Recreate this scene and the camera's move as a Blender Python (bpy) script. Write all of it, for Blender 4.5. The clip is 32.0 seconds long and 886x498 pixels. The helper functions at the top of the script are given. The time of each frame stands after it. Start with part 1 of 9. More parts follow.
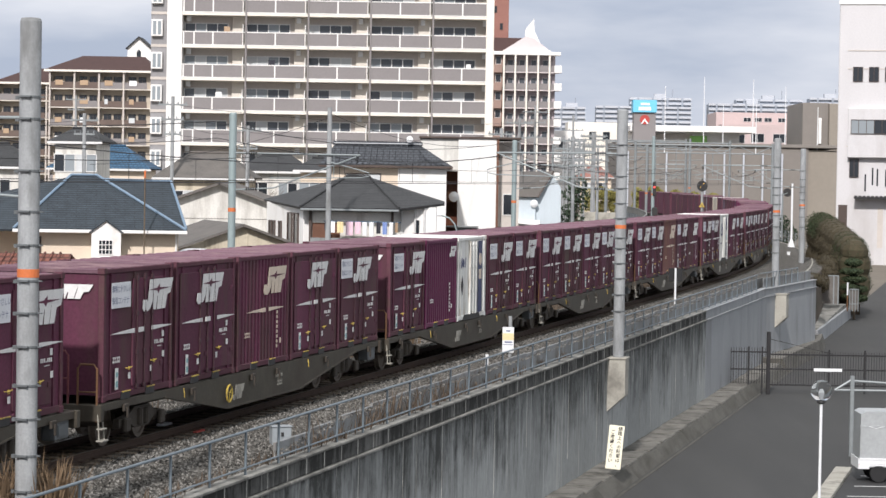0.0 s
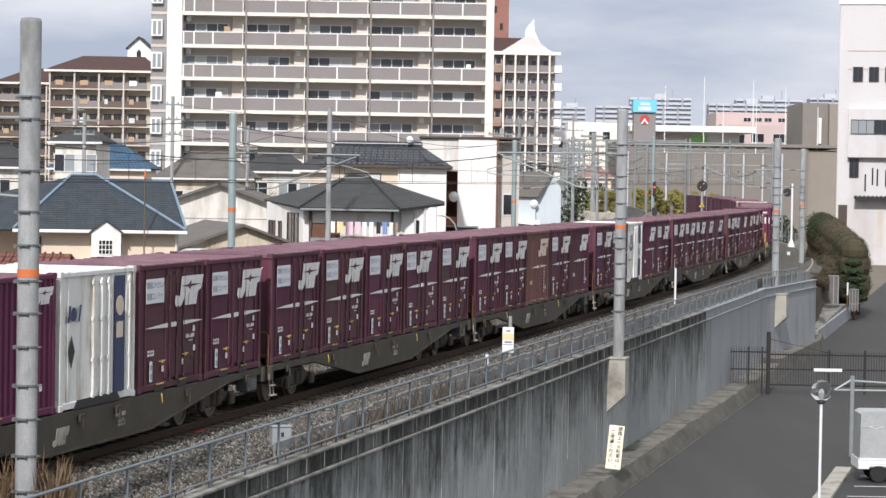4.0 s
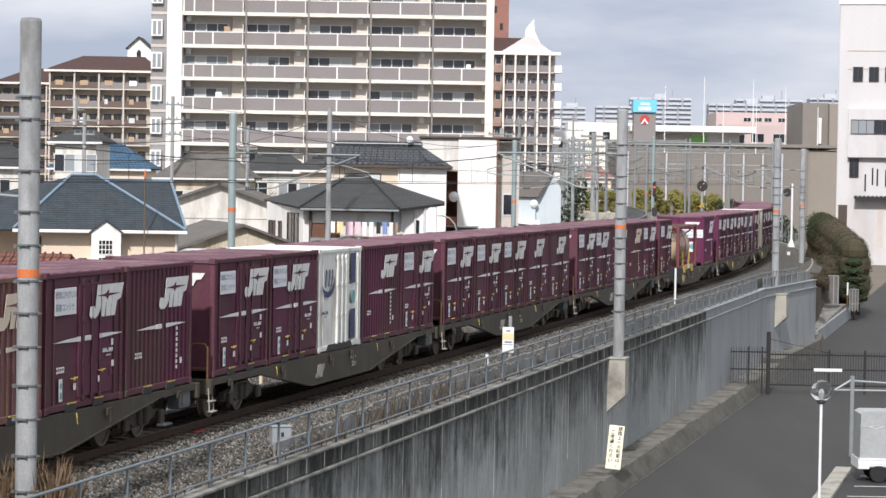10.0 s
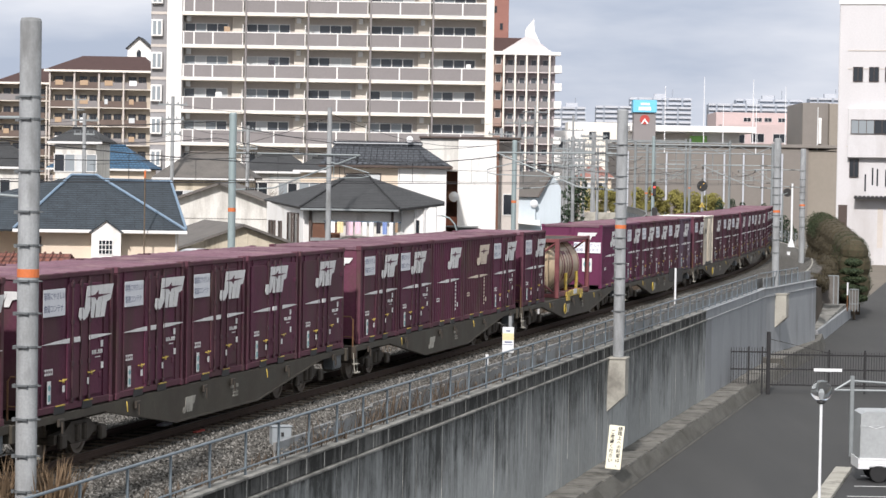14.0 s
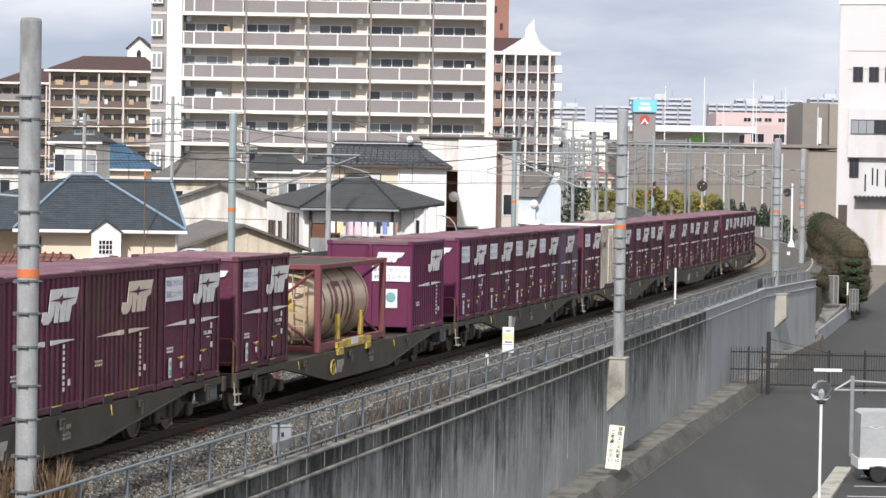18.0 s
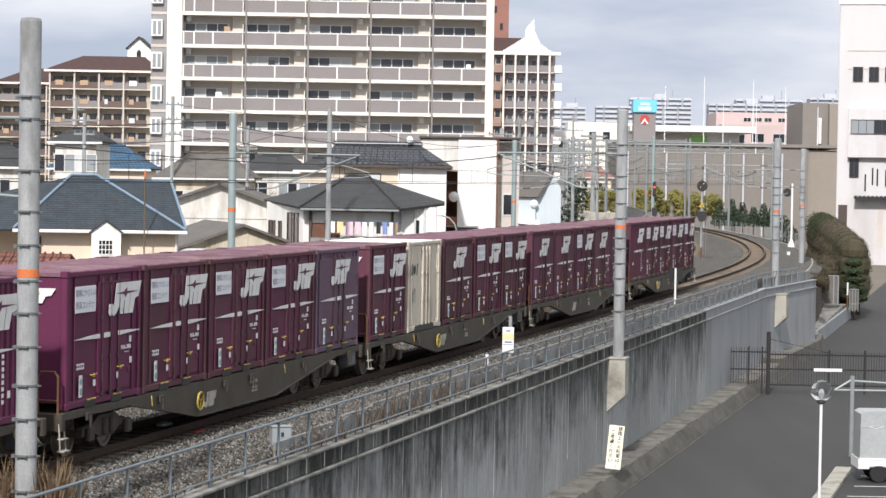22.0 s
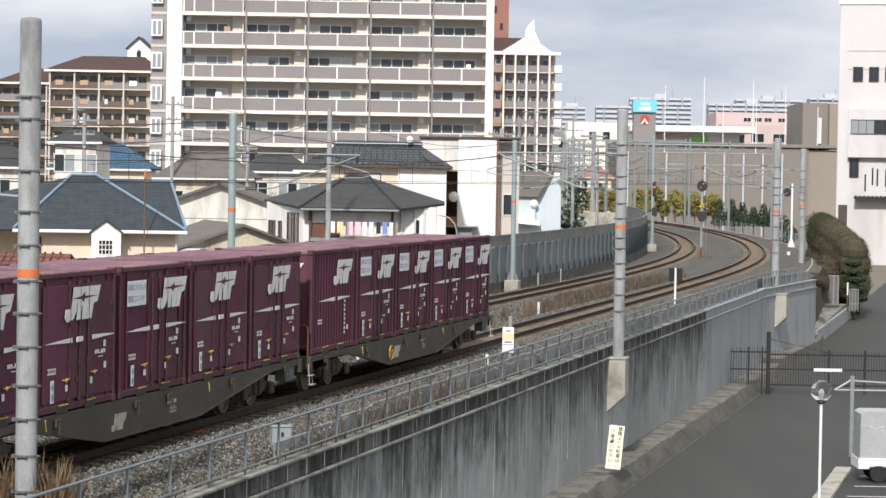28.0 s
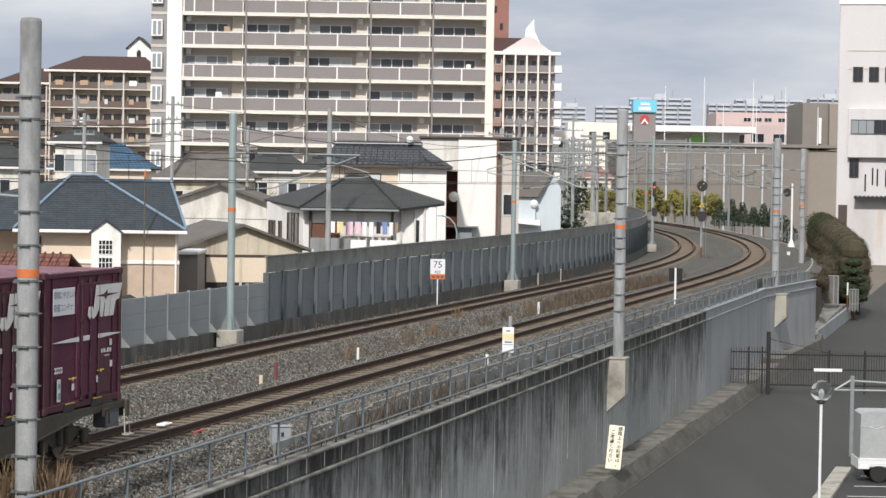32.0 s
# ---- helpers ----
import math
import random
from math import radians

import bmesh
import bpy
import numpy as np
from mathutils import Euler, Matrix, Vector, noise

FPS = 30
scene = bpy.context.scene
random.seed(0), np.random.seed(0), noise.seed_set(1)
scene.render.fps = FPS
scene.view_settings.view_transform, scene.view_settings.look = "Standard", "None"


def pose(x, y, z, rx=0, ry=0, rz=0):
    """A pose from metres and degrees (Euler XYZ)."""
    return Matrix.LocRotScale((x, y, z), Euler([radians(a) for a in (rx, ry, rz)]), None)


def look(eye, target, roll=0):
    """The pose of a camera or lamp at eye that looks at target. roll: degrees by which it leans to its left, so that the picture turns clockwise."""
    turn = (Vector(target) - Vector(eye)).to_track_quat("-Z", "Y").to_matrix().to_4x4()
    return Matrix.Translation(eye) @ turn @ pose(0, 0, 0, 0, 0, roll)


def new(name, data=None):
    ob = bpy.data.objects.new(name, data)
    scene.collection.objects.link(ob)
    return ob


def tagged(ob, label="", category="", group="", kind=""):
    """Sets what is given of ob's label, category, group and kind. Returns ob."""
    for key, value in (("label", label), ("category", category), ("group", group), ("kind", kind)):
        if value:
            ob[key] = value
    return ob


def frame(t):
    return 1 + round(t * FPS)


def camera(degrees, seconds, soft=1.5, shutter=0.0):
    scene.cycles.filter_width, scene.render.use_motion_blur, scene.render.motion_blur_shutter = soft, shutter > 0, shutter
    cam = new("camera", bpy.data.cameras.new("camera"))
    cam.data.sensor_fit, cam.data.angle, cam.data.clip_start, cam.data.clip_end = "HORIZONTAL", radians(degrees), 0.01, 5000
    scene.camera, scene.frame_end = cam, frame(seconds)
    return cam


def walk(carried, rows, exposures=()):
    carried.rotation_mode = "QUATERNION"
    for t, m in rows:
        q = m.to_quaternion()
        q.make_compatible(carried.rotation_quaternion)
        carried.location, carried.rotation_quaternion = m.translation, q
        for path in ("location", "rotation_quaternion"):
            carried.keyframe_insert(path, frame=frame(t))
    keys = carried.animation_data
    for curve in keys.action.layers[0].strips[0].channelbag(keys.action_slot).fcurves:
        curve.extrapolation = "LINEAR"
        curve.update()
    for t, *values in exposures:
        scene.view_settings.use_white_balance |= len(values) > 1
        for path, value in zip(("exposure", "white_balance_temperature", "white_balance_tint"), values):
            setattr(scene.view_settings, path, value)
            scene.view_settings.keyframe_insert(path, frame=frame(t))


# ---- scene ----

import itertools
from functools import lru_cache

# ---------- camera ----------
cam = camera(20.423, 32.0, soft=1.5)
EYE = Vector((0.0, 0.0, 5.30))
CAMPOSE = look(EYE, EYE + Vector((0.0, math.cos(radians(1.689)), -math.sin(radians(1.689)))), 0.958)
walk(cam, [(0.0, CAMPOSE), (32.0, CAMPOSE)],
     exposures=[(0.0, -0.08, 6350, 13), (8.0, -0.06, 6350, 13), (13.0, -0.03, 6370, 13), (19.0, 0.05, 6400, 13), (25.0, 0.05, 6450, 12), (29.0, -0.05, 6500, 11), (32.0, -0.20, 6500, 11)])

# ---------- world, sun ----------
SUN_AZ, SUN_EL = radians(191), radians(36)      # azimuth from north (+y) clockwise
sky_world = bpy.data.worlds.new("sky")
scene.world = sky_world
sky_world.use_nodes = True
wn, wl = sky_world.node_tree.nodes, sky_world.node_tree.links
wn.clear()
w_out = wn.new("ShaderNodeOutputWorld")
w_bg = wn.new("ShaderNodeBackground")
w_sky = wn.new("ShaderNodeTexSky")
w_sky.sky_type = "NISHITA"
w_sky.sun_disc = False
w_sky.sun_elevation, w_sky.sun_rotation = SUN_EL, SUN_AZ
w_sky.dust_density, w_sky.air_density = 1.5, 1.0
w_co = wn.new("ShaderNodeTexCoord")
w_map = wn.new("ShaderNodeMapping")
w_map.inputs["Scale"].default_value = (5.5, 5.5, 22.0)
w_map.inputs["Location"].default_value = (2.3, 0.4, 1.3)
w_noise = wn.new("ShaderNodeTexNoise")
w_noise.inputs["Scale"].default_value = 1.0
w_noise.inputs["Detail"].default_value = 6.0
w_noise.inputs["Roughness"].default_value = 0.52
w_ramp = wn.new("ShaderNodeValToRGB")
w_ramp.color_ramp.elements[0].position, w_ramp.color_ramp.elements[1].position = 0.34, 0.62
w_cloud = wn.new("ShaderNodeMixRGB")
w_cloud.inputs[1].default_value = (4.9, 5.6, 6.8, 1)
w_cloud.inputs[2].default_value = (8.6, 8.9, 9.4, 1)
w_mix = wn.new("ShaderNodeMixRGB")
w_mix.inputs[0].default_value = 0.95
wl.new(w_co.outputs["Generated"], w_map.inputs[0])
wl.new(w_map.outputs[0], w_noise.inputs["Vector"])
wl.new(w_noise.outputs["Fac"], w_ramp.inputs[0])
wl.new(w_ramp.outputs[0], w_cloud.inputs[0])
w_sep, w_up, w_lift = wn.new("ShaderNodeSeparateXYZ"), wn.new("ShaderNodeMapRange"), wn.new("ShaderNodeVectorMath")
w_up.inputs[1].default_value, w_up.inputs[2].default_value = 0.08, 0.9      # an overcast sky is brighter overhead
w_up.inputs[3].default_value, w_up.inputs[4].default_value = 1.0, 1.55
w_lift.operation = "SCALE"
wl.new(w_co.outputs["Generated"], w_sep.inputs[0])
wl.new(w_sep.outputs["Z"], w_up.inputs[0])
w_warm = wn.new("ShaderNodeMixRGB")                                        # greyer, slightly warm cloud overhead
w_fac = wn.new("ShaderNodeMapRange")
w_fac.inputs[1].default_value, w_fac.inputs[2].default_value = 0.10, 0.45
w_warm.inputs[2].default_value = (7.6, 7.85, 7.85, 1)
wl.new(w_sep.outputs["Z"], w_fac.inputs[0])
wl.new(w_fac.outputs[0], w_warm.inputs[0])
wl.new(w_cloud.outputs[0], w_warm.inputs[1])
wl.new(w_warm.outputs[0], w_lift.inputs[0])
wl.new(w_up.outputs[0], w_lift.inputs["Scale"])
wl.new(w_sky.outputs[0], w_mix.inputs[1])
wl.new(w_lift.outputs[0], w_mix.inputs[2])
wl.new(w_mix.outputs[0], w_bg.inputs["Color"])
w_bg.inputs["Strength"].default_value = 0.099
wl.new(w_bg.outputs[0], w_out.inputs[0])

sun_data = bpy.data.lights.new("sun", "SUN")
sun_data.energy, sun_data.angle, sun_data.color = 4.4, radians(2.5), (1.0, 0.955, 0.90)
sun = new("sun", sun_data)
sun.matrix_world = look((0, 0, 60), Vector((0, 0, 60)) - Vector((math.sin(SUN_AZ) * math.cos(SUN_EL), math.cos(SUN_AZ) * math.cos(SUN_EL), math.sin(SUN_EL))))
scene.view_settings.exposure = 0.0


# ---------- materials ----------
def mat(name, col, rough=0.7, metal=0.0, var=0.15, scale=3.0, fine=25.0, stretch=(1, 1, 1), bump=0.1, dark=None, spots=0.0, tint=0.0, bump_scale=None, spec=0.4):
    """Base colour with two scales of variation, grain bump and optional stains. dark: colour of the stains, spots: how much of them."""
    m = bpy.data.materials.new(name)
    m.use_nodes = True
    n, l = m.node_tree.nodes, m.node_tree.links
    b = n["Principled BSDF"]
    b.inputs["Roughness"].default_value, b.inputs["Metallic"].default_value = rough, metal
    b.inputs["Specular IOR Level"].default_value = spec
    co, info = n.new("ShaderNodeTexCoord"), n.new("ShaderNodeObjectInfo")
    mul, add, mp = n.new("ShaderNodeMath"), n.new("ShaderNodeVectorMath"), n.new("ShaderNodeMapping")
    mul.operation, mul.inputs[1].default_value = "MULTIPLY", 57.0
    mp.inputs["Scale"].default_value = stretch
    l.new(info.outputs["Random"], mul.inputs[0])
    l.new(co.outputs["Object"], add.inputs[0])
    l.new(mul.outputs[0], add.inputs[1])
    l.new(add.outputs[0], mp.inputs[0])
    big, small = n.new("ShaderNodeTexNoise"), n.new("ShaderNodeTexNoise")
    big.inputs["Scale"].default_value, big.inputs["Detail"].default_value = scale, 5
    small.inputs["Scale"].default_value, small.inputs["Detail"].default_value = fine, 3
    l.new(mp.outputs[0], big.inputs["Vector"])
    l.new(add.outputs[0], small.inputs["Vector"])
    s = n.new("ShaderNodeMath")
    s.operation = "ADD"
    l.new(big.outputs["Fac"], s.inputs[0])
    l.new(small.outputs["Fac"], s.inputs[1])
    rng = n.new("ShaderNodeMapRange")
    rng.inputs[1].default_value, rng.inputs[2].default_value = 0.6, 1.4
    rng.inputs[3].default_value, rng.inputs[4].default_value = 1 - var, 1 + var
    l.new(s.outputs[0], rng.inputs[0])
    last = rng.outputs[0]
    if tint:
        tr = n.new("ShaderNodeMapRange")
        tr.inputs[3].default_value, tr.inputs[4].default_value = 1 - tint, 1 + tint
        l.new(info.outputs["Random"], tr.inputs[0])
        tm = n.new("ShaderNodeMath")
        tm.operation = "MULTIPLY"
        l.new(tr.outputs[0], tm.inputs[0])
        l.new(last, tm.inputs[1])
        last = tm.outputs[0]
    vm = n.new("ShaderNodeVectorMath")
    vm.operation = "SCALE"
    vm.inputs[0].default_value = col
    l.new(last, vm.inputs["Scale"])
    out = vm.outputs[0]
    if dark is not None:
        st, ramp, mx = n.new("ShaderNodeTexNoise"), n.new("ShaderNodeValToRGB"), n.new("ShaderNodeMixRGB")
        st.inputs["Scale"].default_value, st.inputs["Detail"].default_value, st.inputs["Roughness"].default_value = scale * 0.7, 8, 0.62
        off = n.new("ShaderNodeVectorMath")
        off.inputs[1].default_value = (7.3, 3.1, 9.7)
        l.new(mp.outputs[0], off.inputs[0])
        l.new(off.outputs[0], st.inputs["Vector"])
        ramp.color_ramp.elements[0].position, ramp.color_ramp.elements[1].position = 0.62 - spots * 0.4, 0.78 - spots * 0.25
        l.new(st.outputs["Fac"], ramp.inputs[0])
        l.new(ramp.outputs[0], mx.inputs[0])
        l.new(out, mx.inputs[1])
        mx.inputs[2].default_value = (*dark, 1)
        out = mx.outputs[0]
    l.new(out, b.inputs["Base Color"])
    if bump:
        bm = n.new("ShaderNodeBump")
        bm.inputs["Strength"].default_value, bm.inputs["Distance"].default_value = min(1.0, bump), 0.02
        src = small.outputs["Fac"]
        if bump_scale:
            bn = n.new("ShaderNodeTexNoise")
            bn.inputs["Scale"].default_value, bn.inputs["Detail"].default_value = bump_scale, 4
            l.new(add.outputs[0], bn.inputs["Vector"])
            src = bn.outputs["Fac"]
        l.new(src, bm.inputs["Height"])
        l.new(bm.outputs[0], b.inputs["Normal"])
    return m


def stone_mat(name, cols, scale):
    """Loose stones: each cell its own grey, with relief."""
    m = bpy.data.materials.new(name)
    m.use_nodes = True
    n, l = m.node_tree.nodes, m.node_tree.links
    b = n["Principled BSDF"]
    b.inputs["Roughness"].default_value, b.inputs["Specular IOR Level"].default_value = 0.9, 0.2
    co, vo, ramp = n.new("ShaderNodeTexCoord"), n.new("ShaderNodeTexVoronoi"), n.new("ShaderNodeValToRGB")
    vo.inputs["Scale"].default_value = scale
    l.new(co.outputs["Object"], vo.inputs["Vector"])
    sep = n.new("ShaderNodeSeparateColor")
    l.new(vo.outputs["Color"], sep.inputs[0])
    for i, c in enumerate(cols):
        e = ramp.color_ramp.elements[i] if i < 2 else ramp.color_ramp.elements.new(0.5)
        e.color = (*c, 1)
    for i, e in enumerate(ramp.color_ramp.elements):
        e.position = i / (len(cols) - 1)
    l.new(sep.outputs[0], ramp.inputs[0])
    big, mx = n.new("ShaderNodeTexNoise"), n.new("ShaderNodeMixRGB")
    big.inputs["Scale"].default_value, big.inputs["Detail"].default_value = 0.35, 6
    rg = n.new("ShaderNodeMapRange")
    rg.inputs[1].default_value, rg.inputs[2].default_value, rg.inputs[4].default_value = 0.5, 0.75, 0.6
    l.new(co.outputs["Object"], big.inputs["Vector"])
    l.new(big.outputs["Fac"], rg.inputs[0])
    l.new(rg.outputs[0], mx.inputs[0])
    l.new(ramp.outputs[0], mx.inputs[1])
    mx.inputs[2].default_value = (0.07, 0.058, 0.046, 1)
    l.new(mx.outputs[0], b.inputs["Base Color"])
    bm = n.new("ShaderNodeBump")
    bm.inputs["Strength"].default_value, bm.inputs["Distance"].default_value = 0.9, 0.05
    bm.invert = True
    l.new(vo.outputs["Distance"], bm.inputs["Height"])
    l.new(bm.outputs[0], b.inputs["Normal"])
    return m


def island_mat(name, cols):
    """Loose pieces, each its own shade."""
    m = bpy.data.materials.new(name)
    m.use_nodes = True
    n, l = m.node_tree.nodes, m.node_tree.links
    b = n["Principled BSDF"]
    b.inputs["Roughness"].default_value, b.inputs["Specular IOR Level"].default_value = 0.9, 0.2
    geo, ramp = n.new("ShaderNodeNewGeometry"), n.new("ShaderNodeValToRGB")
    for i, c in enumerate(cols):
        e = ramp.color_ramp.elements[i] if i < 2 else ramp.color_ramp.elements.new(0.5)
        e.color = (*c, 1)
    for i, e in enumerate(ramp.color_ramp.elements):
        e.position = i / (len(cols) - 1)
    l.new(geo.outputs["Random Per Island"], ramp.inputs[0])
    l.new(ramp.outputs[0], b.inputs["Base Color"])
    return m


def streaked(name, mid, dark, pale, low, high, reach):
    """Old concrete: black growth creeping down in runs from the coping (between the heights low and high), lime runs, panel by panel its own grey."""
    m = bpy.data.materials.new(name)
    m.use_nodes = True
    n, l = m.node_tree.nodes, m.node_tree.links
    b = n["Principled BSDF"]
    b.inputs["Roughness"].default_value, b.inputs["Specular IOR Level"].default_value = 0.92, 0.2
    geo, info, sep = n.new("ShaderNodeNewGeometry"), n.new("ShaderNodeObjectInfo"), n.new("ShaderNodeSeparateXYZ")
    l.new(geo.outputs["Position"], sep.inputs[0])

    def tex(stretch, sc, detail, rough):
        mp, tx = n.new("ShaderNodeMapping"), n.new("ShaderNodeTexNoise")
        mp.inputs["Scale"].default_value = stretch
        tx.inputs["Scale"].default_value, tx.inputs["Detail"].default_value, tx.inputs["Roughness"].default_value = sc, detail, rough
        l.new(geo.outputs["Position"], mp.inputs[0])
        l.new(mp.outputs[0], tx.inputs["Vector"])
        return tx.outputs["Fac"]

    def span(src, lo, hi, out_lo=0.0, out_hi=1.0):
        rg = n.new("ShaderNodeMapRange")
        rg.inputs[1].default_value, rg.inputs[2].default_value = lo, hi
        rg.inputs[3].default_value, rg.inputs[4].default_value = out_lo, out_hi
        l.new(src, rg.inputs[0])
        return rg.outputs[0]

    def calc(op, p, q):
        mt = n.new("ShaderNodeMath")
        mt.operation = op
        for i, v in enumerate((p, q)):
            if isinstance(v, float):
                mt.inputs[i].default_value = v
            else:
                l.new(v, mt.inputs[i])
        return mt.outputs[0]

    fine = tex((1.0, 1.0, 0.13), 3.2, 9, 0.72)
    broad = tex((0.45, 0.45, 0.40), 1.0, 8, 0.68)
    climb = span(sep.outputs["Z"], low, high, -reach, reach)
    both = calc("ADD", calc("ADD", calc("MULTIPLY", fine, 0.62), calc("MULTIPLY", broad, 0.55)), climb)
    raw = tex((1.0, 1.0, 0.55), 5.5, 10, 0.8)
    both = calc("ADD", both, calc("MULTIPLY", calc("SUBTRACT", raw, 0.5), 0.42))
    growth = span(both, 0.53, 0.75)
    lime = span(tex((1.0, 1.0, 0.05), 2.3, 5, 0.6), 0.615, 0.70)
    tone = calc("MULTIPLY", span(info.outputs["Random"], 0.0, 1.0, 0.84, 1.12), span(raw, 0.25, 0.75, 0.70, 1.26))
    base, a, c = n.new("ShaderNodeVectorMath"), n.new("ShaderNodeMixRGB"), n.new("ShaderNodeMixRGB")
    base.operation = "SCALE"
    base.inputs[0].default_value = mid
    l.new(tone, base.inputs["Scale"])
    a.inputs[2].default_value = (*dark, 1)
    l.new(growth, a.inputs[0])
    l.new(base.outputs[0], a.inputs[1])
    c.inputs[2].default_value = (*pale, 1)
    l.new(calc("MULTIPLY", lime, 0.75), c.inputs[0])
    l.new(a.outputs[0], c.inputs[1])
    l.new(c.outputs[0], b.inputs["Base Color"])
    bm = n.new("ShaderNodeBump")
    bm.inputs["Strength"].default_value, bm.inputs["Distance"].default_value = 0.25, 0.02
    l.new(raw, bm.inputs["Height"])
    l.new(bm.outputs[0], b.inputs["Normal"])
    return m


def glass_mat(name, col, rough=0.08):
    m = bpy.data.materials.new(name)
    m.use_nodes = True
    b = m.node_tree.nodes["Principled BSDF"]
    b.inputs["Base Color"].default_value = (*col, 1)
    b.inputs["Roughness"].default_value = rough
    b.inputs["Specular IOR Level"].default_value = 0.6
    return m


def glow_mat(name, col, strength):
    m = bpy.data.materials.new(name)
    m.use_nodes = True
    b = m.node_tree.nodes["Principled BSDF"]
    b.inputs["Base Color"].default_value = (*col, 1)
    b.inputs["Emission Color"].default_value = (*col, 1)
    b.inputs["Emission Strength"].default_value = strength
    return m


def slate_mat(name, col, sx, sy, gap=0.06):
    """Slate or tile courses as fine relief on a sloping roof."""
    m = mat(name, col, 0.75, var=0.38, scale=1.6, fine=11, bump=0, stretch=(1, 1, 2.0))
    n, l = m.node_tree.nodes, m.node_tree.links
    b = n["Principled BSDF"]
    co, br, bm = n.new("ShaderNodeTexCoord"), n.new("ShaderNodeTexBrick"), n.new("ShaderNodeBump")
    sep, cmb = n.new("ShaderNodeSeparateXYZ"), n.new("ShaderNodeCombineXYZ")
    l.new(co.outputs["Object"], sep.inputs[0])
    l.new(sep.outputs["X"], cmb.inputs["X"])
    l.new(sep.outputs["Z"], cmb.inputs["Y"])
    l.new(cmb.outputs[0], br.inputs["Vector"])
    br.inputs["Scale"].default_value = 1.0
    br.inputs["Brick Width"].default_value, br.inputs["Row Height"].default_value = sx, sy
    br.inputs["Mortar Size"].default_value = gap * sy
    bm.inputs["Strength"].default_value, bm.inputs["Distance"].default_value = 0.8, 0.03
    bm.invert = True
    l.new(br.outputs["Fac"], bm.inputs["Height"])
    src = b.inputs["Base Color"].links[0].from_socket
    joint, scl = n.new("ShaderNodeMapRange"), n.new("ShaderNodeVectorMath")
    joint.inputs[3].default_value, joint.inputs[4].default_value = 1.0, 0.45
    scl.operation = "SCALE"
    l.new(br.outputs["Fac"], joint.inputs[0])
    l.new(src, scl.inputs[0])
    l.new(joint.outputs[0], scl.inputs["Scale"])
    l.new(scl.outputs[0], b.inputs["Base Color"])
    l.new(bm.outputs[0], b.inputs["Normal"])
    return m


M = {}
M["maroon"] = mat("maroon_paint", (0.105, 0.031, 0.057), 0.72, spec=0.2, var=0.26, scale=1.1, fine=16, stretch=(1, 1, 0.4), bump=0.05, dark=(0.088, 0.050, 0.050), spots=0.38, tint=0.2)
M["maroon_dark"] = mat("worn_maroon_paint", (0.098, 0.038, 0.053), 0.75, spec=0.2, var=0.2, scale=1.3, fine=18, bump=0.06, dark=(0.09, 0.06, 0.05), spots=0.3, tint=0.15)
M["maroon_bright"] = mat("fresh_magenta_paint", (0.108, 0.021, 0.060), 0.6, spec=0.25, var=0.1, scale=1.0, fine=14, bump=0.03, tint=0.06)
M["rusty"] = mat("faded_rusty_paint", (0.155, 0.078, 0.082), 0.85, spec=0.2, var=0.22, scale=1.6, fine=20, stretch=(3, 1, 0.3), bump=0.08, dark=(0.22, 0.12, 0.08), spots=0.4)
M["bluish"] = mat("faded_violet_paint", (0.125, 0.080, 0.115), 0.75, spec=0.2, var=0.14, scale=1.2, fine=16, bump=0.05, dark=(0.09, 0.05, 0.06), spots=0.2)
M["roof_maroon"] = mat("chalky_maroon_roof", (0.150, 0.084, 0.108), 0.85, spec=0.2, var=0.2, scale=1.4, fine=15, bump=0.05, dark=(0.24, 0.16, 0.165), spots=0.3, tint=0.16)
M["white_paint"] = mat("grimy_white_paint", (0.72, 0.72, 0.69), 0.6, var=0.1, scale=1.5, fine=18, stretch=(2, 1, 0.4), bump=0.04, dark=(0.36, 0.29, 0.21), spots=0.2)
M["cream_paint"] = mat("dirty_cream_paint", (0.55, 0.50, 0.42), 0.65, var=0.14, scale=1.5, fine=18, stretch=(2, 1, 0.4), bump=0.04, dark=(0.30, 0.24, 0.18), spots=0.3)
M["mark_white"] = mat("white_marking", (0.66, 0.655, 0.645), 0.6, var=0.14, scale=5, fine=30, bump=0.0)
M["notice"] = mat("cream_white_notice", (0.80, 0.76, 0.60), 0.6, var=0.05, scale=2, fine=20, bump=0.0)
M["mark_cream"] = mat("yellowed_marking", (0.62, 0.52, 0.42), 0.6, var=0.1, scale=5, fine=30, bump=0.0)
M["sign_white"] = mat("white_panel", (0.70, 0.71, 0.74), 0.5, var=0.06, scale=4, fine=30, bump=0.0)
M["sign_text"] = mat("blue_grey_print", (0.12, 0.14, 0.24), 0.6, var=0.05, bump=0.0)
M["navy"] = mat("navy_paint", (0.03, 0.04, 0.11), 0.5, var=0.1, bump=0.0)
M["green_print"] = mat("green_blue_print", (0.16, 0.34, 0.36), 0.5, var=0.15, bump=0.0)
M["yellow"] = mat("chipped_yellow_paint", (0.52, 0.38, 0.07), 0.55, var=0.2, scale=6, fine=30, bump=0.05, dark=(0.14, 0.09, 0.05), spots=0.35)
M["wagon_grey"] = mat("dusty_olive_grey_steel", (0.056, 0.049, 0.036), 0.7, var=0.25, scale=1.6, fine=14, bump=0.08, dark=(0.045, 0.034, 0.025), spots=0.45)
M["bogie"] = mat("brown_dusty_steel", (0.045, 0.037, 0.029), 0.8, var=0.3, scale=4, fine=20, bump=0.1)
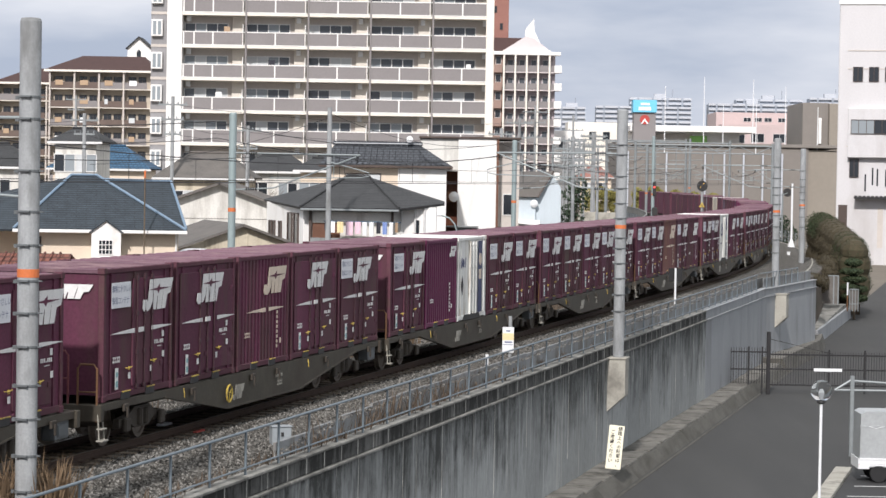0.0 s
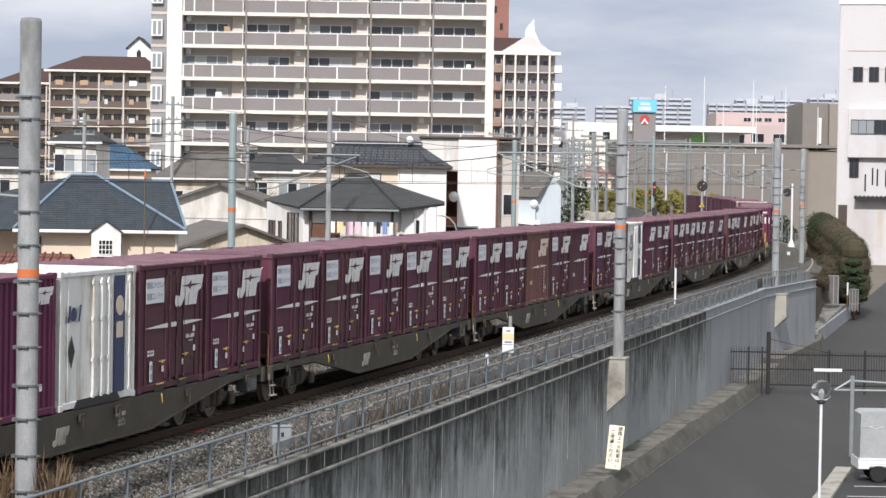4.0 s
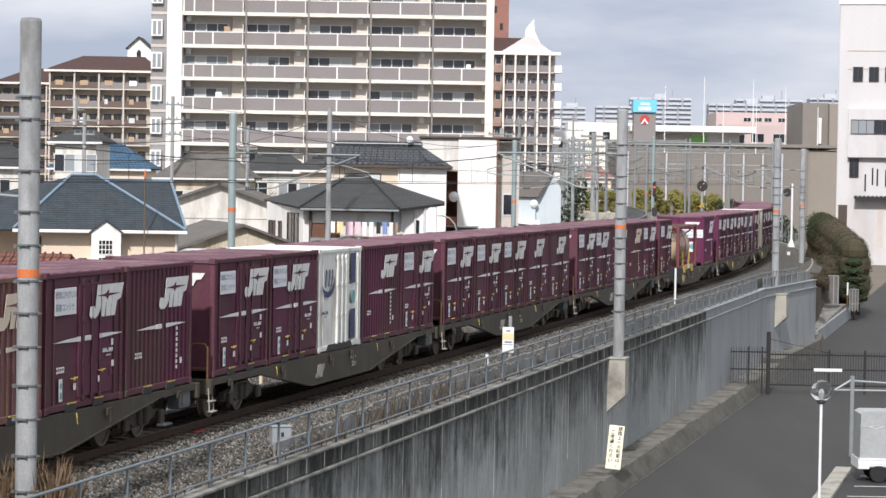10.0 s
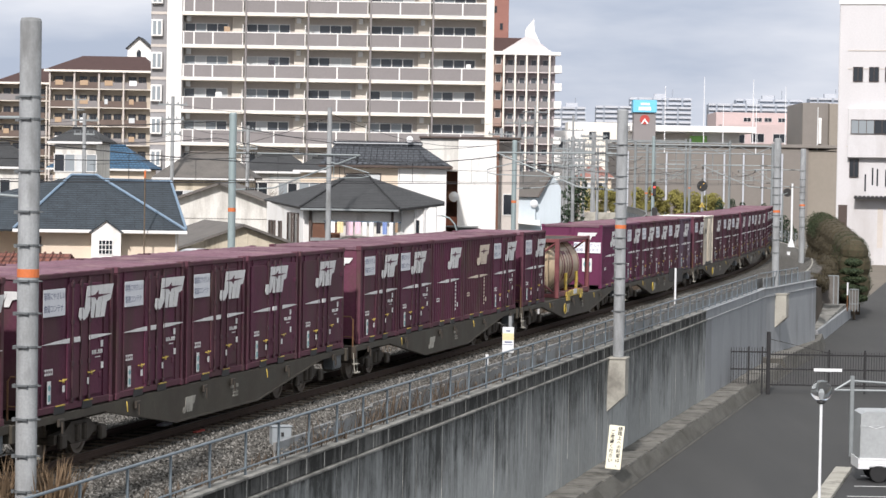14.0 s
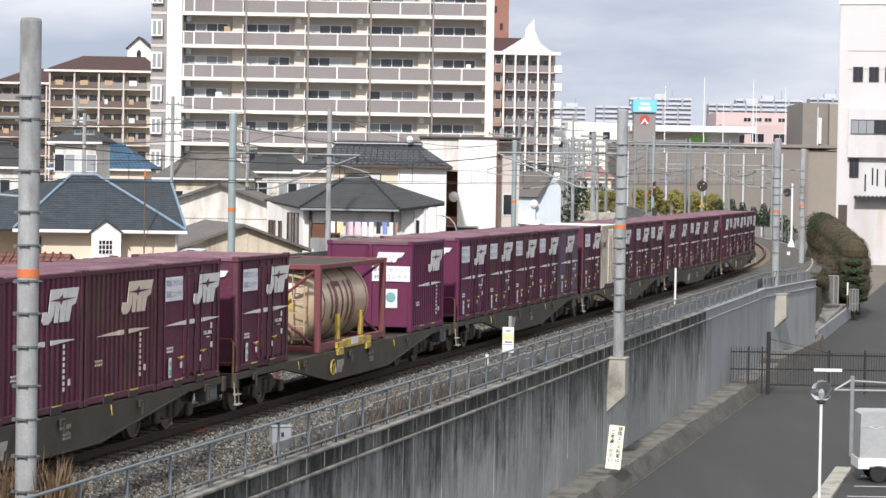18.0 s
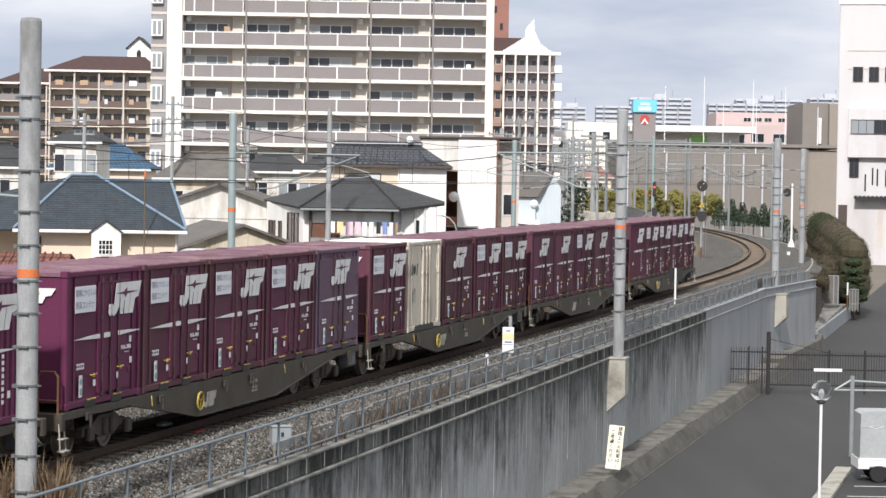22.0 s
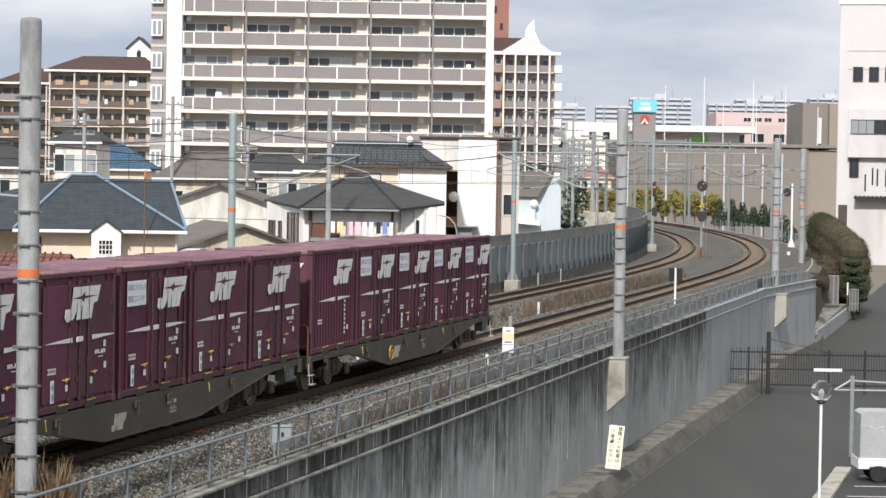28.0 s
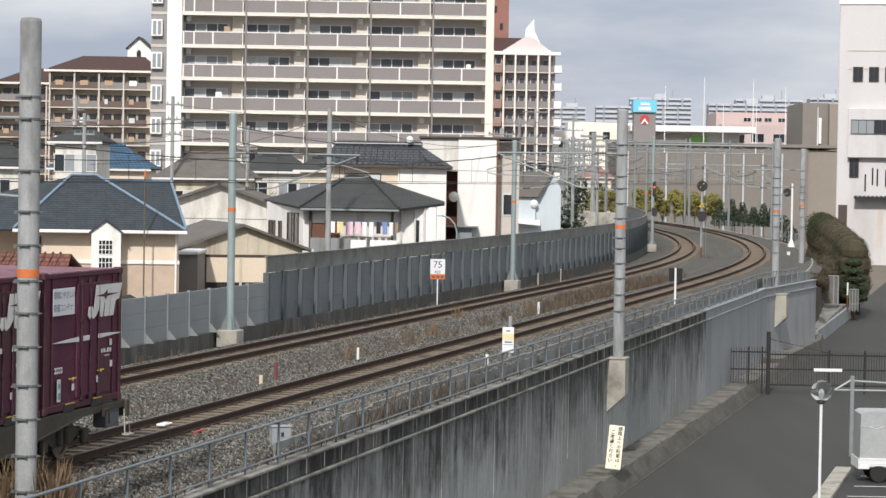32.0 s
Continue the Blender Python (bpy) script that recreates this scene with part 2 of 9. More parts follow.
M["wheel"] = mat("worn_wheel_steel", (0.15, 0.125, 0.10), 0.5, metal=0.3, var=0.25, scale=5, fine=20, bump=0.05)
M["tank"] = mat("beige_tank_cladding", (0.44, 0.345, 0.235), 0.33, var=0.14, scale=1.4, fine=14, bump=0.03, dark=(0.36, 0.27, 0.17), spots=0.3)
M["frame_red"] = mat("brownish_red_steel", (0.155, 0.046, 0.050), 0.6, var=0.18, scale=3, fine=18, bump=0.06)
M["dark"] = mat("dark_steel", (0.025, 0.024, 0.024), 0.6, var=0.2, bump=0.05)
M["rod"] = mat("dark_maroon_rod", (0.045, 0.018, 0.024), 0.6, var=0.2, bump=0.0)
M["rail_side"] = mat("rusty_rail", (0.050, 0.030, 0.021), 0.85, var=0.25, scale=3, fine=20, bump=0.1)
M["rail_top"] = mat("worn_rail_head", (0.12, 0.10, 0.088), 0.5, metal=0.5, var=0.1, bump=0.0)
M["sleeper"] = mat("brown_stained_concrete", (0.17, 0.135, 0.10), 0.9, var=0.2, scale=4, fine=20, bump=0.1, tint=0.15)
M["ballast"] = stone_mat("grey_ballast", [(0.007, 0.0065, 0.006), (0.036, 0.034, 0.031), (0.066, 0.063, 0.057), (0.22, 0.21, 0.19)], 15)
M["ballast_stone"] = island_mat("loose_stone", [(0.010, 0.0096, 0.0088), (0.036, 0.0345, 0.031), (0.060, 0.057, 0.051), (0.095, 0.09, 0.081), (0.27, 0.26, 0.24)])
M["rust_ballast"] = stone_mat("rust_stained_ballast", [(0.008, 0.006, 0.004), (0.034, 0.025, 0.018), (0.055, 0.042, 0.031), (0.14, 0.11, 0.085)], 15)
M["concrete_old"] = streaked("streaked_old_concrete", (0.32, 0.332, 0.326), (0.058, 0.060, 0.057), (0.42, 0.42, 0.395), -3.9, -0.7, 0.145)
M["seam"] = mat("pale_lime_seam", (0.47, 0.46, 0.425), 0.9, var=0.35, scale=3, fine=20, stretch=(1, 1, 0.3), bump=0.1, dark=(0.10, 0.10, 0.095), spots=0.45)
M["concrete_parapet"] = streaked("stained_parapet_concrete", (0.185, 0.185, 0.176), (0.032, 0.032, 0.030), (0.38, 0.375, 0.35), -1.6, -0.5, 0.13)
M["concrete_mid"] = mat("grey_repaired_concrete", (0.29, 0.302, 0.312), 0.85, var=0.10, scale=0.7, fine=12, stretch=(1, 1, 0.4), bump=0.06, dark=(0.20, 0.205, 0.21), spots=0.3)
M["concrete_light"] = mat("pale_concrete", (0.36, 0.345, 0.30), 0.85, var=0.13, scale=1.5, fine=14, bump=0.1, dark=(0.17, 0.16, 0.14), spots=0.35)
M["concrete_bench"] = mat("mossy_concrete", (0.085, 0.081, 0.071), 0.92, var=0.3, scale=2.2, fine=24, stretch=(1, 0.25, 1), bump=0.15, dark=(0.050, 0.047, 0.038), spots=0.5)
# Paler than the mossy faces: the ledge tops' stronger light is in this colour
M["bench_top"] = mat("weathered_lit_ledge_concrete", (0.155, 0.148, 0.132), 0.92, var=0.3, scale=2.0, fine=22, bump=0.15, dark=(0.06, 0.057, 0.048), spots=0.45, tint=0.15)
M["coping"] = mat("weathered_coping_concrete", (0.25, 0.245, 0.225), 0.9, var=0.28, scale=1.3, fine=15, bump=0.12, dark=(0.085, 0.083, 0.075), spots=0.5)
M["pole_concrete"] = mat("grey_concrete_pole", (0.30, 0.312, 0.318), 0.8, var=0.18, scale=3.5, fine=26, stretch=(1, 1, 0.3), bump=0.10, dark=(0.175, 0.18, 0.18), spots=0.4)
M["pole_steel"] = mat("pale_green_grey_steel", (0.27, 0.33, 0.335), 0.5, metal=0.2, var=0.1, scale=3, fine=20, bump=0.02)
M["pipe"] = mat("zinc_grey_pipe", (0.23, 0.26, 0.265), 0.5, metal=0.2, var=0.12, scale=4, fine=20, bump=0.02)
M["galv"] = mat("galvanised_steel", (0.24, 0.26, 0.265), 0.5, metal=0.3, var=0.12, scale=4, fine=20, bump=0.02)
M["clamp"] = mat("dull_dark_clamp_steel", (0.12, 0.13, 0.135), 0.6, metal=0.2, var=0.15, bump=0.02)
M["render_grey"] = mat("weathered_white_concrete", (0.56, 0.548, 0.555), 0.85, var=0.07, scale=0.4, fine=6, stretch=(1, 1, 0.3), bump=0.03, dark=(0.46, 0.44, 0.435), spots=0.3)
M["wire"] = mat("black_wire", (0.03, 0.03, 0.032), 0.6, var=0.1, bump=0.0)
M["orange"] = mat("orange_band", (0.56, 0.155, 0.05), 0.6, var=0.12, bump=0.0)
M["fence_blue"] = mat("blue_grey_fence_paint", (0.17, 0.205, 0.23), 0.5, metal=0.2, var=0.12, scale=4, fine=20, bump=0.02)
M["board"] = mat("weathered_concrete_board", (0.235, 0.245, 0.25), 0.85, var=0.13, scale=1.4, fine=14, stretch=(2, 2, 0.4), bump=0.06, dark=(0.14, 0.125, 0.105), spots=0.4, tint=0.08)
M["barrier"] = mat("blue_grey_barrier_panel", (0.165, 0.188, 0.202), 0.6, var=0.1, scale=1.2, fine=14, stretch=(1, 1, 0.5), bump=0.03, dark=(0.13, 0.14, 0.145), spots=0.3, tint=0.07)
M["barrier_light"] = mat("light_grey_barrier_panel", (0.265, 0.29, 0.305), 0.6, var=0.08, scale=1.2, fine=14, bump=0.03, tint=0.06)
M["barrier_top"] = mat("stained_grey_top_panel", (0.20, 0.205, 0.195), 0.7, var=0.16, scale=1.5, fine=14, bump=0.05, dark=(0.12, 0.12, 0.11), spots=0.4, tint=0.08)
M["barrier_post"] = mat("dark_grey_post", (0.085, 0.10, 0.11), 0.6, var=0.12, bump=0.02)
M["barrier_base"] = mat("black_stained_concrete", (0.085, 0.082, 0.078), 0.9, var=0.25, scale=1.2, fine=12, stretch=(2, 2, 0.2), bump=0.1, dark=(0.17, 0.165, 0.15), spots=0.3)
M["asphalt"] = mat("worn_asphalt", (0.045, 0.0445, 0.0435), 0.9, var=0.22, scale=0.7, fine=30, stretch=(1, 0.12, 1), bump=0.15, dark=(0.040, 0.040, 0.040), spots=0.35)
M["asphalt_dark"] = mat("dark_parking_asphalt", (0.036, 0.036, 0.037), 0.9, var=0.16, scale=0.5, fine=30, bump=0.15)
M["earth"] = mat("grey_brown_earth", (0.15, 0.13, 0.105), 0.95, var=0.25, scale=0.3, fine=6, bump=0.2)
M["bank"] = mat("brown_leafy_earth", (0.085, 0.062, 0.045), 0.95, var=0.35, scale=1.2, fine=14, bump=0.4, dark=(0.045, 0.042, 0.026), spots=0.4)
M["line_white"] = mat("worn_white_line", (0.55, 0.55, 0.54), 0.8, var=0.15, scale=3, fine=20, bump=0.02)
M["black_paint"] = mat("black_gate_paint", (0.018, 0.017, 0.018), 0.5, var=0.1, bump=0.0)
M["white_metal"] = mat("white_metal", (0.72, 0.73, 0.74), 0.45, var=0.05, bump=0.0)
M["canvas"] = mat("silver_grey_canvas", (0.34, 0.355, 0.36), 0.38, var=0.14, scale=1.6, fine=8, bump=0.3, bump_scale=4)
M["tyre"] = mat("black_tyre", (0.02, 0.02, 0.021), 0.85, var=0.1, bump=0.05)
M["slate_blue"] = slate_mat("dark_blue_grey_slate", (0.036, 0.047, 0.058), 0.9, 0.10, 0.14)
M["slate_grey"] = slate_mat("charcoal_slate", (0.044, 0.045, 0.047), 0.45, 0.075, 0.12)
M["tile_blue"] = slate_mat("blue_glazed_tile", (0.045, 0.11, 0.19), 0.28, 0.16, 0.2)
M["tile_black"] = slate_mat("dark_glazed_tile", (0.070, 0.076, 0.088), 0.28, 0.14, 0.2)
M["tile_orange"] = slate_mat("orange_clay_tile", (0.19, 0.07, 0.05), 0.28, 0.16, 0.2)
M["roof_sheet"] = mat("weathered_roof_sheet", (0.125, 0.114, 0.104), 0.85, var=0.2, scale=1.5, fine=12, bump=0.1, dark=(0.09, 0.085, 0.08), spots=0.3)
M["roof_red"] = mat("dull_red_roof", (0.060, 0.032, 0.029), 0.8, var=0.15, scale=1, fine=6, bump=0.05)
M["ridge_blue"] = mat("pale_blue_ridge_metal", (0.17, 0.24, 0.32), 0.5, var=0.08, bump=0.0)
M["stucco_cream"] = mat("cream_stucco", (0.68, 0.575, 0.46), 0.9, var=0.07, scale=1, fine=20, bump=0.06)
M["stucco_tan"] = mat("tan_brick_siding", (0.48, 0.385, 0.305), 0.9, var=0.12, scale=3, fine=20, bump=0.1)
M["stucco_white"] = mat("white_stucco", (0.76, 0.75, 0.73), 0.85, var=0.06, scale=0.8, fine=16, bump=0.04, dark=(0.6, 0.58, 0.54), spots=0.15)
M["stucco_grey"] = mat("grey_white_mortar", (0.66, 0.645, 0.605), 0.9, var=0.12, scale=0.8, fine=14, stretch=(1.5, 1.5, 0.3), bump=0.06, dark=(0.33, 0.31, 0.28), spots=0.35)
M["siding_beige"] = mat("aged_beige_siding", (0.55, 0.49, 0.385), 0.85, var=0.12, scale=1.2, fine=14, stretch=(2, 1, 0.25), bump=0.06, dark=(0.30, 0.26, 0.20), spots=0.3)
M["siding_blue"] = mat("pale_blue_grey_sheet", (0.50, 0.56, 0.60), 0.7, var=0.08, scale=1.2, fine=14, stretch=(3, 1, 0.2), bump=0.05)
M["apt_cream"] = mat("cream_tile_facade", (0.65, 0.605, 0.54), 0.8, var=0.08, scale=0.5, fine=5, bump=0.03)
M["apt_beam"] = mat("pale_beam_paint", (0.76, 0.715, 0.64), 0.8, var=0.07, scale=0.5, fine=5, bump=0.02)
M["apt_grey"] = mat("taupe_grey_balcony_panel", (0.225, 0.208, 0.207), 0.7, var=0.07, scale=0.6, fine=6, bump=0.02)
M["apt_end"] = mat("grey_tiled_wall", (0.26, 0.255, 0.26), 0.8, var=0.1, scale=0.8, fine=6, bump=0.05)
M["apt_white"] = mat("white_tile_facade", (0.78, 0.765, 0.74), 0.8, var=0.06, scale=0.5, fine=5, bump=0.02)
# Darker companion of apt_cream, with recess shade put into the colour
M["apt_shade"] = mat("shade_toned_taupe", (0.52, 0.475, 0.435), 0.85, var=0.08, scale=0.6, fine=5, bump=0.02)
M["brick_brown"] = mat("brown_tile_facade", (0.30, 0.205, 0.170), 0.85, var=0.1, scale=0.6, fine=5, bump=0.03)
M["brick_red"] = mat("red_brown_tile_tower", (0.27, 0.13, 0.105), 0.85, var=0.1, scale=0.6, fine=5, bump=0.03)
# Bluish greys for far facades, with the distance haze mixed into the colour
M["far_grey"] = mat("haze_grey_far_facade", (0.30, 0.33, 0.38), 0.9, var=0.06, scale=0.1, fine=1, bump=0.0)
M["far_pale"] = mat("pale_haze_grey_far_facade", (0.47, 0.49, 0.53), 0.9, var=0.05, scale=0.1, fine=1, bump=0.0)
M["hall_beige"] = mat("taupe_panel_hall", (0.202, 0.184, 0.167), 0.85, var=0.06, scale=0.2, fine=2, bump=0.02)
# Lighter, yellower hall panel: sunlight on the end walls is put in the colour
M["hall_sunlit"] = mat("sunlit_cream_panel_hall", (0.255, 0.227, 0.192), 0.85, var=0.06, scale=0.2, fine=2, bump=0.02)
M["pink_wall"] = mat("pinkish_facade", (0.50, 0.40, 0.39), 0.85, var=0.06, scale=0.2, fine=2, bump=0.02)
M["pink_pale"] = mat("pale_pink_facade", (0.62, 0.56, 0.56), 0.85, var=0.05, scale=0.3, fine=3, bump=0.02)
M["pink_grey"] = mat("mauve_grey_facade", (0.40, 0.35, 0.365), 0.85, var=0.06, scale=0.3, fine=3, bump=0.02)
M["brown_panel"] = mat("brown_balcony_panel", (0.135, 0.100, 0.085), 0.8, var=0.1, scale=0.6, fine=5, bump=0.02)
M["recess_tan"] = mat("tan_recess_wall", (0.47, 0.41, 0.335), 0.85, var=0.08, scale=0.6, fine=5, bump=0.02)
M["rusty_pipe"] = mat("orange_rusty_pipe", (0.13, 0.065, 0.03), 0.7, var=0.25, scale=6, fine=30, bump=0.05)
M["pane"] = glass_mat("dark_window_glass", (0.022, 0.026, 0.032))
M["pane_dim"] = glass_mat("blue_grey_window_glass", (0.075, 0.085, 0.098), 0.12)
M["pane_mid"] = glass_mat("curtained_window_glass", (0.26, 0.29, 0.31), 0.2)
M["curtain"] = mat("pale_curtain", (0.55, 0.57, 0.58), 0.9, var=0.1, scale=6, fine=20, stretch=(6, 1, 0.3), bump=0.1)
M["frame_alu"] = mat("aluminium_frame", (0.66, 0.66, 0.65), 0.5, metal=0.2, var=0.05, bump=0.0)
M["frame_brown"] = mat("bronze_frame", (0.07, 0.05, 0.042), 0.5, var=0.05, bump=0.0)
M["wood"] = mat("brown_wood", (0.14, 0.065, 0.04), 0.7, var=0.2, scale=3, fine=20, bump=0.1)
M["leaf_hedge"] = mat("dull_green_leaves", (0.034, 0.048, 0.020), 0.8, var=0.35, scale=1.0, fine=8, bump=0.0)
M["leaf_brown"] = mat("winter_brown_leaves", (0.052, 0.042, 0.023), 0.85, var=0.35, scale=1.2, fine=8, bump=0.0)
M["leaf_yellow"] = mat("yellow_green_leaves", (0.215, 0.195, 0.055), 0.8, var=0.4, scale=0.7, fine=5, bump=0.0)
M["leaf_dark"] = mat("dark_green_needles", (0.030, 0.050, 0.026), 0.8, var=0.35, scale=1.0, fine=8, bump=0.0)
M["bark"] = mat("grey_brown_bark", (0.12, 0.095, 0.07), 0.9, var=0.25, scale=4, fine=20, bump=0.2)
M["dry_grass"] = mat("dry_brown_grass", (0.100, 0.076, 0.056), 0.9, var=0.3, scale=3, fine=9, bump=0.0)
M["dry_stalk"] = mat("dry_tan_stalks", (0.145, 0.098, 0.058), 0.9, var=0.3, scale=3, fine=9, bump=0.0)
M["red_plastic"] = mat("faded_red_plastic", (0.42, 0.06, 0.05), 0.6, var=0.1, bump=0.0)
M["blue_board"] = mat("light_blue_board", (0.16, 0.52, 0.72), 0.5, var=0.04, bump=0.0)
M["green_board"] = mat("lime_green_board", (0.30, 0.62, 0.16), 0.5, var=0.04, bump=0.0)
M["lamp_yellow"] = glow_mat("amber_signal_lamp", (1.0, 0.55, 0.08), 1.5)
M["lamp_red"] = glow_mat("red_signal_lamp", (1.0, 0.08, 0.06), 1.5)
# Hill blue already contains the haze in front of it
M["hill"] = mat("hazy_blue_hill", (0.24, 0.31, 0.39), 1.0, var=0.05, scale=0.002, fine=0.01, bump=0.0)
M["cloth_yellow"] = mat("yellow_cloth", (0.75, 0.62, 0.36), 0.9, var=0.1, scale=4, fine=20, bump=0.2)
M["cloth_pink"] = mat("pink_cloth", (0.74, 0.54, 0.62), 0.9, var=0.1, scale=4, fine=20, bump=0.2)
M["cloth_white"] = mat("white_cloth", (0.80, 0.80, 0.80), 0.9, var=0.06, scale=4, fine=20, bump=0.2)
M["cloth_blue"] = mat("blue_cloth", (0.22, 0.30, 0.55), 0.9, var=0.1, scale=4, fine=20, bump=0.2)
M["cloth_dark"] = mat("dark_cloth", (0.04, 0.04, 0.05), 0.9, var=0.1, scale=4, fine=20, bump=0.2)
M["cloth_tan"] = mat("tan_cloth", (0.42, 0.30, 0.20), 0.9, var=0.1, scale=4, fine=20, bump=0.2)
M["cloth_orange"] = mat("orange_sheet", (0.36, 0.13, 0.075), 0.8, var=0.1, scale=4, fine=20, bump=0.1)
M["lamp_glass"] = bpy.data.materials.new("clear_globe_glass")
M["lamp_glass"].use_nodes = True
_lg = M["lamp_glass"].node_tree.nodes["Principled BSDF"]
_lg.inputs["Base Color"].default_value = (0.9, 0.92, 0.92, 1)
_lg.inputs["Transmission Weight"].default_value = 1.0
_lg.inputs["Roughness"].default_value = 0.03
_lg.inputs["IOR"].default_value = 1.05


# ---------- mesh building ----------
class Shape:
    """Gathers pieces of one mesh; each piece may sit in its own pose m."""

    def __init__(self):
        self.v, self.f = [], []

    def add(self, verts, faces, m=None):
        o = len(self.v)
        self.v += [tuple(m @ Vector(p)) for p in verts] if m is not None else [tuple(p) for p in verts]
        self.f += [tuple(i + o for i in q) for q in faces]
        return self

    def box(self, x0, x1, y0, y1, z0, z1, m=None, c=0.0):
        if c <= 0:
            return self.add([(x0, y0, z0), (x1, y0, z0), (x1, y1, z0), (x0, y1, z0), (x0, y0, z1), (x1, y0, z1), (x1, y1, z1), (x0, y1, z1)],
                            [(0, 3, 2, 1), (4, 5, 6, 7), (0, 1, 5, 4), (1, 2, 6, 5), (2, 3, 7, 6), (3, 0, 4, 7)], m)
        # chamfered box: three vertices at each corner, one for each face that meets there
        vs, idx = [], {}
        xs, ys, zs = (x0, x1), (y0, y1), (z0, z1)
        for i, j, k in itertools.product((0, 1), repeat=3):
            sx, sy, sz = (1, -1)[i] * c, (1, -1)[j] * c, (1, -1)[k] * c
            for a, p in enumerate(((xs[i], ys[j] + sy, zs[k] + sz), (xs[i] + sx, ys[j], zs[k] + sz), (xs[i] + sx, ys[j] + sy, zs[k]))):
                idx[i, j, k, a] = len(vs)
                vs.append(p)
        fs = []
        for i in (0, 1):
            fs.append([idx[i, 0, 0, 0], idx[i, 1, 0, 0], idx[i, 1, 1, 0], idx[i, 0, 1, 0]][:: 1 if i else -1])
            fs.append([idx[0, i, 0, 1], idx[0, i, 1, 1], idx[1, i, 1, 1], idx[1, i, 0, 1]][:: 1 if i else -1])
            fs.append([idx[0, 0, i, 2], idx[1, 0, i, 2], idx[1, 1, i, 2], idx[0, 1, i, 2]][:: 1 if i else -1])
            for j in (0, 1):
                fs.append([idx[0, i, j, 1], idx[1, i, j, 1], idx[1, i, j, 2], idx[0, i, j, 2]][:: 1 if i == j else -1])
                fs.append([idx[i, 0, j, 0], idx[i, 0, j, 2], idx[i, 1, j, 2], idx[i, 1, j, 0]][:: 1 if i == j else -1])
                fs.append([idx[i, j, 0, 0], idx[i, j, 1, 0], idx[i, j, 1, 1], idx[i, j, 0, 1]][:: 1 if i == j else -1])
                for k in (0, 1):
                    fs.append([idx[i, j, k, 0], idx[i, j, k, 1], idx[i, j, k, 2]][:: 1 if (i + j + k) % 2 else -1])
        return self.add(vs, fs, m)

    def prism(self, poly, d0, d1, axis="y", m=None):
        """poly: corners in the two axes other than axis, pushed from d0 to d1."""
        n = len(poly)
        put = {"x": lambda a, b, d: (d, a, b), "y": lambda a, b, d: (a, d, b), "z": lambda a, b, d: (a, b, d)}[axis]
        vs = [put(a, b, d0) for a, b in poly] + [put(a, b, d1) for a, b in poly]
        fs = [tuple(range(n - 1, -1, -1)), tuple(range(n, 2 * n))] + [(i, (i + 1) % n, n + (i + 1) % n, n + i) for i in range(n)]
        return self.add(vs, fs, m)

    def grid_frame(self, xs, zs, y0, y1, m=None):
        """A sash in one piece: bars on the even gaps of xs and zs, openings between them."""
        m = Matrix() if m is None else m
        o, nx, nz = len(self.v), len(xs), len(zs)
        self.v += [tuple(m @ Vector((x, y, z))) for y in (y0, y1) for z in zs for x in xs]

        def solid(i, j):
            return 0 <= i < nx - 1 and 0 <= j < nz - 1 and (i % 2 == 0 or j % 2 == 0)

        def vid(i, j, k):
            return o + k * nx * nz + j * nx + i
        for i in range(nx - 1):
            for j in range(nz - 1):
                if not solid(i, j):
                    continue
                self.f += [(vid(i, j, 0), vid(i + 1, j, 0), vid(i + 1, j + 1, 0), vid(i, j + 1, 0)), (vid(i, j, 1), vid(i, j + 1, 1), vid(i + 1, j + 1, 1), vid(i + 1, j, 1))]
                for di, dj, a, c in ((-1, 0, (i, j + 1), (i, j)), (1, 0, (i + 1, j), (i + 1, j + 1)), (0, -1, (i, j), (i + 1, j)), (0, 1, (i + 1, j + 1), (i, j + 1))):
                    if not solid(i + di, j + dj):
                        self.f.append((vid(*a, 0), vid(*a, 1), vid(*c, 1), vid(*c, 0)))
        return self

    def tube(self, pts, r, seg=6, r1=None, caps=True):
        """A round bar along pts, tapering from r to r1."""
        pts = [Vector(p) for p in pts]
        r1 = r if r1 is None else r1
        rings = []
        vs, fs = [], []
        for i, p in enumerate(pts):
            d = (pts[min(i + 1, len(pts) - 1)] - pts[max(i - 1, 0)]).normalized()
            a = d.cross(Vector((0, 0, 1)) if abs(d.z) < 0.95 else Vector((1, 0, 0))).normalized()
            b = d.cross(a)
            rr = r + (r1 - r) * i / max(1, len(pts) - 1)
            rings.append(len(vs))
            vs += [p + a * (math.cos(2 * math.pi * k / seg) * rr) + b * (math.sin(2 * math.pi * k / seg) * rr) for k in range(seg)]
        for i in range(len(pts) - 1):
            for k in range(seg):
                q, w = rings[i], rings[i + 1]
                fs.append((q + k, q + (k + 1) % seg, w + (k + 1) % seg, w + k))
        if caps:
            fs += [tuple(range(seg - 1, -1, -1)), tuple(rings[-1] + k for k in range(seg))]
        return self.add(vs, fs)

    def lathe(self, prof, axis="z", seg=20, m=None):
        """prof: (radius, height) pairs turned about an axis."""
        put = {"x": lambda a, b, d: (d, a, b), "y": lambda a, b, d: (a, d, b), "z": lambda a, b, d: (a, b, d)}[axis]
        vs, fs = [], []
        for r, hgt in prof:
            vs += [put(math.cos(2 * math.pi * k / seg) * r, math.sin(2 * math.pi * k / seg) * r, hgt) for k in range(seg)]
        for i in range(len(prof) - 1):
            for k in range(seg):
                fs.append((i * seg + k, i * seg + (k + 1) % seg, (i + 1) * seg + (k + 1) % seg, (i + 1) * seg + k))
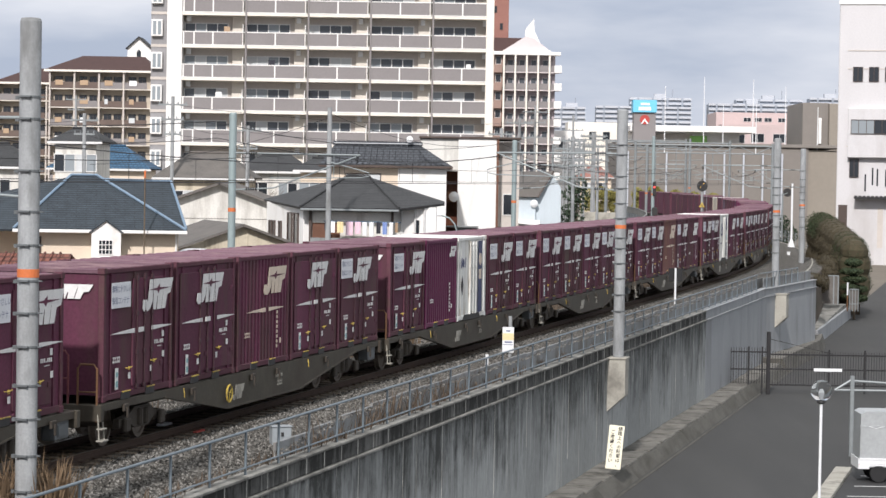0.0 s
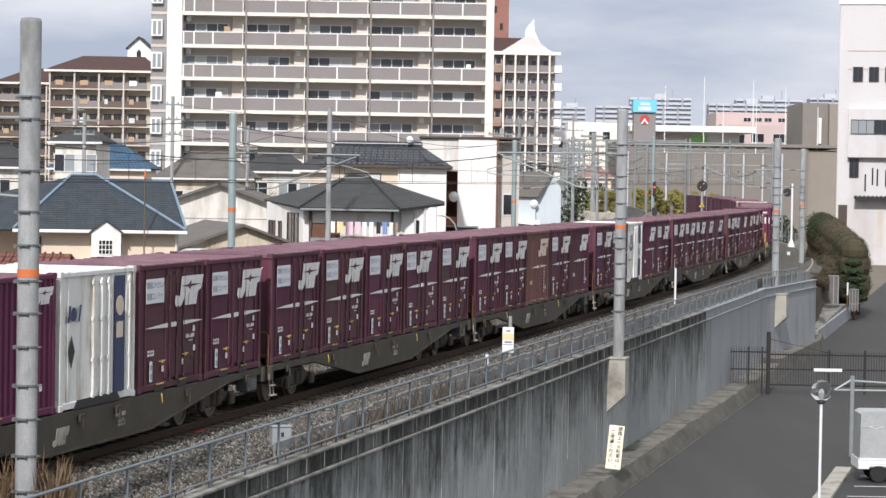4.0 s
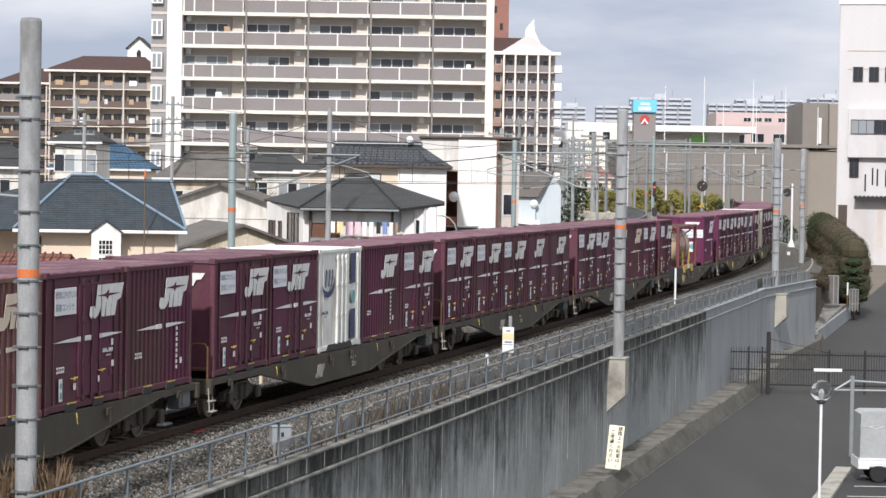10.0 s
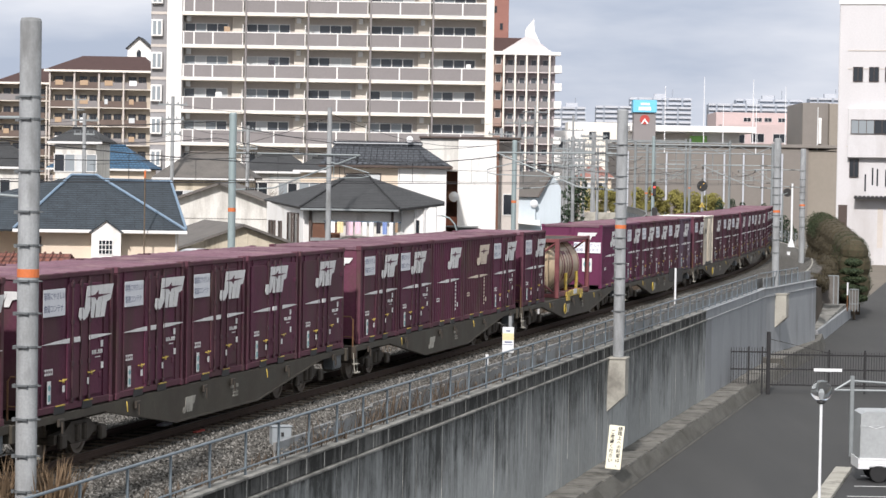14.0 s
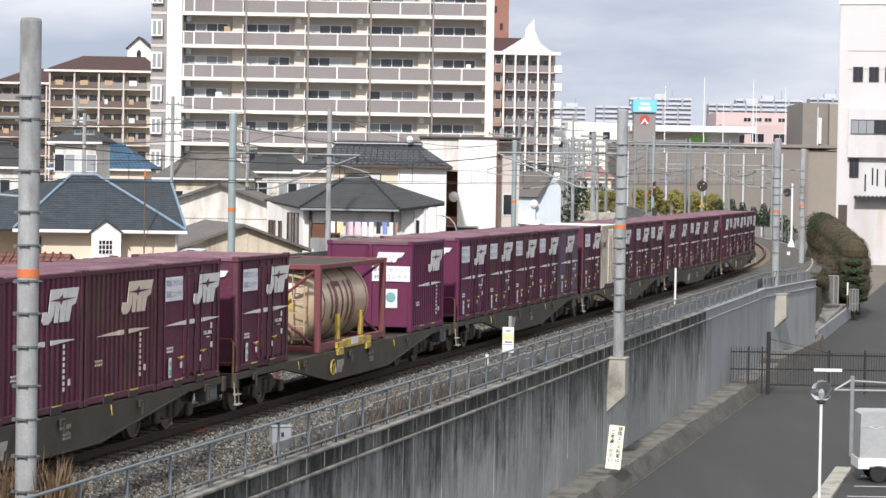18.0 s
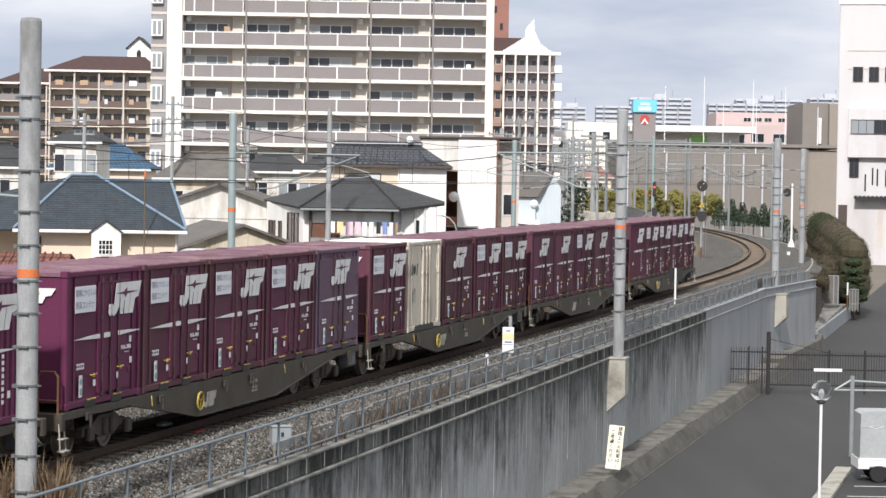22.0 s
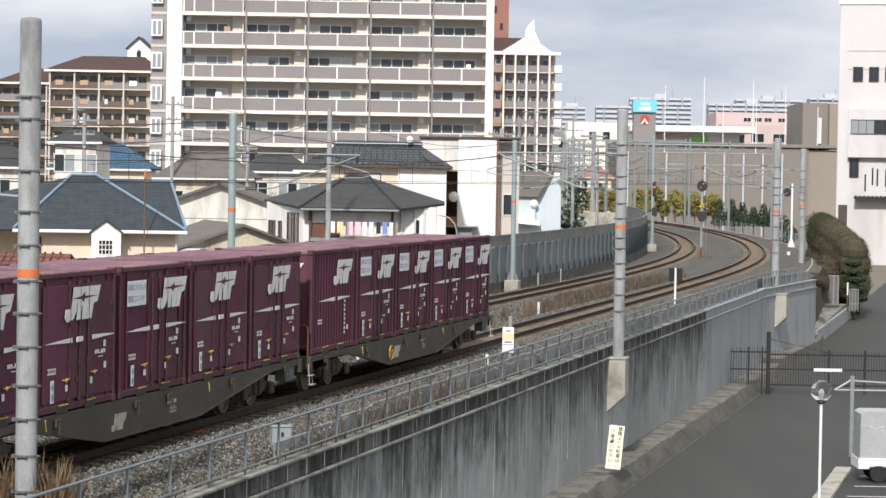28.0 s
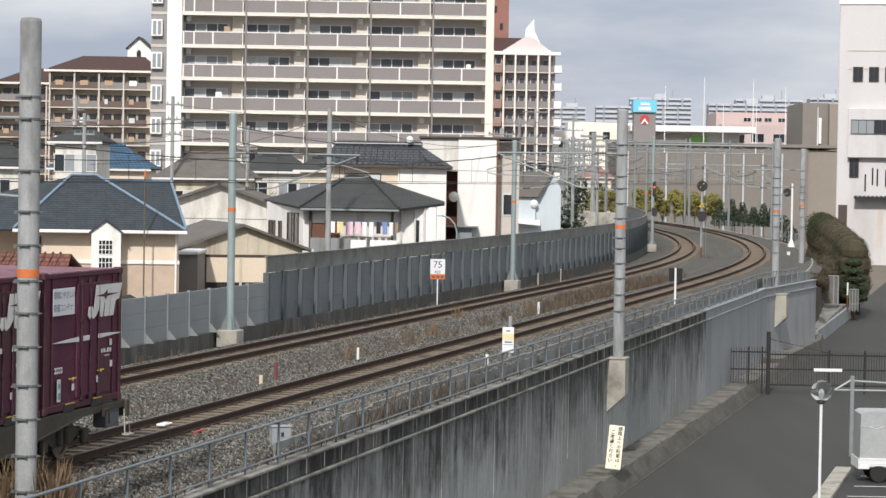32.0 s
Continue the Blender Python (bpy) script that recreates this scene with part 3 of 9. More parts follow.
        fs += [tuple(range(seg - 1, -1, -1)), tuple((len(prof) - 1) * seg + k for k in range(seg))]
        return self.add(vs, fs, m)

    def mesh(self, name, material, smooth=False):
        me = bpy.data.meshes.new(name)
        me.from_pydata(self.v, [], self.f)
        me.materials.append(material)
        if smooth:
            me.polygons.foreach_set("use_smooth", [True] * len(me.polygons))
        me.update()
        return me


def fixed(me):
    bm = bmesh.new()
    bm.from_mesh(me)
    bmesh.ops.recalc_face_normals(bm, faces=bm.faces)
    bm.to_mesh(me)
    bm.free()
    return me


def part(name, shape, material, parent=None, label="", m=None, smooth=False):
    """Links a shape, or a ready mesh, as one object under a thing or a part."""
    me = shape if isinstance(shape, bpy.types.Mesh) else fixed(shape.mesh(name, material, smooth))
    ob = new(name, me)
    if parent is not None:
        ob.parent = parent
    if m is not None:
        ob.matrix_basis = m
    if label:
        ob["label"] = label
    return ob


def thing(name, label, category, m=None, group="", kind=""):
    ob = new(name)
    ob.empty_display_size = 0.3
    if m is not None:
        ob.matrix_basis = m
    return tagged(ob, label, category, group, kind)


@lru_cache(maxsize=None)
def text_mesh(body, size, key, bold=0.0):
    """Raised flat lettering from the built-in font, centred on its origin, in the xz plane facing -y."""
    cu = bpy.data.curves.new("lettering", "FONT")
    cu.body, cu.size, cu.align_x, cu.align_y, cu.resolution_u = body, size, "CENTER", "CENTER", 2
    cu.offset = bold
    ob = bpy.data.objects.new("lettering", cu)
    scene.collection.objects.link(ob)
    me = bpy.data.meshes.new_from_object(ob.evaluated_get(bpy.context.evaluated_depsgraph_get()))
    bpy.data.objects.remove(ob)
    bpy.data.curves.remove(cu)
    me.transform(Matrix.Rotation(radians(90), 4, "X"))
    me.materials.clear()
    me.materials.append(M[key])
    return me


# ---------- the railway's line ----------
HEAD, XO, S_BEND, L_BEND, R_BEND = 0.24032, -18.58, 116.8, 52.2, 410.0
_ds = 0.5
_s = np.arange(-120, 480, _ds)
_k = np.clip((_s - S_BEND) / L_BEND, 0, 1) / R_BEND
_th = HEAD - np.cumsum(_k) * _ds
_x, _y = np.cumsum(np.sin(_th)) * _ds, np.cumsum(np.cos(_th)) * _ds
_i0 = int(np.argmin(np.abs(_s)))
_x, _y = _x - _x[_i0] + XO, _y - _y[_i0]
FAR = -5.40          # the second line, left of the first
WALL = 3.95          # face of the retaining wall, right of the first line
BARRIER = -8.75      # the noise barrier, left of the second line


def heading(s):
    return float(np.interp(s, _s, _th))


def rise(s):
    """The line climbs gently into the bend."""
    return 0.19 * max(0.0, (s - 120) / 100) ** 2


def at(s, lat=0.0, z=0.0):
    """A point on the railway: metres along it, metres to the right of the first line, height over the rails."""
    t = heading(s)
    return Vector((float(np.interp(s, _s, _x)) + lat * math.cos(t), float(np.interp(s, _s, _y)) - lat * math.sin(t), z + rise(s)))


def along(s, lat=0.0, z=0.0):
    """The pose there: x points along the line away from the camera's end, y to the left, z up."""
    return Matrix.Translation(at(s, lat, z)) @ Matrix.Rotation(math.pi / 2 - heading(s), 4, "Z")


def sweep(section, s0, s1, step, lat=0.0):
    """A strip of the (lateral, height) section along the line."""
    sh = Shape()
    n = len(section)
    ss = np.arange(s0, s1 + step * 0.5, step)
    vs = []
    for s in ss:
        vs += [at(s, lat + a, z) for a, z in section]
    fs = []
    for i in range(len(ss) - 1):
        for k in range(n - 1):
            fs.append((i * n + k, i * n + k + 1, (i + 1) * n + k + 1, (i + 1) * n + k))
    return sh.add(vs, fs)


def closed_sweep(section, s0, s1, step, lat=0.0):
    sh = sweep(list(section) + [section[0]], s0, s1, step, lat)
    n = len(section) + 1
    last = len(sh.v) - n
    sh.f += [tuple(range(n - 2, -1, -1)), tuple(last + k for k in range(n - 1))]
    return sh


# ---------- ground, road, railway bed ----------
ROAD_Z = -4.5


def ground_z(y):
    return float(np.interp(y, (140, 250), (ROAD_Z, -2.9)))


def sheet(name, x0, x1, ys, lift, material, parent=None, kind_label=None):
    sh = Shape()
    vs = [(x, y, ground_z(y) + lift) for y in ys for x in (x0, x1)]
    sh.add(vs, [(2 * i, 2 * i + 1, 2 * i + 3, 2 * i + 2) for i in range(len(ys) - 1)])
    return part(name, sh, material, parent)


tagged(sheet("ground", -2500, 2500, (-300, 0, 140, 195, 250, 600, 4800), -0.02, M["earth"]), "grey-brown earth plain reaching the horizon", "ground", kind="structure")

road_shape = Shape()
_ys = [20, 60, 100, 128, 140, 160, 195, 250, 420]
_left = [float(np.interp(q, (20, 140, 420), (-9.2, 20.3, 88.8))) for q in _ys]
road_shape.add([p for q, xl in zip(_ys, _left) for p in ((xl, q, ground_z(q)), (xl + 60, q, ground_z(q)))], [(2 * i, 2 * i + 1, 2 * i + 3, 2 * i + 2) for i in range(len(_ys) - 1)])
road = tagged(part("road", road_shape, M["asphalt"]), "worn grey asphalt lane below the retaining wall", "road", kind="structure")

bed_section = [(3.74, -0.36), (3.3, -0.33), (2.7, -0.31), (2.2, -0.24), (1.75, -0.185), (1.1, -0.18), (0.5, -0.20), (-0.1, -0.2), (-0.6, -0.2), (-1.2, -0.18), (-1.7, -0.20), (-2.3, -0.40), (-2.8, -0.46), (-3.3, -0.40),
               (-3.8, -0.20), (-4.4, -0.18), (-5.0, -0.2), (-5.5, -0.2), (-6.0, -0.2), (-6.6, -0.18), (-7.2, -0.22), (-7.8, -0.40), (-8.3, -0.50), (-8.8, -0.55)]


def rough_bed(s0, s1, step, section):
    sh = sweep(section, s0, s1, step)
    sh.v = [(x, y, z + 0.035 * noise.noise(Vector((x * 1.3, y * 1.3, 0))) + 0.02 * noise.noise(Vector((x * 4, y * 4, 5)))) for x, y, z in sh.v]
    return sh


bed = thing("railway_embankment", "raised railway bed of grey ballast carrying two curving tracks", "railway bed", kind="structure")
part("ballast", rough_bed(10, 150, 0.5, bed_section), M["ballast"], bed, smooth=True)
wide = [(4.7, -0.50), (4.3, -0.42)] + bed_section
part("ballast", rough_bed(149.5, 420, 1.0, wide), M["ballast"], bed, smooth=True)
for lane in (0.0, FAR):
    part("stained_ballast", rough_bed(10, 400, 0.5, [(lane + 0.95, -0.172), (lane + 0.55, -0.168), (lane + 0.2, -0.175), (lane - 0.2, -0.175), (lane - 0.55, -0.168), (lane - 0.95, -0.172)]), M["rust_ballast"], bed, "rust-brown ballast between the rails", smooth=True)
part("fill", closed_sweep([(4.2, -0.55), (4.75, -0.52), (4.85, -3.2), (4.85, -4.7), (3.6, -4.7), (3.6, -0.6)], 147.0, 180, 3), M["bank"], bed, "brown earth bank")
part("fill", closed_sweep([(4.2, -0.55), (4.75, -0.52), (5.6, -1.2), (7.4, -3.4), (7.4, -4.7), (3.6, -4.7), (3.6, -0.6)], 180, 420, 6), M["bank"], bed, "brown earth bank")
_ring = [at(133.3, 3.6), at(140, 4.35), at(147.2, 5.35), at(149.6, 5.0), at(149.6, 3.6)]
part("fill", Shape().prism([(p.x, p.y) for p in _ring], -4.6, -0.44, "z"), M["bank"], bed, "brown earth bank")
part("fill", closed_sweep([(3.70, -0.6), (-8.6, -0.7), (-8.6, -4.7), (3.70, -4.7)], 10, 420, 5), M["earth"], bed)

# loose stones lying on the shoulders
rs = np.random.RandomState(4)
stones = Shape()
N_ST = 150000
_s1, _lt = 31 + 95 * rs.rand(N_ST) ** 1.5, rs.uniform(-7.9, 3.6, N_ST)
_keep = (np.minimum(np.abs(_lt), np.abs(_lt - FAR)) > 0.62) | (rs.rand(N_ST) < 0.3)
_s1, _lt = _s1[_keep], _lt[_keep]
_t1 = np.interp(_s1, _s, _th)
_px, _py = np.interp(_s1, _s, _x) + _lt * np.cos(_t1), np.interp(_s1, _s, _y) - _lt * np.sin(_t1)
_raise = np.clip((_s1 - 48) / 7, 0, 1) * np.interp(_lt, [2.0, 2.5, 3.0, 3.4], [0.03, 0.24, 0.36, 0.42]) * (_lt > 2.0)
_pz = np.interp(-_lt, [-a for a, _z in bed_section], [b for _a, b in bed_section]) + 0.018 + _raise
_r, _a = rs.uniform(0.014, 0.034, len(_s1)), rs.uniform(0, 6.28, len(_s1))
_tet = np.array([(-1, -0.8, -0.5), (1, -0.6, -0.5), (0.1, 1, -0.5), (0.1, -0.1, 0.8)])
_c, _n = np.cos(_a) * _r, np.sin(_a) * _r
_vs = np.empty((len(_s1), 4, 3))
for k in range(4):
    j_ = rs.uniform(0.7, 1.3, len(_s1))
    _vs[:, k, 0] = _px + (_tet[k, 0] * _c - _tet[k, 1] * _n) * j_
    _vs[:, k, 1] = _py + (_tet[k, 0] * _n + _tet[k, 1] * _c) * j_
    _vs[:, k, 2] = _pz + _tet[k, 2] * _r
stones.v = _vs.reshape(-1, 3).tolist()
stones.f = [(o + p, o + q, o + w) for o in range(0, 4 * len(_s1), 4) for p, q, w in ((0, 2, 1), (0, 1, 3), (1, 2, 3), (2, 0, 3))]
tagged(part("ballast_stones", stones.mesh("ballast_stones", M["ballast_stone"]), None), "loose angular grey stones over the track bed", "ballast", kind="stuff")

rail_sec = [(-0.032, 0.0), (-0.034, -0.035), (-0.009, -0.05), (-0.009, -0.13), (-0.063, -0.142), (-0.063, -0.155), (0.063, -0.155), (0.063, -0.142), (0.009, -0.13), (0.009, -0.05), (0.034, -0.035), (0.032, 0.0)]
tracks = []
for lane, word in ((0.0, "nearer"), (FAR, "second")):
    tr = thing("railway_track", "narrow-gauge railway track with rusty rails on brownish sleepers", "railway track", group="two parallel tracks", kind="structure")
    tracks.append(tr)
    for side in (-0.566, 0.566):
        rl = part("rail", closed_sweep(rail_sec, 10, 400, 1.5, lane + side), M["rail_side"], tr, "rust-brown steel rail")
        part("running_surface", closed_sweep([(-0.026, 0.0), (-0.026, 0.004), (0.026, 0.004), (0.026, 0.0)], 10, 400, 1.5, lane + side), M["rail_top"], rl, "polished rail head")


# ---------- retaining wall, parapet, fence ----------
wall = thing("wall_retaining", "tall streaked concrete retaining wall beside the road", "retaining wall", kind="structure")


def wall_run(m, length, z_top, z_bot, material, parapet_mat, first=0.0, panel=2.5):
    """Straight wall in the pose m, x along it and its face at y = 0, seen from the -y side."""
    x = first
    while x < length - 0.2:
        e = min(x + panel, length)
        part("panel", Shape().box(x + 0.008, e - 0.008, 0.0, 0.4, z_bot, z_top - 0.46, m, c=0.012), material, wall)
        part("ledge", Shape().box(x, e, -0.06, 0.42, z_top - 0.46, z_top - 0.40, m, c=0.012), M["coping"] if panel < 3 else material, wall)
        if panel < 3:
            q = x + (0.0, 0.83, 1.25)[int(abs(m[0][3]) * 7 + x) % 3]
            part("lime_seam", Shape().box(q - 0.016, q + 0.016, -0.005, 0.02, z_top - 1.6 - 2.0 * math.sin(q * 7 + m[0][3]) ** 2, z_top - 0.46, m), M["seam"], wall)
        q = x
        while q < e - 0.1:
            w = min(q + 1.25, e)
            part("parapet_panel", Shape().box(q + 0.006, w - 0.006, 0.02, 0.27, z_top - 0.39, z_top - 0.06, m, c=0.01), parapet_mat, wall)
            if panel < 3:
                part("lime_seam", Shape().box(w - 0.022, w + 0.022, 0.012, 0.03, z_top - 0.395, z_top - 0.06, m), M["seam"], wall)
            q = w
        part("coping", Shape().box(x, e, -0.03, 0.30, z_top - 0.06, z_top, m, c=0.012), M["coping"] if panel < 3 else material, wall)
        x = e


for k in range(17):
    s_ = 24.7 + 5 * k
    wall_run(along(s_, WALL), 5.0, -0.25, -4.6, M["concrete_old"], M["concrete_parapet"])
for k in range(4):
    s_ = 109.7 + 5.9 * k
    wall_run(along(s_, WALL), 5.9, -0.25, -4.6, M["concrete_mid"], M["concrete_mid"], panel=5.9)
end_a, end_b = at(133.3, WALL), Vector((21.6, 142.0, 0))
END_POSE = Matrix.Translation((end_a.x, end_a.y, 0)) @ Matrix.Rotation(math.atan2(end_b.y - end_a.y, end_b.x - end_a.x), 4, "Z")
wall_run(END_POSE, (end_b - end_a).length, -0.28, -4.6, M["concrete_mid"], M["concrete_mid"], panel=6.7)

bench = thing("wall_footing", "low mossy concrete ledge along the foot of the wall", "footing", kind="structure")
for k in range(18):
    s_, top = 24 + 6 * k, -4.10 + 0.012 * math.sin(k * 1.7)
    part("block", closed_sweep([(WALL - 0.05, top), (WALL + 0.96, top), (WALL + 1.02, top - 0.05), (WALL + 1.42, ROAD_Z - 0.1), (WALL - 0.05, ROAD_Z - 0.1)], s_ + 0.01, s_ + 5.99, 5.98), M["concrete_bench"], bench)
    # Slabs in the lighter tone set the lit top off from the darker face
    for i in range(4):
        lift, w = 0.045 + 0.012 * math.sin(k * 5.1 + i * 2.3), 0.93 + 0.03 * math.sin(k * 3.3 + i * 1.9)
        part("top_slab", closed_sweep([(WALL + 0.01, top + 0.002), (WALL + 0.01, top + lift), (WALL + w, top + lift), (WALL + w + 0.015, top + 0.002)], s_ + 1.5 * i + 0.03, s_ + 1.5 * i + 1.47, 1.44), M["bench_top"], bench, "weathered top slab, paler tone for its lit top")
_foot = [at(131.9, 3.9), Vector((21.3, 141.8, 0)), Vector((22.0, 148.0, 0)), Vector((23.25, 148.0, 0)), Vector((22.3, 142.5, 0)), at(131.9, 5.4)]
_crest = [at(131.9, 3.9), Vector((21.3, 141.8, 0)), Vector((22.0, 148.0, 0)), Vector((22.95, 148.0, 0)), Vector((22.0, 142.5, 0)), at(131.9, 5.0)]
_end = Shape().add([(p.x, p.y, ROAD_Z - 0.1) for p in _foot] + [(p.x, p.y, -3.84) for p in _crest], [(5, 4, 3, 2, 1, 0), (6, 7, 8, 9, 10, 11)] + [(i, (i + 1) % 6, 6 + (i + 1) % 6, 6 + i) for i in range(6)])
part("block", _end, M["concrete_bench"], bench, "raised concrete end of the ledge")
part("top_slab", Shape().prism([(p.x, p.y) for p in _crest], -3.838, -3.79, "z"), M["bench_top"], bench, "weathered top slab, paler tone for its lit top")
part("gutter", closed_sweep([(WALL + 1.40, ROAD_Z), (WALL + 1.40, ROAD_Z + 0.012), (WALL + 1.50, ROAD_Z + 0.012), (WALL + 1.50, ROAD_Z)], 24, 138, 6), M["concrete_bench"], bench, "narrow worn gutter strip")

fence = thing("track_fence", "low blue-grey pipe fence along the top of the wall", "fence")
post_me = fixed(Shape().box(-0.025, 0.025, -0.02, 0.02, 0, 0.80, c=0.006).mesh("post", M["fence_blue"]))
for k in range(52):
    s_ = 27.4 + 2.0 * k
    if k < 53:
        part("post", post_me, None, fence, m=along(s_, 3.84, -0.25))
part("top_rail", Shape().tube([at(s, 3.84, 0.55) for s in np.arange(25, 132, 3)], 0.026, 8), M["fence_blue"], fence)
part("bottom_rail", Shape().tube([at(s, 3.84, -0.12) for s in np.arange(25, 132, 3)], 0.018, 6), M["fence_blue"], fence)
for k in range(6):
    part("post", post_me, None, fence, m=END_POSE @ pose(0.7 + 1.7 * k, 0.13, -0.27))
part("top_rail", Shape().tube([END_POSE @ Vector((q, 0.13, 0.53)) for q in (-1.0, 4, 9.2)], 0.026, 8), M["fence_blue"], fence)
boards = thing("ballast_boards", "weathered grey concrete boards holding back the ballast", "retaining boards", kind="structure")
for k in range(36):
    s_ = 50.5 + 2.4 * k
    zt = 0.19 + 0.014 * math.sin(k * 2.3) if k > 3 else 0.01 + 0.055 * k
    part("board", Shape().box(0.01, 2.39, -0.03, 0.03, -0.36, zt, along(s_, 3.40), c=0.008), M["board"], boards)
for k in range(6):
    part("board", Shape().box(0.4 + 2.2 * k, 2.58 + 2.2 * k, 0.22, 0.28, -0.30, 0.24, END_POSE, c=0.008), M["board"], boards)
shoulder = Shape()
_lat = [(3.38, -0.345, 0.08), (3.0, -0.325, 0.05), (2.5, -0.285, -0.03), (2.0, -0.22, -0.16), (1.7, -0.25, -0.22)]
_ss = np.arange(47, 138, 0.7)
for s_ in _ss:
    k_ = min(1.0, max(0.0, (s_ - 48) / 7))
    for a_, z0_, z1_ in _lat:
        p_ = at(s_, a_, z0_ - 0.03 + (z1_ - z0_ + 0.03) * k_)
        shoulder.v.append((p_.x, p_.y, p_.z + 0.03 * noise.noise(Vector((p_.x * 1.7, p_.y * 1.7, 0)))))
shoulder.f = [(5 * i + q, 5 * i + q + 1, 5 * i + q + 6, 5 * i + q + 5) for i in range(len(_ss) - 1) for q in range(4)]
part("shoulder", shoulder, M["ballast"], boards, smooth=True)

# ---------- noise barrier ----------
barrier = thing("noise_barrier", "blue-grey panelled noise barrier on a blackened concrete base", "noise barrier", kind="structure")
low_me = fixed(Shape().box(0.05, 1.95, -0.03, 0.03, 0.0, 0.46, c=0.012).box(0.05, 1.95, -0.03, 0.03, 0.464, 0.94, c=0.006).box(0.05, 1.95, -0.03, 0.03, 0.944, 1.42, c=0.006).mesh("panel", M["barrier_light"]))
low_post = fixed(Shape().box(-0.05, 0.05, -0.07, 0.05, -0.02, 1.46, c=0.01).prism([(-0.34, 0.0), (-0.07, 0.0), (-0.07, 0.3)], -0.02, 0.02, "x").mesh("post", M["galv"]))
high_me = fixed(Shape().box(0.07, 1.93, -0.02, 0.02, 0.0, 0.575, c=0.012).box(0.07, 1.93, -0.02, 0.02, 0.579, 1.157, c=0.006).box(0.07, 1.93, -0.02, 0.02, 1.161, 1.74, c=0.006).mesh("panel", M["barrier"]))
top_me = fixed(Shape().box(0.03, 1.97, -0.06, 0.0, 1.76, 2.30, c=0.01).mesh("top_panel", M["barrier_top"]))
high_post = fixed(Shape().box(-0.07, 0.07, -0.17, 0.06, -0.02, 1.76, c=0.012).mesh("post", M["barrier_post"]))
base_me = fixed(Shape().box(0.006, 1.994, -0.10, 0.25, -0.85, 0.0, c=0.015).mesh("base_block", M["barrier_base"]))
cap_me = fixed(Shape().box(0.0, 2.0, -0.08, 0.03, 2.30, 2.36, c=0.01).mesh("cap", M["barrier_top"]))
for k in range(92):
    s_ = 63.4 + 2.0 * k
    m_ = along(s_, BARRIER, 0.03)
    part("base_block", base_me, None, barrier, m=m_)
    if s_ < 87:
        part("panel", low_me, None, barrier, m=m_)
        part("post", low_post, None, barrier, m=m_)
    else:
        part("panel", high_me, None, barrier, m=m_)
        part("top_panel", top_me, None, barrier, m=m_)
        part("post", high_post, None, barrier, m=m_)
        part("cap", cap_me, None, barrier, m=m_)


# ---------- poles and overhead line ----------
def clamp(r):
    """A steel band round a pole with its bolt lug."""
    sh = Shape().lathe([(r + 0.004, -0.02), (r + 0.012, -0.016), (r + 0.012, 0.016), (r + 0.004, 0.02)], "z", 16)
    sh.box(-r - 0.05, -r + 0.04, -0.09, 0.09, -0.01, 0.01).box(-0.05, 0.05, r - 0.02, r + 0.06, -0.04, 0.015).box(-0.02, 0.02, -r - 0.07, -r + 0.02, -0.01, 0.01)
    return sh


def mast(name, label, m, z0, z1, r, material, bands=(), orange=None, base=None, r_top=None):
    ob = thing(name, label, "mast", m, group="overhead line masts")
    r_top = r if r_top is None else r_top
    part("shaft", Shape().lathe([(r, z0), (r_top, z1 - 0.06), (r_top * 0.93, z1 - 0.015), (r_top * 0.7, z1)], "z", 24), material, ob, smooth=False)
    for z in bands:
        part("clamp", clamp(r), M["clamp"], ob, "dark steel clamp band", m=pose(0, 0, z))
    if orange is not None:
        part("orange_band", Shape().lathe([(r + 0.004, orange - 0.065), (r + 0.006, orange - 0.063), (r + 0.006, orange + 0.063), (r + 0.004, orange + 0.065)], "z", 20), M["orange"], ob, "orange warning band")
    if base:
        part("footing", Shape().box(-base, base, -base, base, z0 - 0.5, z0 + 0.08, c=0.03), M["concrete_light"], ob, "pale concrete footing")
        sh = Shape()
        for a in range(4):
            q = Matrix.Rotation(a * math.pi / 2 + math.pi / 4, 4, "Z")
            sh.prism([(r, z0 + 0.08), (r + 0.24, z0 + 0.08), (r, z0 + 0.62)], -0.012, 0.012, "y", q)
        part("gusset", sh, M["galv"], ob)
    return ob


def insulator(sh, a, b, r=0.055):
    a, b = Vector(a), Vector(b)
    n = 5
    for i in range(n):
        p = a.lerp(b, (i + 0.2) / n)
        q = a.lerp(b, (i + 0.75) / n)
        sh.tube([p, q], r, 8, r * 0.6)


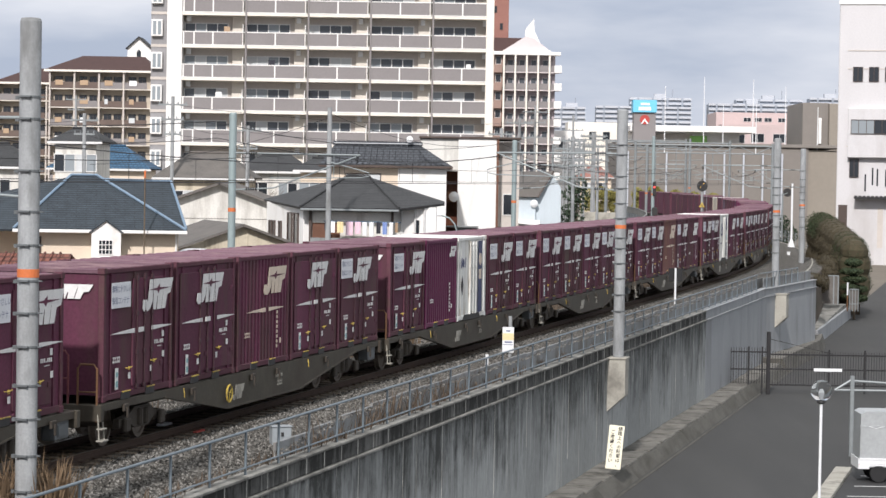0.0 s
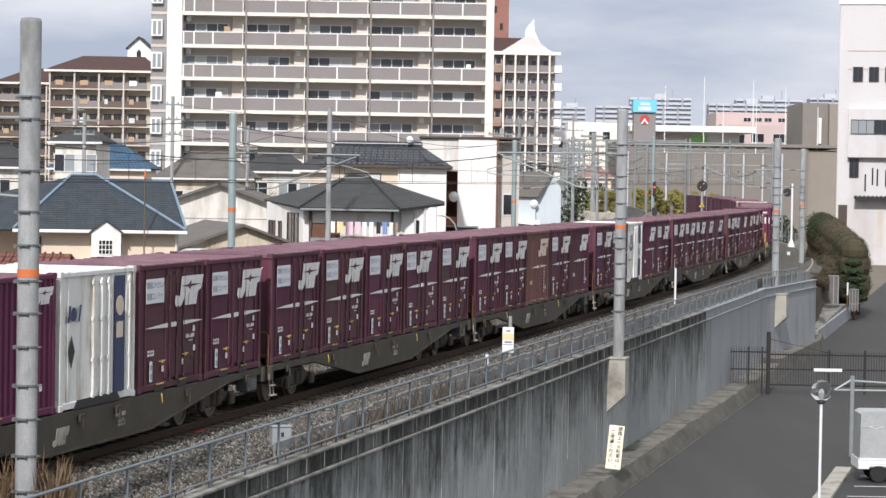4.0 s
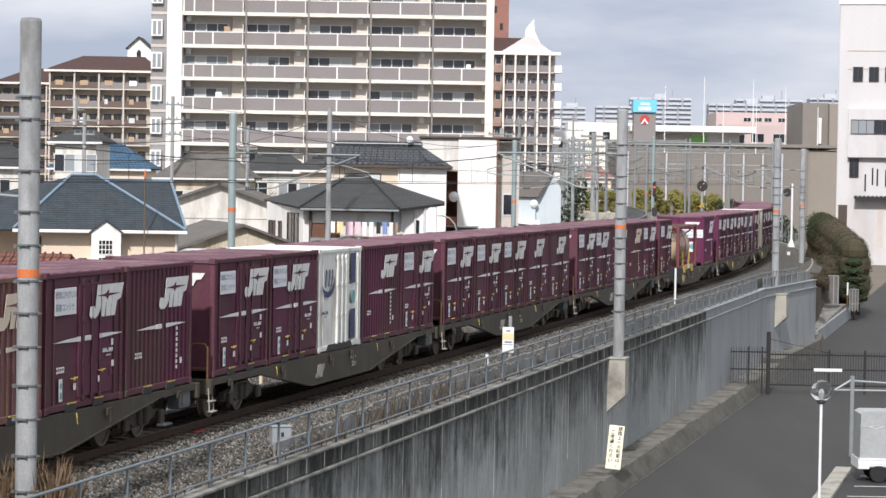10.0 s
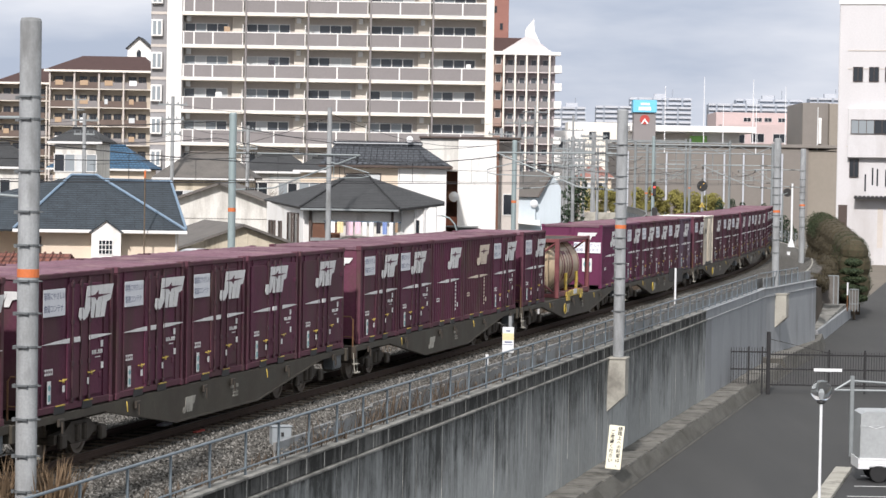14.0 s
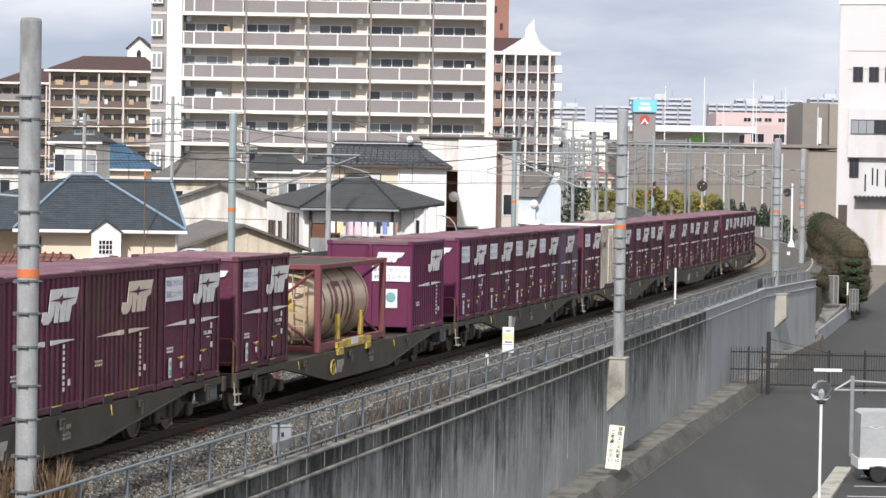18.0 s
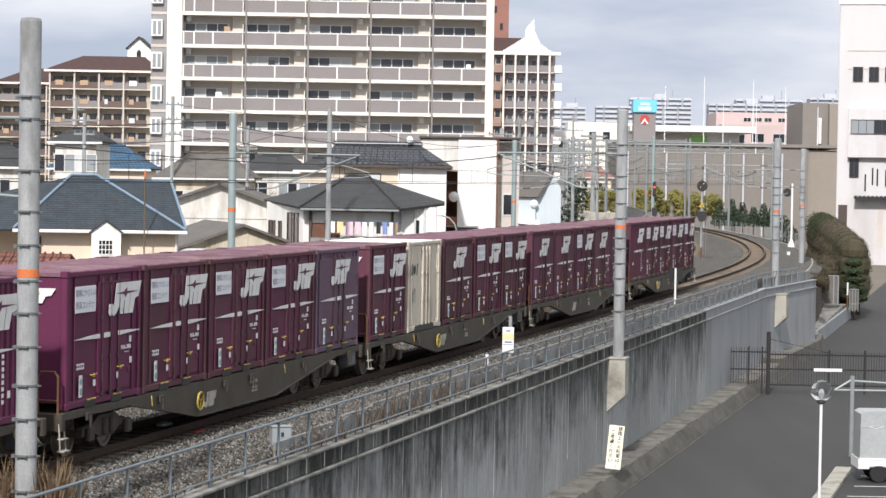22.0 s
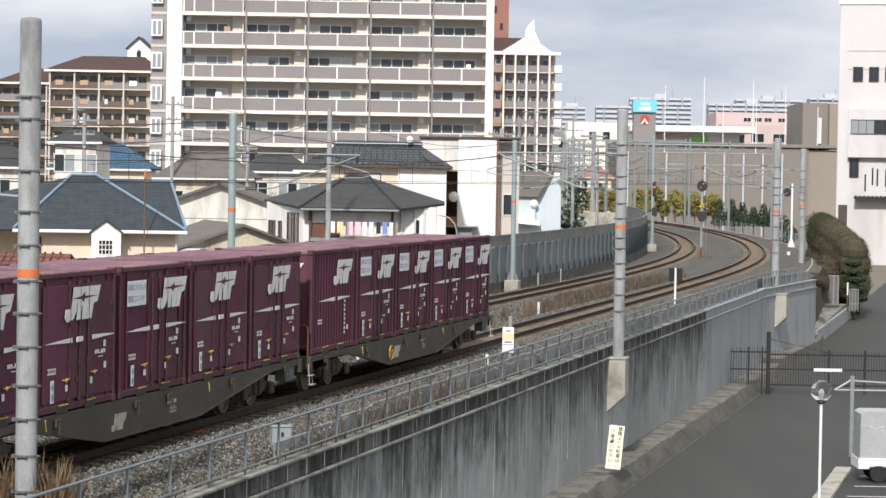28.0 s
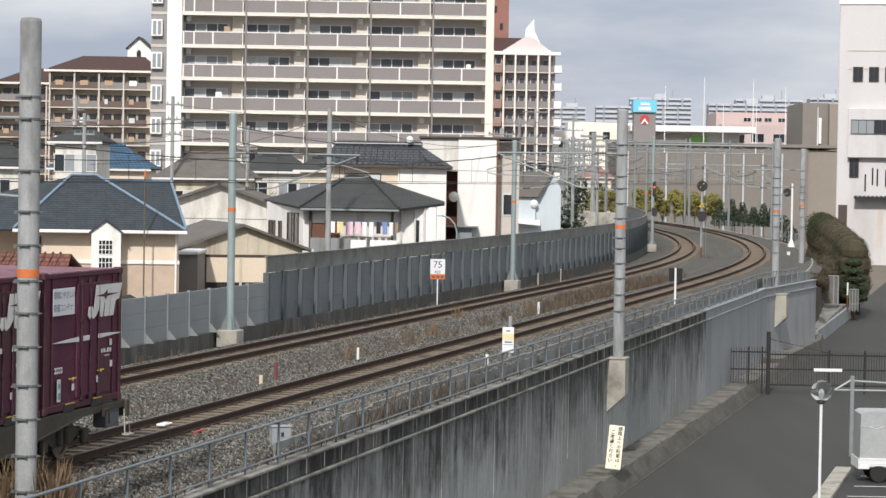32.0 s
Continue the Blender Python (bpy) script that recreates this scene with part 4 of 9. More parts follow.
def cantilever(ob, reach, z_top, r_pole, heads=1):
    """A hinged pipe bracket. In the mast's space x runs along the line and +y is the way it reaches."""
    sgn = 1 if reach > 0 else -1
    tip = Vector((0, reach, z_top))
    part("top_pipe", Shape().tube([(0, sgn * r_pole, z_top + 0.02), tip], 0.027, 8), M["pipe"], ob)
    part("diagonal_pipe", Shape().tube([tip - Vector((0, sgn * 0.05, 0.02)), (0, sgn * 1.45, z_top - 1.12), (0, sgn * r_pole, z_top - 1.2)], 0.024, 8), M["pipe"], ob)
    part("register_arm", Shape().tube([(0, sgn * 1.3, z_top - 0.80), (0, reach * 1.0, z_top - 0.74), (0, reach * 1.07, z_top - 0.68), (0, reach * 1.07, z_top - 0.58), (0, reach * 0.98, z_top - 0.47), (0, reach * 0.74, z_top - 0.22)], 0.020, 6), M["pipe"], ob, "bent steady arm")
    ins = Shape()
    insulator(ins, (0, sgn * (r_pole + 0.35), z_top + 0.02), (0, sgn * (r_pole + 0.75), z_top + 0.02))
    insulator(ins, (0, sgn * (r_pole + 0.35), z_top - 1.17), (0, sgn * (r_pole + 0.75), z_top - 1.16))
    insulator(ins, tip - Vector((0, sgn * 0.1, 0.03)), tip - Vector((0, sgn * 0.1, 0.25)))
    part("insulators", ins, M["dark"], ob, "dark ribbed insulators")
    part("hanger", Shape().tube([tip - Vector((0, sgn * 0.9, 0)), tip - Vector((0, sgn * 0.9, 0.75))], 0.012, 6), M["pipe"], ob)


Z_TOP = 7.64
bands_near = [0.32, 0.87, 1.44, 1.96, 2.56, 3.08, 3.58, 4.13, 4.65, 5.28, 6.08, 6.42]
CONC, STEEL = "grey concrete overhead-line mast with steel clamp bands", "pale grey-green tubular steel mast with an orange band"
m1 = mast("concrete_mast", CONC, along(39.8, 2.78), -0.35, Z_TOP, 0.166, M["pole_concrete"], bands_near, 3.70)
cantilever(m1, 2.9, 6.08, 0.17)
m2 = mast("concrete_mast", CONC, along(85.6, 4.25), -0.66, Z_TOP, 0.185, M["pole_concrete"], [0.9, 1.45, 2.0, 2.5, 3.0, 3.35, 4.0, 4.5, 5.0, 5.4, 6.12, 6.45], 3.72)
cantilever(m2, 4.3, 6.14, 0.18)
m3 = mast("concrete_mast", CONC, along(136.8, 4.05), -0.85, Z_TOP, 0.19, M["pole_concrete"], [1.5, 2.2, 2.9, 3.5, 4.1, 4.6, 5.0, 5.5, 6.1], 3.72)
cantilever(m3, 4.1, 6.14, 0.18)
m4 = mast("concrete_mast", CONC, pose(24.85, 170.5, 0, 0, 0, 78), -0.6, Z_TOP, 0.19, M["pole_concrete"], [2.2, 2.9, 3.5, 4.1, 4.6, 5.0, 5.5, 6.1], 3.72)
cantilever(m4, 3.4, 6.14, 0.18)
for s_, lat_, top in ((82.0, -8.2, 7.3), (126.5, -8.2, 7.2), (195.5, -8.1, 8.6)):
    mm = mast("steel_mast", STEEL, along(s_, lat_), 0.02 if s_ < 190 else 0.1, top, 0.125, M["pole_steel"], (), 4.08, base=0.36)
    cantilever(mm, -4.4 if s_ < 190 else -3.4, 5.95 if s_ < 190 else 6.4, 0.12)
for s_, lat_, top, r_ in ((235, 4.2, 8.3, 0.15), (290, 4.6, 9.6, 0.15), (258, -8.6, 8.6, 0.15), (305, -8.8, 8.8, 0.15), (330, 4.4, 8.6, 0.15), (225, -8.4, 8.3, 0.12)):
    mm = mast("far_mast", "grey overhead-line mast on the bend", along(s_, lat_), -0.5, top, r_, M["galv"], (), 3.9)
    cantilever(mm, 3.6 if lat_ > 0 else -3.2, 6.1, r_)

BRACKET = 2.7
# concrete brackets that carry two of the masts on the wall's face
for m_ in (along(85.6, WALL), END_POSE @ pose(BRACKET, 0, 0)):
    ob = thing("mast_bracket", "pale concrete corbel on the wall under a mast", "bracket", m_, group="mast corbels", kind="structure")
    part("corbel", Shape().prism([(0.0, -0.68), (-0.6, -0.68), (-0.6, -1.9), (0.0, -2.45)], -0.33, 0.33, "x"), M["concrete_light"], ob)
    part("corbel_top", Shape().box(-0.37, 0.37, -0.64, 0.0, -0.70, -0.63, c=0.015), M["concrete_light"], ob)


def hung(p, q, sag, n=12):
    p, q = Vector(p), Vector(q)
    return [p.lerp(q, i / n) - Vector((0, 0, sag * 4 * (i / n) * (1 - i / n))) for i in range(n + 1)]


SUPPORTS = {0.0: [-6, 39.8, 85.6, 136.8, 178, 235, 290, 345], FAR: [-8, 36, 82.0, 126.5, 160, 195.5, 258, 305, 350]}
for lane, sup in SUPPORTS.items():
    ln = thing("overhead_line", "thin overhead contact and messenger wires above a track", "overhead line", group="overhead lines")
    mess, hangs = [], []
    for a, b in zip(sup, sup[1:]):
        run = hung(at(a, lane, 6.0), at(b, lane, 6.0), 0.45)
        mess += run if not mess else run[1:]
        for p in run[1:-1:2]:
            hangs.append(p)
    part("messenger_wire", Shape().tube(mess, 0.011, 5), M["wire"], ln)
    part("contact_wire", Shape().tube([(p.x, p.y, 5.08) for p in mess], 0.010, 5), M["wire"], ln)
    for p in hangs:
        part("dropper", Shape().tube([p, (p.x, p.y, 5.08)], 0.006, 4, caps=False), M["wire"], ln)
for lat_, z_ in ((-8.9, 7.0), (-8.75, 6.45)):
    sup = [-8, 36, 82.0, 126.5, 160, 195.5, 258, 305] if lat_ < 0 else [39.8, 85.6, 136.8, 178, 235, 290]
    path = []
    for a, b in zip(sup, sup[1:]):
        run = hung(at(a, lat_, z_), at(b, lat_, z_), 0.55)
        path += run if not path else run[1:]
    tagged(part("feeder_cable", Shape().tube(path, 0.014, 5), M["wire"]), "black feeder cable slung between masts", "cable", group="feeder cables")


# ---------- the freight train ----------
# in every wagon's and container's space x points the way it travels, y to the side that faces the road, z up
CL, CW, CH = 3.715, 2.45, 2.5
PITCH, PERIOD, REAR = 3.89, 20.4, -9.65
DECK = 1.0


@lru_cache(maxsize=None)
def shared(kind, key):
    """Meshes that alike containers share; kind says which piece, key its material."""
    sh = Shape()
    hl, hw = CL / 2, CW / 2
    if kind in ("body", "body_ribbed"):
        ribbed = kind == "body_ribbed"
        base, proud = (hw - 0.07, hw - 0.02) if ribbed else (hw - 0.045, hw - 0.012)
        ribs = [(0.22 + i * (CL - 0.44) / 14, 0.085, 0.05) for i in range(15)] if ribbed else [(u, 0.034, 0.03) for u in (0.42, 1.62, 2.55, 3.30)]
        ends = [(y, 0.06, 0.05) for y in (0.02,)]
        line = [(-hl + 0.05, -hw + 0.04), (-hl + 0.05, base)]
        for u, w0, w1 in reversed(ribs):
            line += [(hl - u - w0, base), (hl - u - w1, proud), (hl - u + w1, proud), (hl - u + w0, base)]
        line.append((hl - 0.055, base))
        for y, w0, w1 in ends:
            line += [(hl - 0.055, y + w0), (hl - 0.02, y + w1), (hl - 0.02, y - w1), (hl - 0.055, y - w0)]
        line.append((hl - 0.055, -hw + 0.04))
        sh.prism(line, 0.13, CH - 0.10, "z")
    elif kind == "roof":
        line = [(-hl + 0.02, CH - 0.10), (-hl + 0.02, CH - 0.03)]
        for i in range(6):
            x = -hl + 0.45 + i * 0.57
            line += [(x - 0.13, CH - 0.03), (x - 0.11, CH - 0.012), (x + 0.11, CH - 0.012), (x + 0.13, CH - 0.03)]
        line += [(hl - 0.02, CH - 0.03), (hl - 0.02, CH - 0.10)]
        sh.prism(line, -hw + 0.02, hw - 0.02, "y")
    elif kind == "post":
        sh.box(-0.06, 0.06, -0.06, 0.06, 0.0, CH, c=0.012)
        sh.box(-0.085, 0.085, -0.07, 0.07, CH - 0.12, CH, c=0.012).box(-0.085, 0.085, -0.07, 0.07, 0.0, 0.12, c=0.012)
    elif kind == "sill":
        sh.box(-hl + 0.09, hl - 0.09, hw - 0.10, hw - 0.008, 0.02, 0.145, c=0.012)
    elif kind == "header":
        sh.box(-hl + 0.09, hl - 0.09, hw - 0.10, hw - 0.006, CH - 0.11, CH - 0.02, c=0.012)
    elif kind == "door":
        sh.box(-0.82, 0.82, -0.015, 0.015, 0.0, 2.06, c=0.01)
        for z in (0.35, 1.0, 1.65):
            sh.box(-0.80, -0.66, 0.015, 0.032, z - 0.05, z + 0.05, c=0.006)
    elif kind == "rod":
        sh.tube([(0, 0, 0), (0, 0, 2.2)], 0.022, 8)
        for z in (0.05, 0.7, 1.45, 2.12):
            sh.box(-0.05, 0.05, -0.03, 0.02, z - 0.04, z + 0.04, c=0.006)
    elif kind == "handle":
        sh.tube([(0.17, 0, 0.015), (0.04, 0.012, 0.0), (-0.15, 0, 0.02)], 0.012, 6).box(-0.02, 0.02, -0.01, 0.015, -0.035, 0.035)
    elif kind == "pocket":
        sh.box(-0.24, 0.16, -0.012, 0.012, 0.120, 0.143)
    elif kind == "pocket_hole":
        sh.prism([(-0.25, -0.02), (0.25, -0.02), (0.21, 0.118), (-0.21, 0.118)], -0.01, 0.004, "y")
    elif kind == "base_gap":
        sh.prism([(-1.15, -0.01), (1.15, -0.01), (0.98, 0.15), (-0.98, 0.15)], -0.01, 0.004, "y")
    elif kind == "logo":
        # a slanting white emblem of joined bars with a hooked foot
        k = 0.20
        hook = [(-0.24, 0.36), (-0.25, -0.20), (-0.35, -0.34), (-0.46, -0.40), (-0.66, -0.40), (-0.75, -0.32), (-0.75, -0.12), (-0.55, -0.12), (-0.53, -0.17), (-0.50, -0.17), (-0.49, 0.36)]
        legs = [(-0.24, 0.36), (0.30, 0.36), (0.27, -0.38), (0.05, -0.38), (0.03, -0.06), (-0.01, -0.06), (-0.02, -0.38), (-0.20, -0.38), (-0.21, 0.0), (-0.24, 0.0)]
        flag = [(0.30, 0.36), (0.80, 0.36), (0.72, 0.0), (0.54, -0.04), (0.50, -0.38), (0.30, -0.38), (0.31, -0.02)]
        for out in (hook, legs, flag):
            sh.prism([(-(u + k * z), z * 0.80) for u, z in out], 0.0, 0.007, "y")
    elif kind == "logo_star":
        star = [(-0.50, 0.11), (-0.08, 0.145), (0.07, 0.24), (0.08, 0.15), (0.70, 0.135), (0.09, 0.085), (0.04, 0.0), (-0.06, 0.08)]
        sh.prism([(-(u + 0.2 * z), z * 0.80) for u, z in star], 0.0, 0.010, "y")
    elif kind == "stripe_a":
        sh.prism([(0.66, 0.030), (-0.60, 0.0), (-0.60, 0.088), (0.0, 0.068)], 0.0, 0.006, "y")
    elif kind == "stripe_b":
        sh.prism([(0.52, -0.066), (0.52, 0.020), (0.0, 0.014), (-0.58, -0.010), (-0.58, -0.020)], 0.0, 0.006, "y")
    elif kind == "stripe_mid":
        sh.prism([(0.14, -0.045), (-0.14, -0.043), (-0.14, 0.045), (0.14, 0.045)], 0.0, 0.02, "y")
    elif kind == "sign":
        sh.box(-0.49, 0.49, 0.0, 0.008, -0.24, 0.24, c=0.003)
    elif kind == "mark":
        for i in range(4):
            sh.box(0.10 - i * 0.095, 0.165 - i * 0.095, 0, 0.004, 0.025, 0.055).box(0.10 - i * 0.095, 0.165 - i * 0.095, 0, 0.004, -0.055, -0.02).box(0.10 - i * 0.095, 0.118 - i * 0.095, 0, 0.004, -0.02, 0.025)
    elif kind == "number":
        for i in range(7):
            sh.box(0.26 - i * 0.075, 0.305 - i * 0.075, 0, 0.004, -0.035, 0.04 if i != 3 else -0.01)
        sh.box(-0.10, 0.14, 0, 0.004, -0.10, -0.085)
    elif kind == "column":
        for i in range(8):
            sh.box(-0.045, 0.045, 0, 0.004, 0.36 - i * 0.11, 0.43 - i * 0.11)
    elif kind == "label":
        sh.box(-0.075, 0.075, 0, 0.006, -0.20, 0.20, c=0.002)
    elif kind == "label_print":
        sh.lathe([(0.055, 0.006), (0.055, 0.009)], "y", 14, pose(0, 0, 0.08))
        sh.box(-0.05, 0.05, 0.006, 0.009, -0.16, -0.04)
    elif kind == "square":
        sh.box(-0.055, 0.055, 0, 0.005, -0.06, 0.06)
    elif kind == "panel_edge":
        sh.box(-0.02, 0.02, 0, 0.02, 0.2, CH - 0.15, c=0.005)
    return fixed(sh.mesh(kind, M[key]))


TURNED = Matrix.Rotation(math.pi, 4, "Z")


def lettering(parent, body, size, key, u, z, label, face=CW / 2 + 0.004):
    part("lettering", text_mesh(body, size, key), None, parent, label, m=pose(CL / 2 - u, face, z) @ TURNED)


def container(kind, paint="maroon", logo="mark_white", end="", first=False):
    """kind: sign, plain, ribbed, small, white, cream. end: what shows on the front end."""
    names = {"sign": "maroon steel container with a white slogan panel on a wagon", "plain": "maroon steel container with wide side doors on a wagon", "ribbed": "maroon ribbed steel container with slanted white emblem on a wagon",
             "small": "magenta ribbed rail container with a small emblem", "close": "maroon steel container with slogan panel beside its emblem", "white": "grimy white refrigerated rail container with a navy band", "cream": "dirty cream rail container with a ribbed door",
             "white_round": "white rail container with navy bars and a round emblem"}
    tone = {"rusty": "faded rusty-pink ribbed rail container, paint worn off", "bluish": "faded violet-grey rail container with a slanted emblem", "maroon_bright": "fresh magenta-purple rail container"}
    label = tone.get(paint, names[kind])
    ob = thing("rail_container", label, "container", group="containers of the train")
    pale = kind in ("white", "cream", "white_round")
    base = {"white": "white_paint", "white_round": "white_paint", "cream": "cream_paint"}.get(kind, paint)
    hl, hw = CL / 2, CW / 2
    part("body", shared("body_ribbed" if kind in ("ribbed", "small") else "body", base), None, ob)
    roof_key = "white_paint" if pale else "roof_maroon"
    part("roof", shared("roof", roof_key), None, ob, "chalky faded roof")
    post_key = base if pale else ("maroon_dark" if paint == "maroon" else paint)
    for sx in (-1, 1):
        for sy in (-1, 1):
            part("corner_post", shared("post", post_key), None, ob, m=pose(sx * (hl - 0.075), sy * (hw - 0.066), 0))
    part("sill", shared("sill", post_key), None, ob)
    part("header_beam", shared("header", post_key), None, ob)
    if pale:
        part("base_gap", shared("base_gap", "dark"), None, ob, "dark gap between the feet", m=pose(0.05, hw + 0.002, 0.01))
    for u in () if pale else (1.15, 2.45):
        part("fork_pocket", shared("pocket_hole", "dark"), None, ob, "dark forklift pocket", m=pose(hl - u, hw + 0.002, 0.01))
        part("pocket_rim", shared("pocket", "yellow"), None, ob, "chipped yellow pocket rim", m=pose(hl - u, hw + 0.005, 0.0))
    f = hw + 0.002
    if kind in ("sign", "plain", "close"):
        for u in ((2.35,) if kind == "sign" else (1.1, 2.75)):
            part("door", shared("door", base), None, ob, m=pose(hl - u, hw - 0.028, 0.2))
        for u in ((1.72, 2.12, 2.52) if kind == "sign" else (1.45, 1.92, 2.32)):
            part("lock_rod", shared("rod", "rod"), None, ob, "dark door lock rod", m=pose(hl - u, hw + 0.004, 0.14))
        part("handle", shared("handle", "yellow"), None, ob, "yellow door handle", m=pose(hl - 1.30, f + 0.01, 0.56))
        part("handle", shared("handle", "yellow"), None, ob, "yellow door handle", m=pose(hl - 2.62, f + 0.01, 0.62))
    lu = {"sign": 2.78, "plain": 2.0, "close": 2.08, "ribbed": 2.55, "small": 3.1}.get(kind)
    if lu:
        sc = 0.5 if kind == "small" else 1.0
        z_ = 2.12 if kind == "small" else 1.92
        em = part("emblem", shared("logo", logo), None, ob, "white slanting emblem", m=pose(hl - lu, f + 0.012, z_) @ Matrix.Diagonal((sc, 1, sc, 1)))
        part("emblem_star", shared("logo_star", paint), None, em, "dark star cut in the emblem")
    if kind in ("sign", "plain", "close", "ribbed"):
        a, b = {"sign": (0.95, 2.95), "close": (0.95, 2.95), "plain": (0.95, 2.95), "ribbed": (1.15, 2.6)}[kind]
        part("stripe", shared("stripe_a", logo), None, ob, "white tapering stripe", m=pose(hl - a, f + 0.012, 1.22))
        part("stripe", shared("stripe_b", logo), None, ob, "white tapering stripe", m=pose(hl - b - 0.05, f + 0.012, 1.29))
        part("stripe", shared("stripe_mid", logo), None, ob, "white stripe on the door post", m=pose(hl - (a + b) / 2 + (0.06 if kind != "ribbed" else 0.15), f + 0.006, 1.265))
    if kind in ("sign", "close"):
        sg = part("slogan_panel", shared("sign", "sign_white"), None, ob, "white slogan panel", m=pose(hl - (0.86 if kind == "sign" else 0.70), f, 1.97))
        part("lettering", text_mesh("環境にやさしい", 0.142, "sign_text"), None, sg, "blue-grey lettering", m=pose(0, 0.012, 0.11) @ TURNED)
        part("lettering", text_mesh("鉄道コンテナ", 0.148, "sign_text"), None, sg, "blue-grey lettering", m=pose(0.04, 0.012, -0.11) @ TURNED)
    if not pale:
        part("marking", shared("mark", logo), None, ob, "small white marking", m=pose(hl - 0.62, f + 0.006, 0.76))
        if kind in ("ribbed", "small"):
            part("marking", shared("column", logo), None, ob, "white marking in a column", m=pose(hl - 2.75, f + 0.012, 0.78))
            part("marking", shared("square", logo), None, ob, "small white label", m=pose(hl - 3.0, f + 0.012, 0.52))
        else:
            part("marking", shared("number", logo), None, ob, "white marking bars", m=pose(hl - 2.95, f + 0.006, 0.98))
            lb = part("label_plate", shared("label", "mark_white"), None, ob, "pale tall label plate", m=pose(hl - 0.66, f + 0.004, 0.40))
            part("print", shared("label_print", "green_print"), None, lb)
            for u, z in ((1.32, 0.42), (2.48, 0.48), (3.12, 1.12), (3.15, 0.72)):
                part("marking", shared("square", logo), None, ob, "small white label", m=pose(hl - u, f + 0.004, z))
    if kind == "white":
        part("navy_band", Shape().box(-0.26, 0.26, 0, 0.006, 0.16, 2.35), M["navy"], ob, "navy vertical band", m=pose(hl - 2.85, f + 0.004, 0))
        part("band_emblem", Shape().lathe([(0.19, 0.006), (0.19, 0.012)], "y", 16).box(-0.16, 0.16, 0.006, 0.011, -0.6, -0.3), M["mark_cream"], ob, "pale emblem on the band", m=pose(hl - 2.85, f + 0.004, 1.78))
        part("diamond", Shape().prism([(0.0, 0.30), (0.16, 0.0), (0.0, -0.30), (-0.16, 0.0)], 0, 0.006, "y"), M["dark"], ob, "black diamond marking", m=pose(hl - 0.5, f + 0.004, 1.05))
        part("emblem", Shape().prism([(0.30, -0.14), (0.20, 0.16), (0.13, 0.16), (0.22, -0.14)], 0, 0.006, "y").lathe([(0.13, 0.0), (0.13, 0.006)], "y", 14).prism([(-0.20, -0.14), (-0.28, 0.16), (-0.36, 0.16), (-0.28, -0.14)], 0, 0.006, "y"), M["navy"], ob, "dark slanted emblem", m=pose(hl - 0.6, f + 0.004, 1.72))
    if kind == "white_round":
        for z0, z1 in ((0.2, 0.95), (1.6, 2.35)):
            part("navy_band", Shape().box(-0.20, 0.20, 0, 0.006, z0, z1), M["navy"], ob, "navy vertical bar", m=pose(hl - 2.95, f + 0.004, 0))
        part("emblem", Shape().lathe([(0.17, 0.006), (0.17, 0.012)], "y", 16), M["green_print"], ob, "round green emblem", m=pose(hl - 2.95, f + 0.004, 1.25))
        ang = np.linspace(-2.75, 0.45, 14)
        outer, inner = [(0.53 * math.cos(a), -0.10 + 0.33 * math.sin(a)) for a in ang], [(-0.05 + 0.50 * math.cos(a), -0.02 + 0.27 * math.sin(a)) for a in ang]
        sh = Shape()
        for i in range(13):
            sh.prism([(-p[0], p[1]) for p in (outer[i], outer[i + 1], inner[i + 1], inner[i])], 0, 0.006, "y")
        for u in (-0.26, 0.02, 0.28):
            sh.prism([(-(u + a), b) for a, b in ((-0.05, -0.18), (0.03, -0.18), (0.12, 0.24), (0.02, 0.24))], 0, 0.006, "y")
        part("emblem", sh, M["navy"], ob, "navy emblem with a swoosh", m=pose(hl - 0.75, f + 0.004, 1.75))
        part("marking", shared("number", "navy"), None, ob, "dark marking bars", m=pose(hl - 0.55, f + 0.004, 0.95))
    if kind == "cream":
        part("emblem", Shape().prism([(0.32, -0.15), (0.24, -0.15), (0.18, 0.16), (0.26, 0.16)], 0, 0.006, "y").lathe([(0.13, 0.0), (0.13, 0.006)], "y", 14).prism([(-0.20, -0.15), (-0.27, -0.15), (-0.35, 0.16), (-0.27, 0.16)], 0, 0.006, "y"), M["dark"], ob, "dark emblem", m=pose(hl - 0.62, f + 0.004, 1.72))
        part("label_plate", shared("label", "concrete_light"), None, ob, "faded label", m=pose(hl - 0.65, f + 0.004, 1.0))
    if pale:
        for u in (1.55, 1.95, 2.30, 3.35):
            part("lock_rod", shared("rod", "cream_paint" if kind == "cream" else "white_paint"), None, ob, "pale rusty lock rod", m=pose(hl - u, hw + 0.004, 0.14))
    if first:
        e = hl - 0.018
        q = Matrix.Rotation(-math.pi / 2, 4, "Z")
        part("end_emblem", shared("logo", "mark_white"), None, ob, "white emblem on the end wall", m=Matrix.Translation((e, 0.50, 2.06)) @ q @ Matrix.Diagonal((0.58, 1, 0.46, 1)))
        if end == "panel":
            sg = part("slogan_panel", shared("sign", "sign_white"), None, ob, "white slogan panel on the end wall", m=Matrix.Translation((e, 0.62, 1.60)) @ q @ Matrix.Diagonal((1.10, 1, 0.88, 1)))
            part("lettering", text_mesh("環境にやさしい", 0.142, "sign_text"), None, sg, "blue-grey lettering", m=pose(0, 0.012, 0.11) @ TURNED)
            part("lettering", text_mesh("鉄道コンテナ", 0.148, "sign_text"), None, sg, "blue-grey lettering", m=pose(0, 0.012, -0.11) @ TURNED)
            pl = part("emblem_plate", Shape().box(-0.19, 0.19, 0, 0.006, -0.26, 0.26), M["mark_white"], ob, "white plate with a round emblem", m=Matrix.Translation((e, 0.62, 0.92)) @ q)
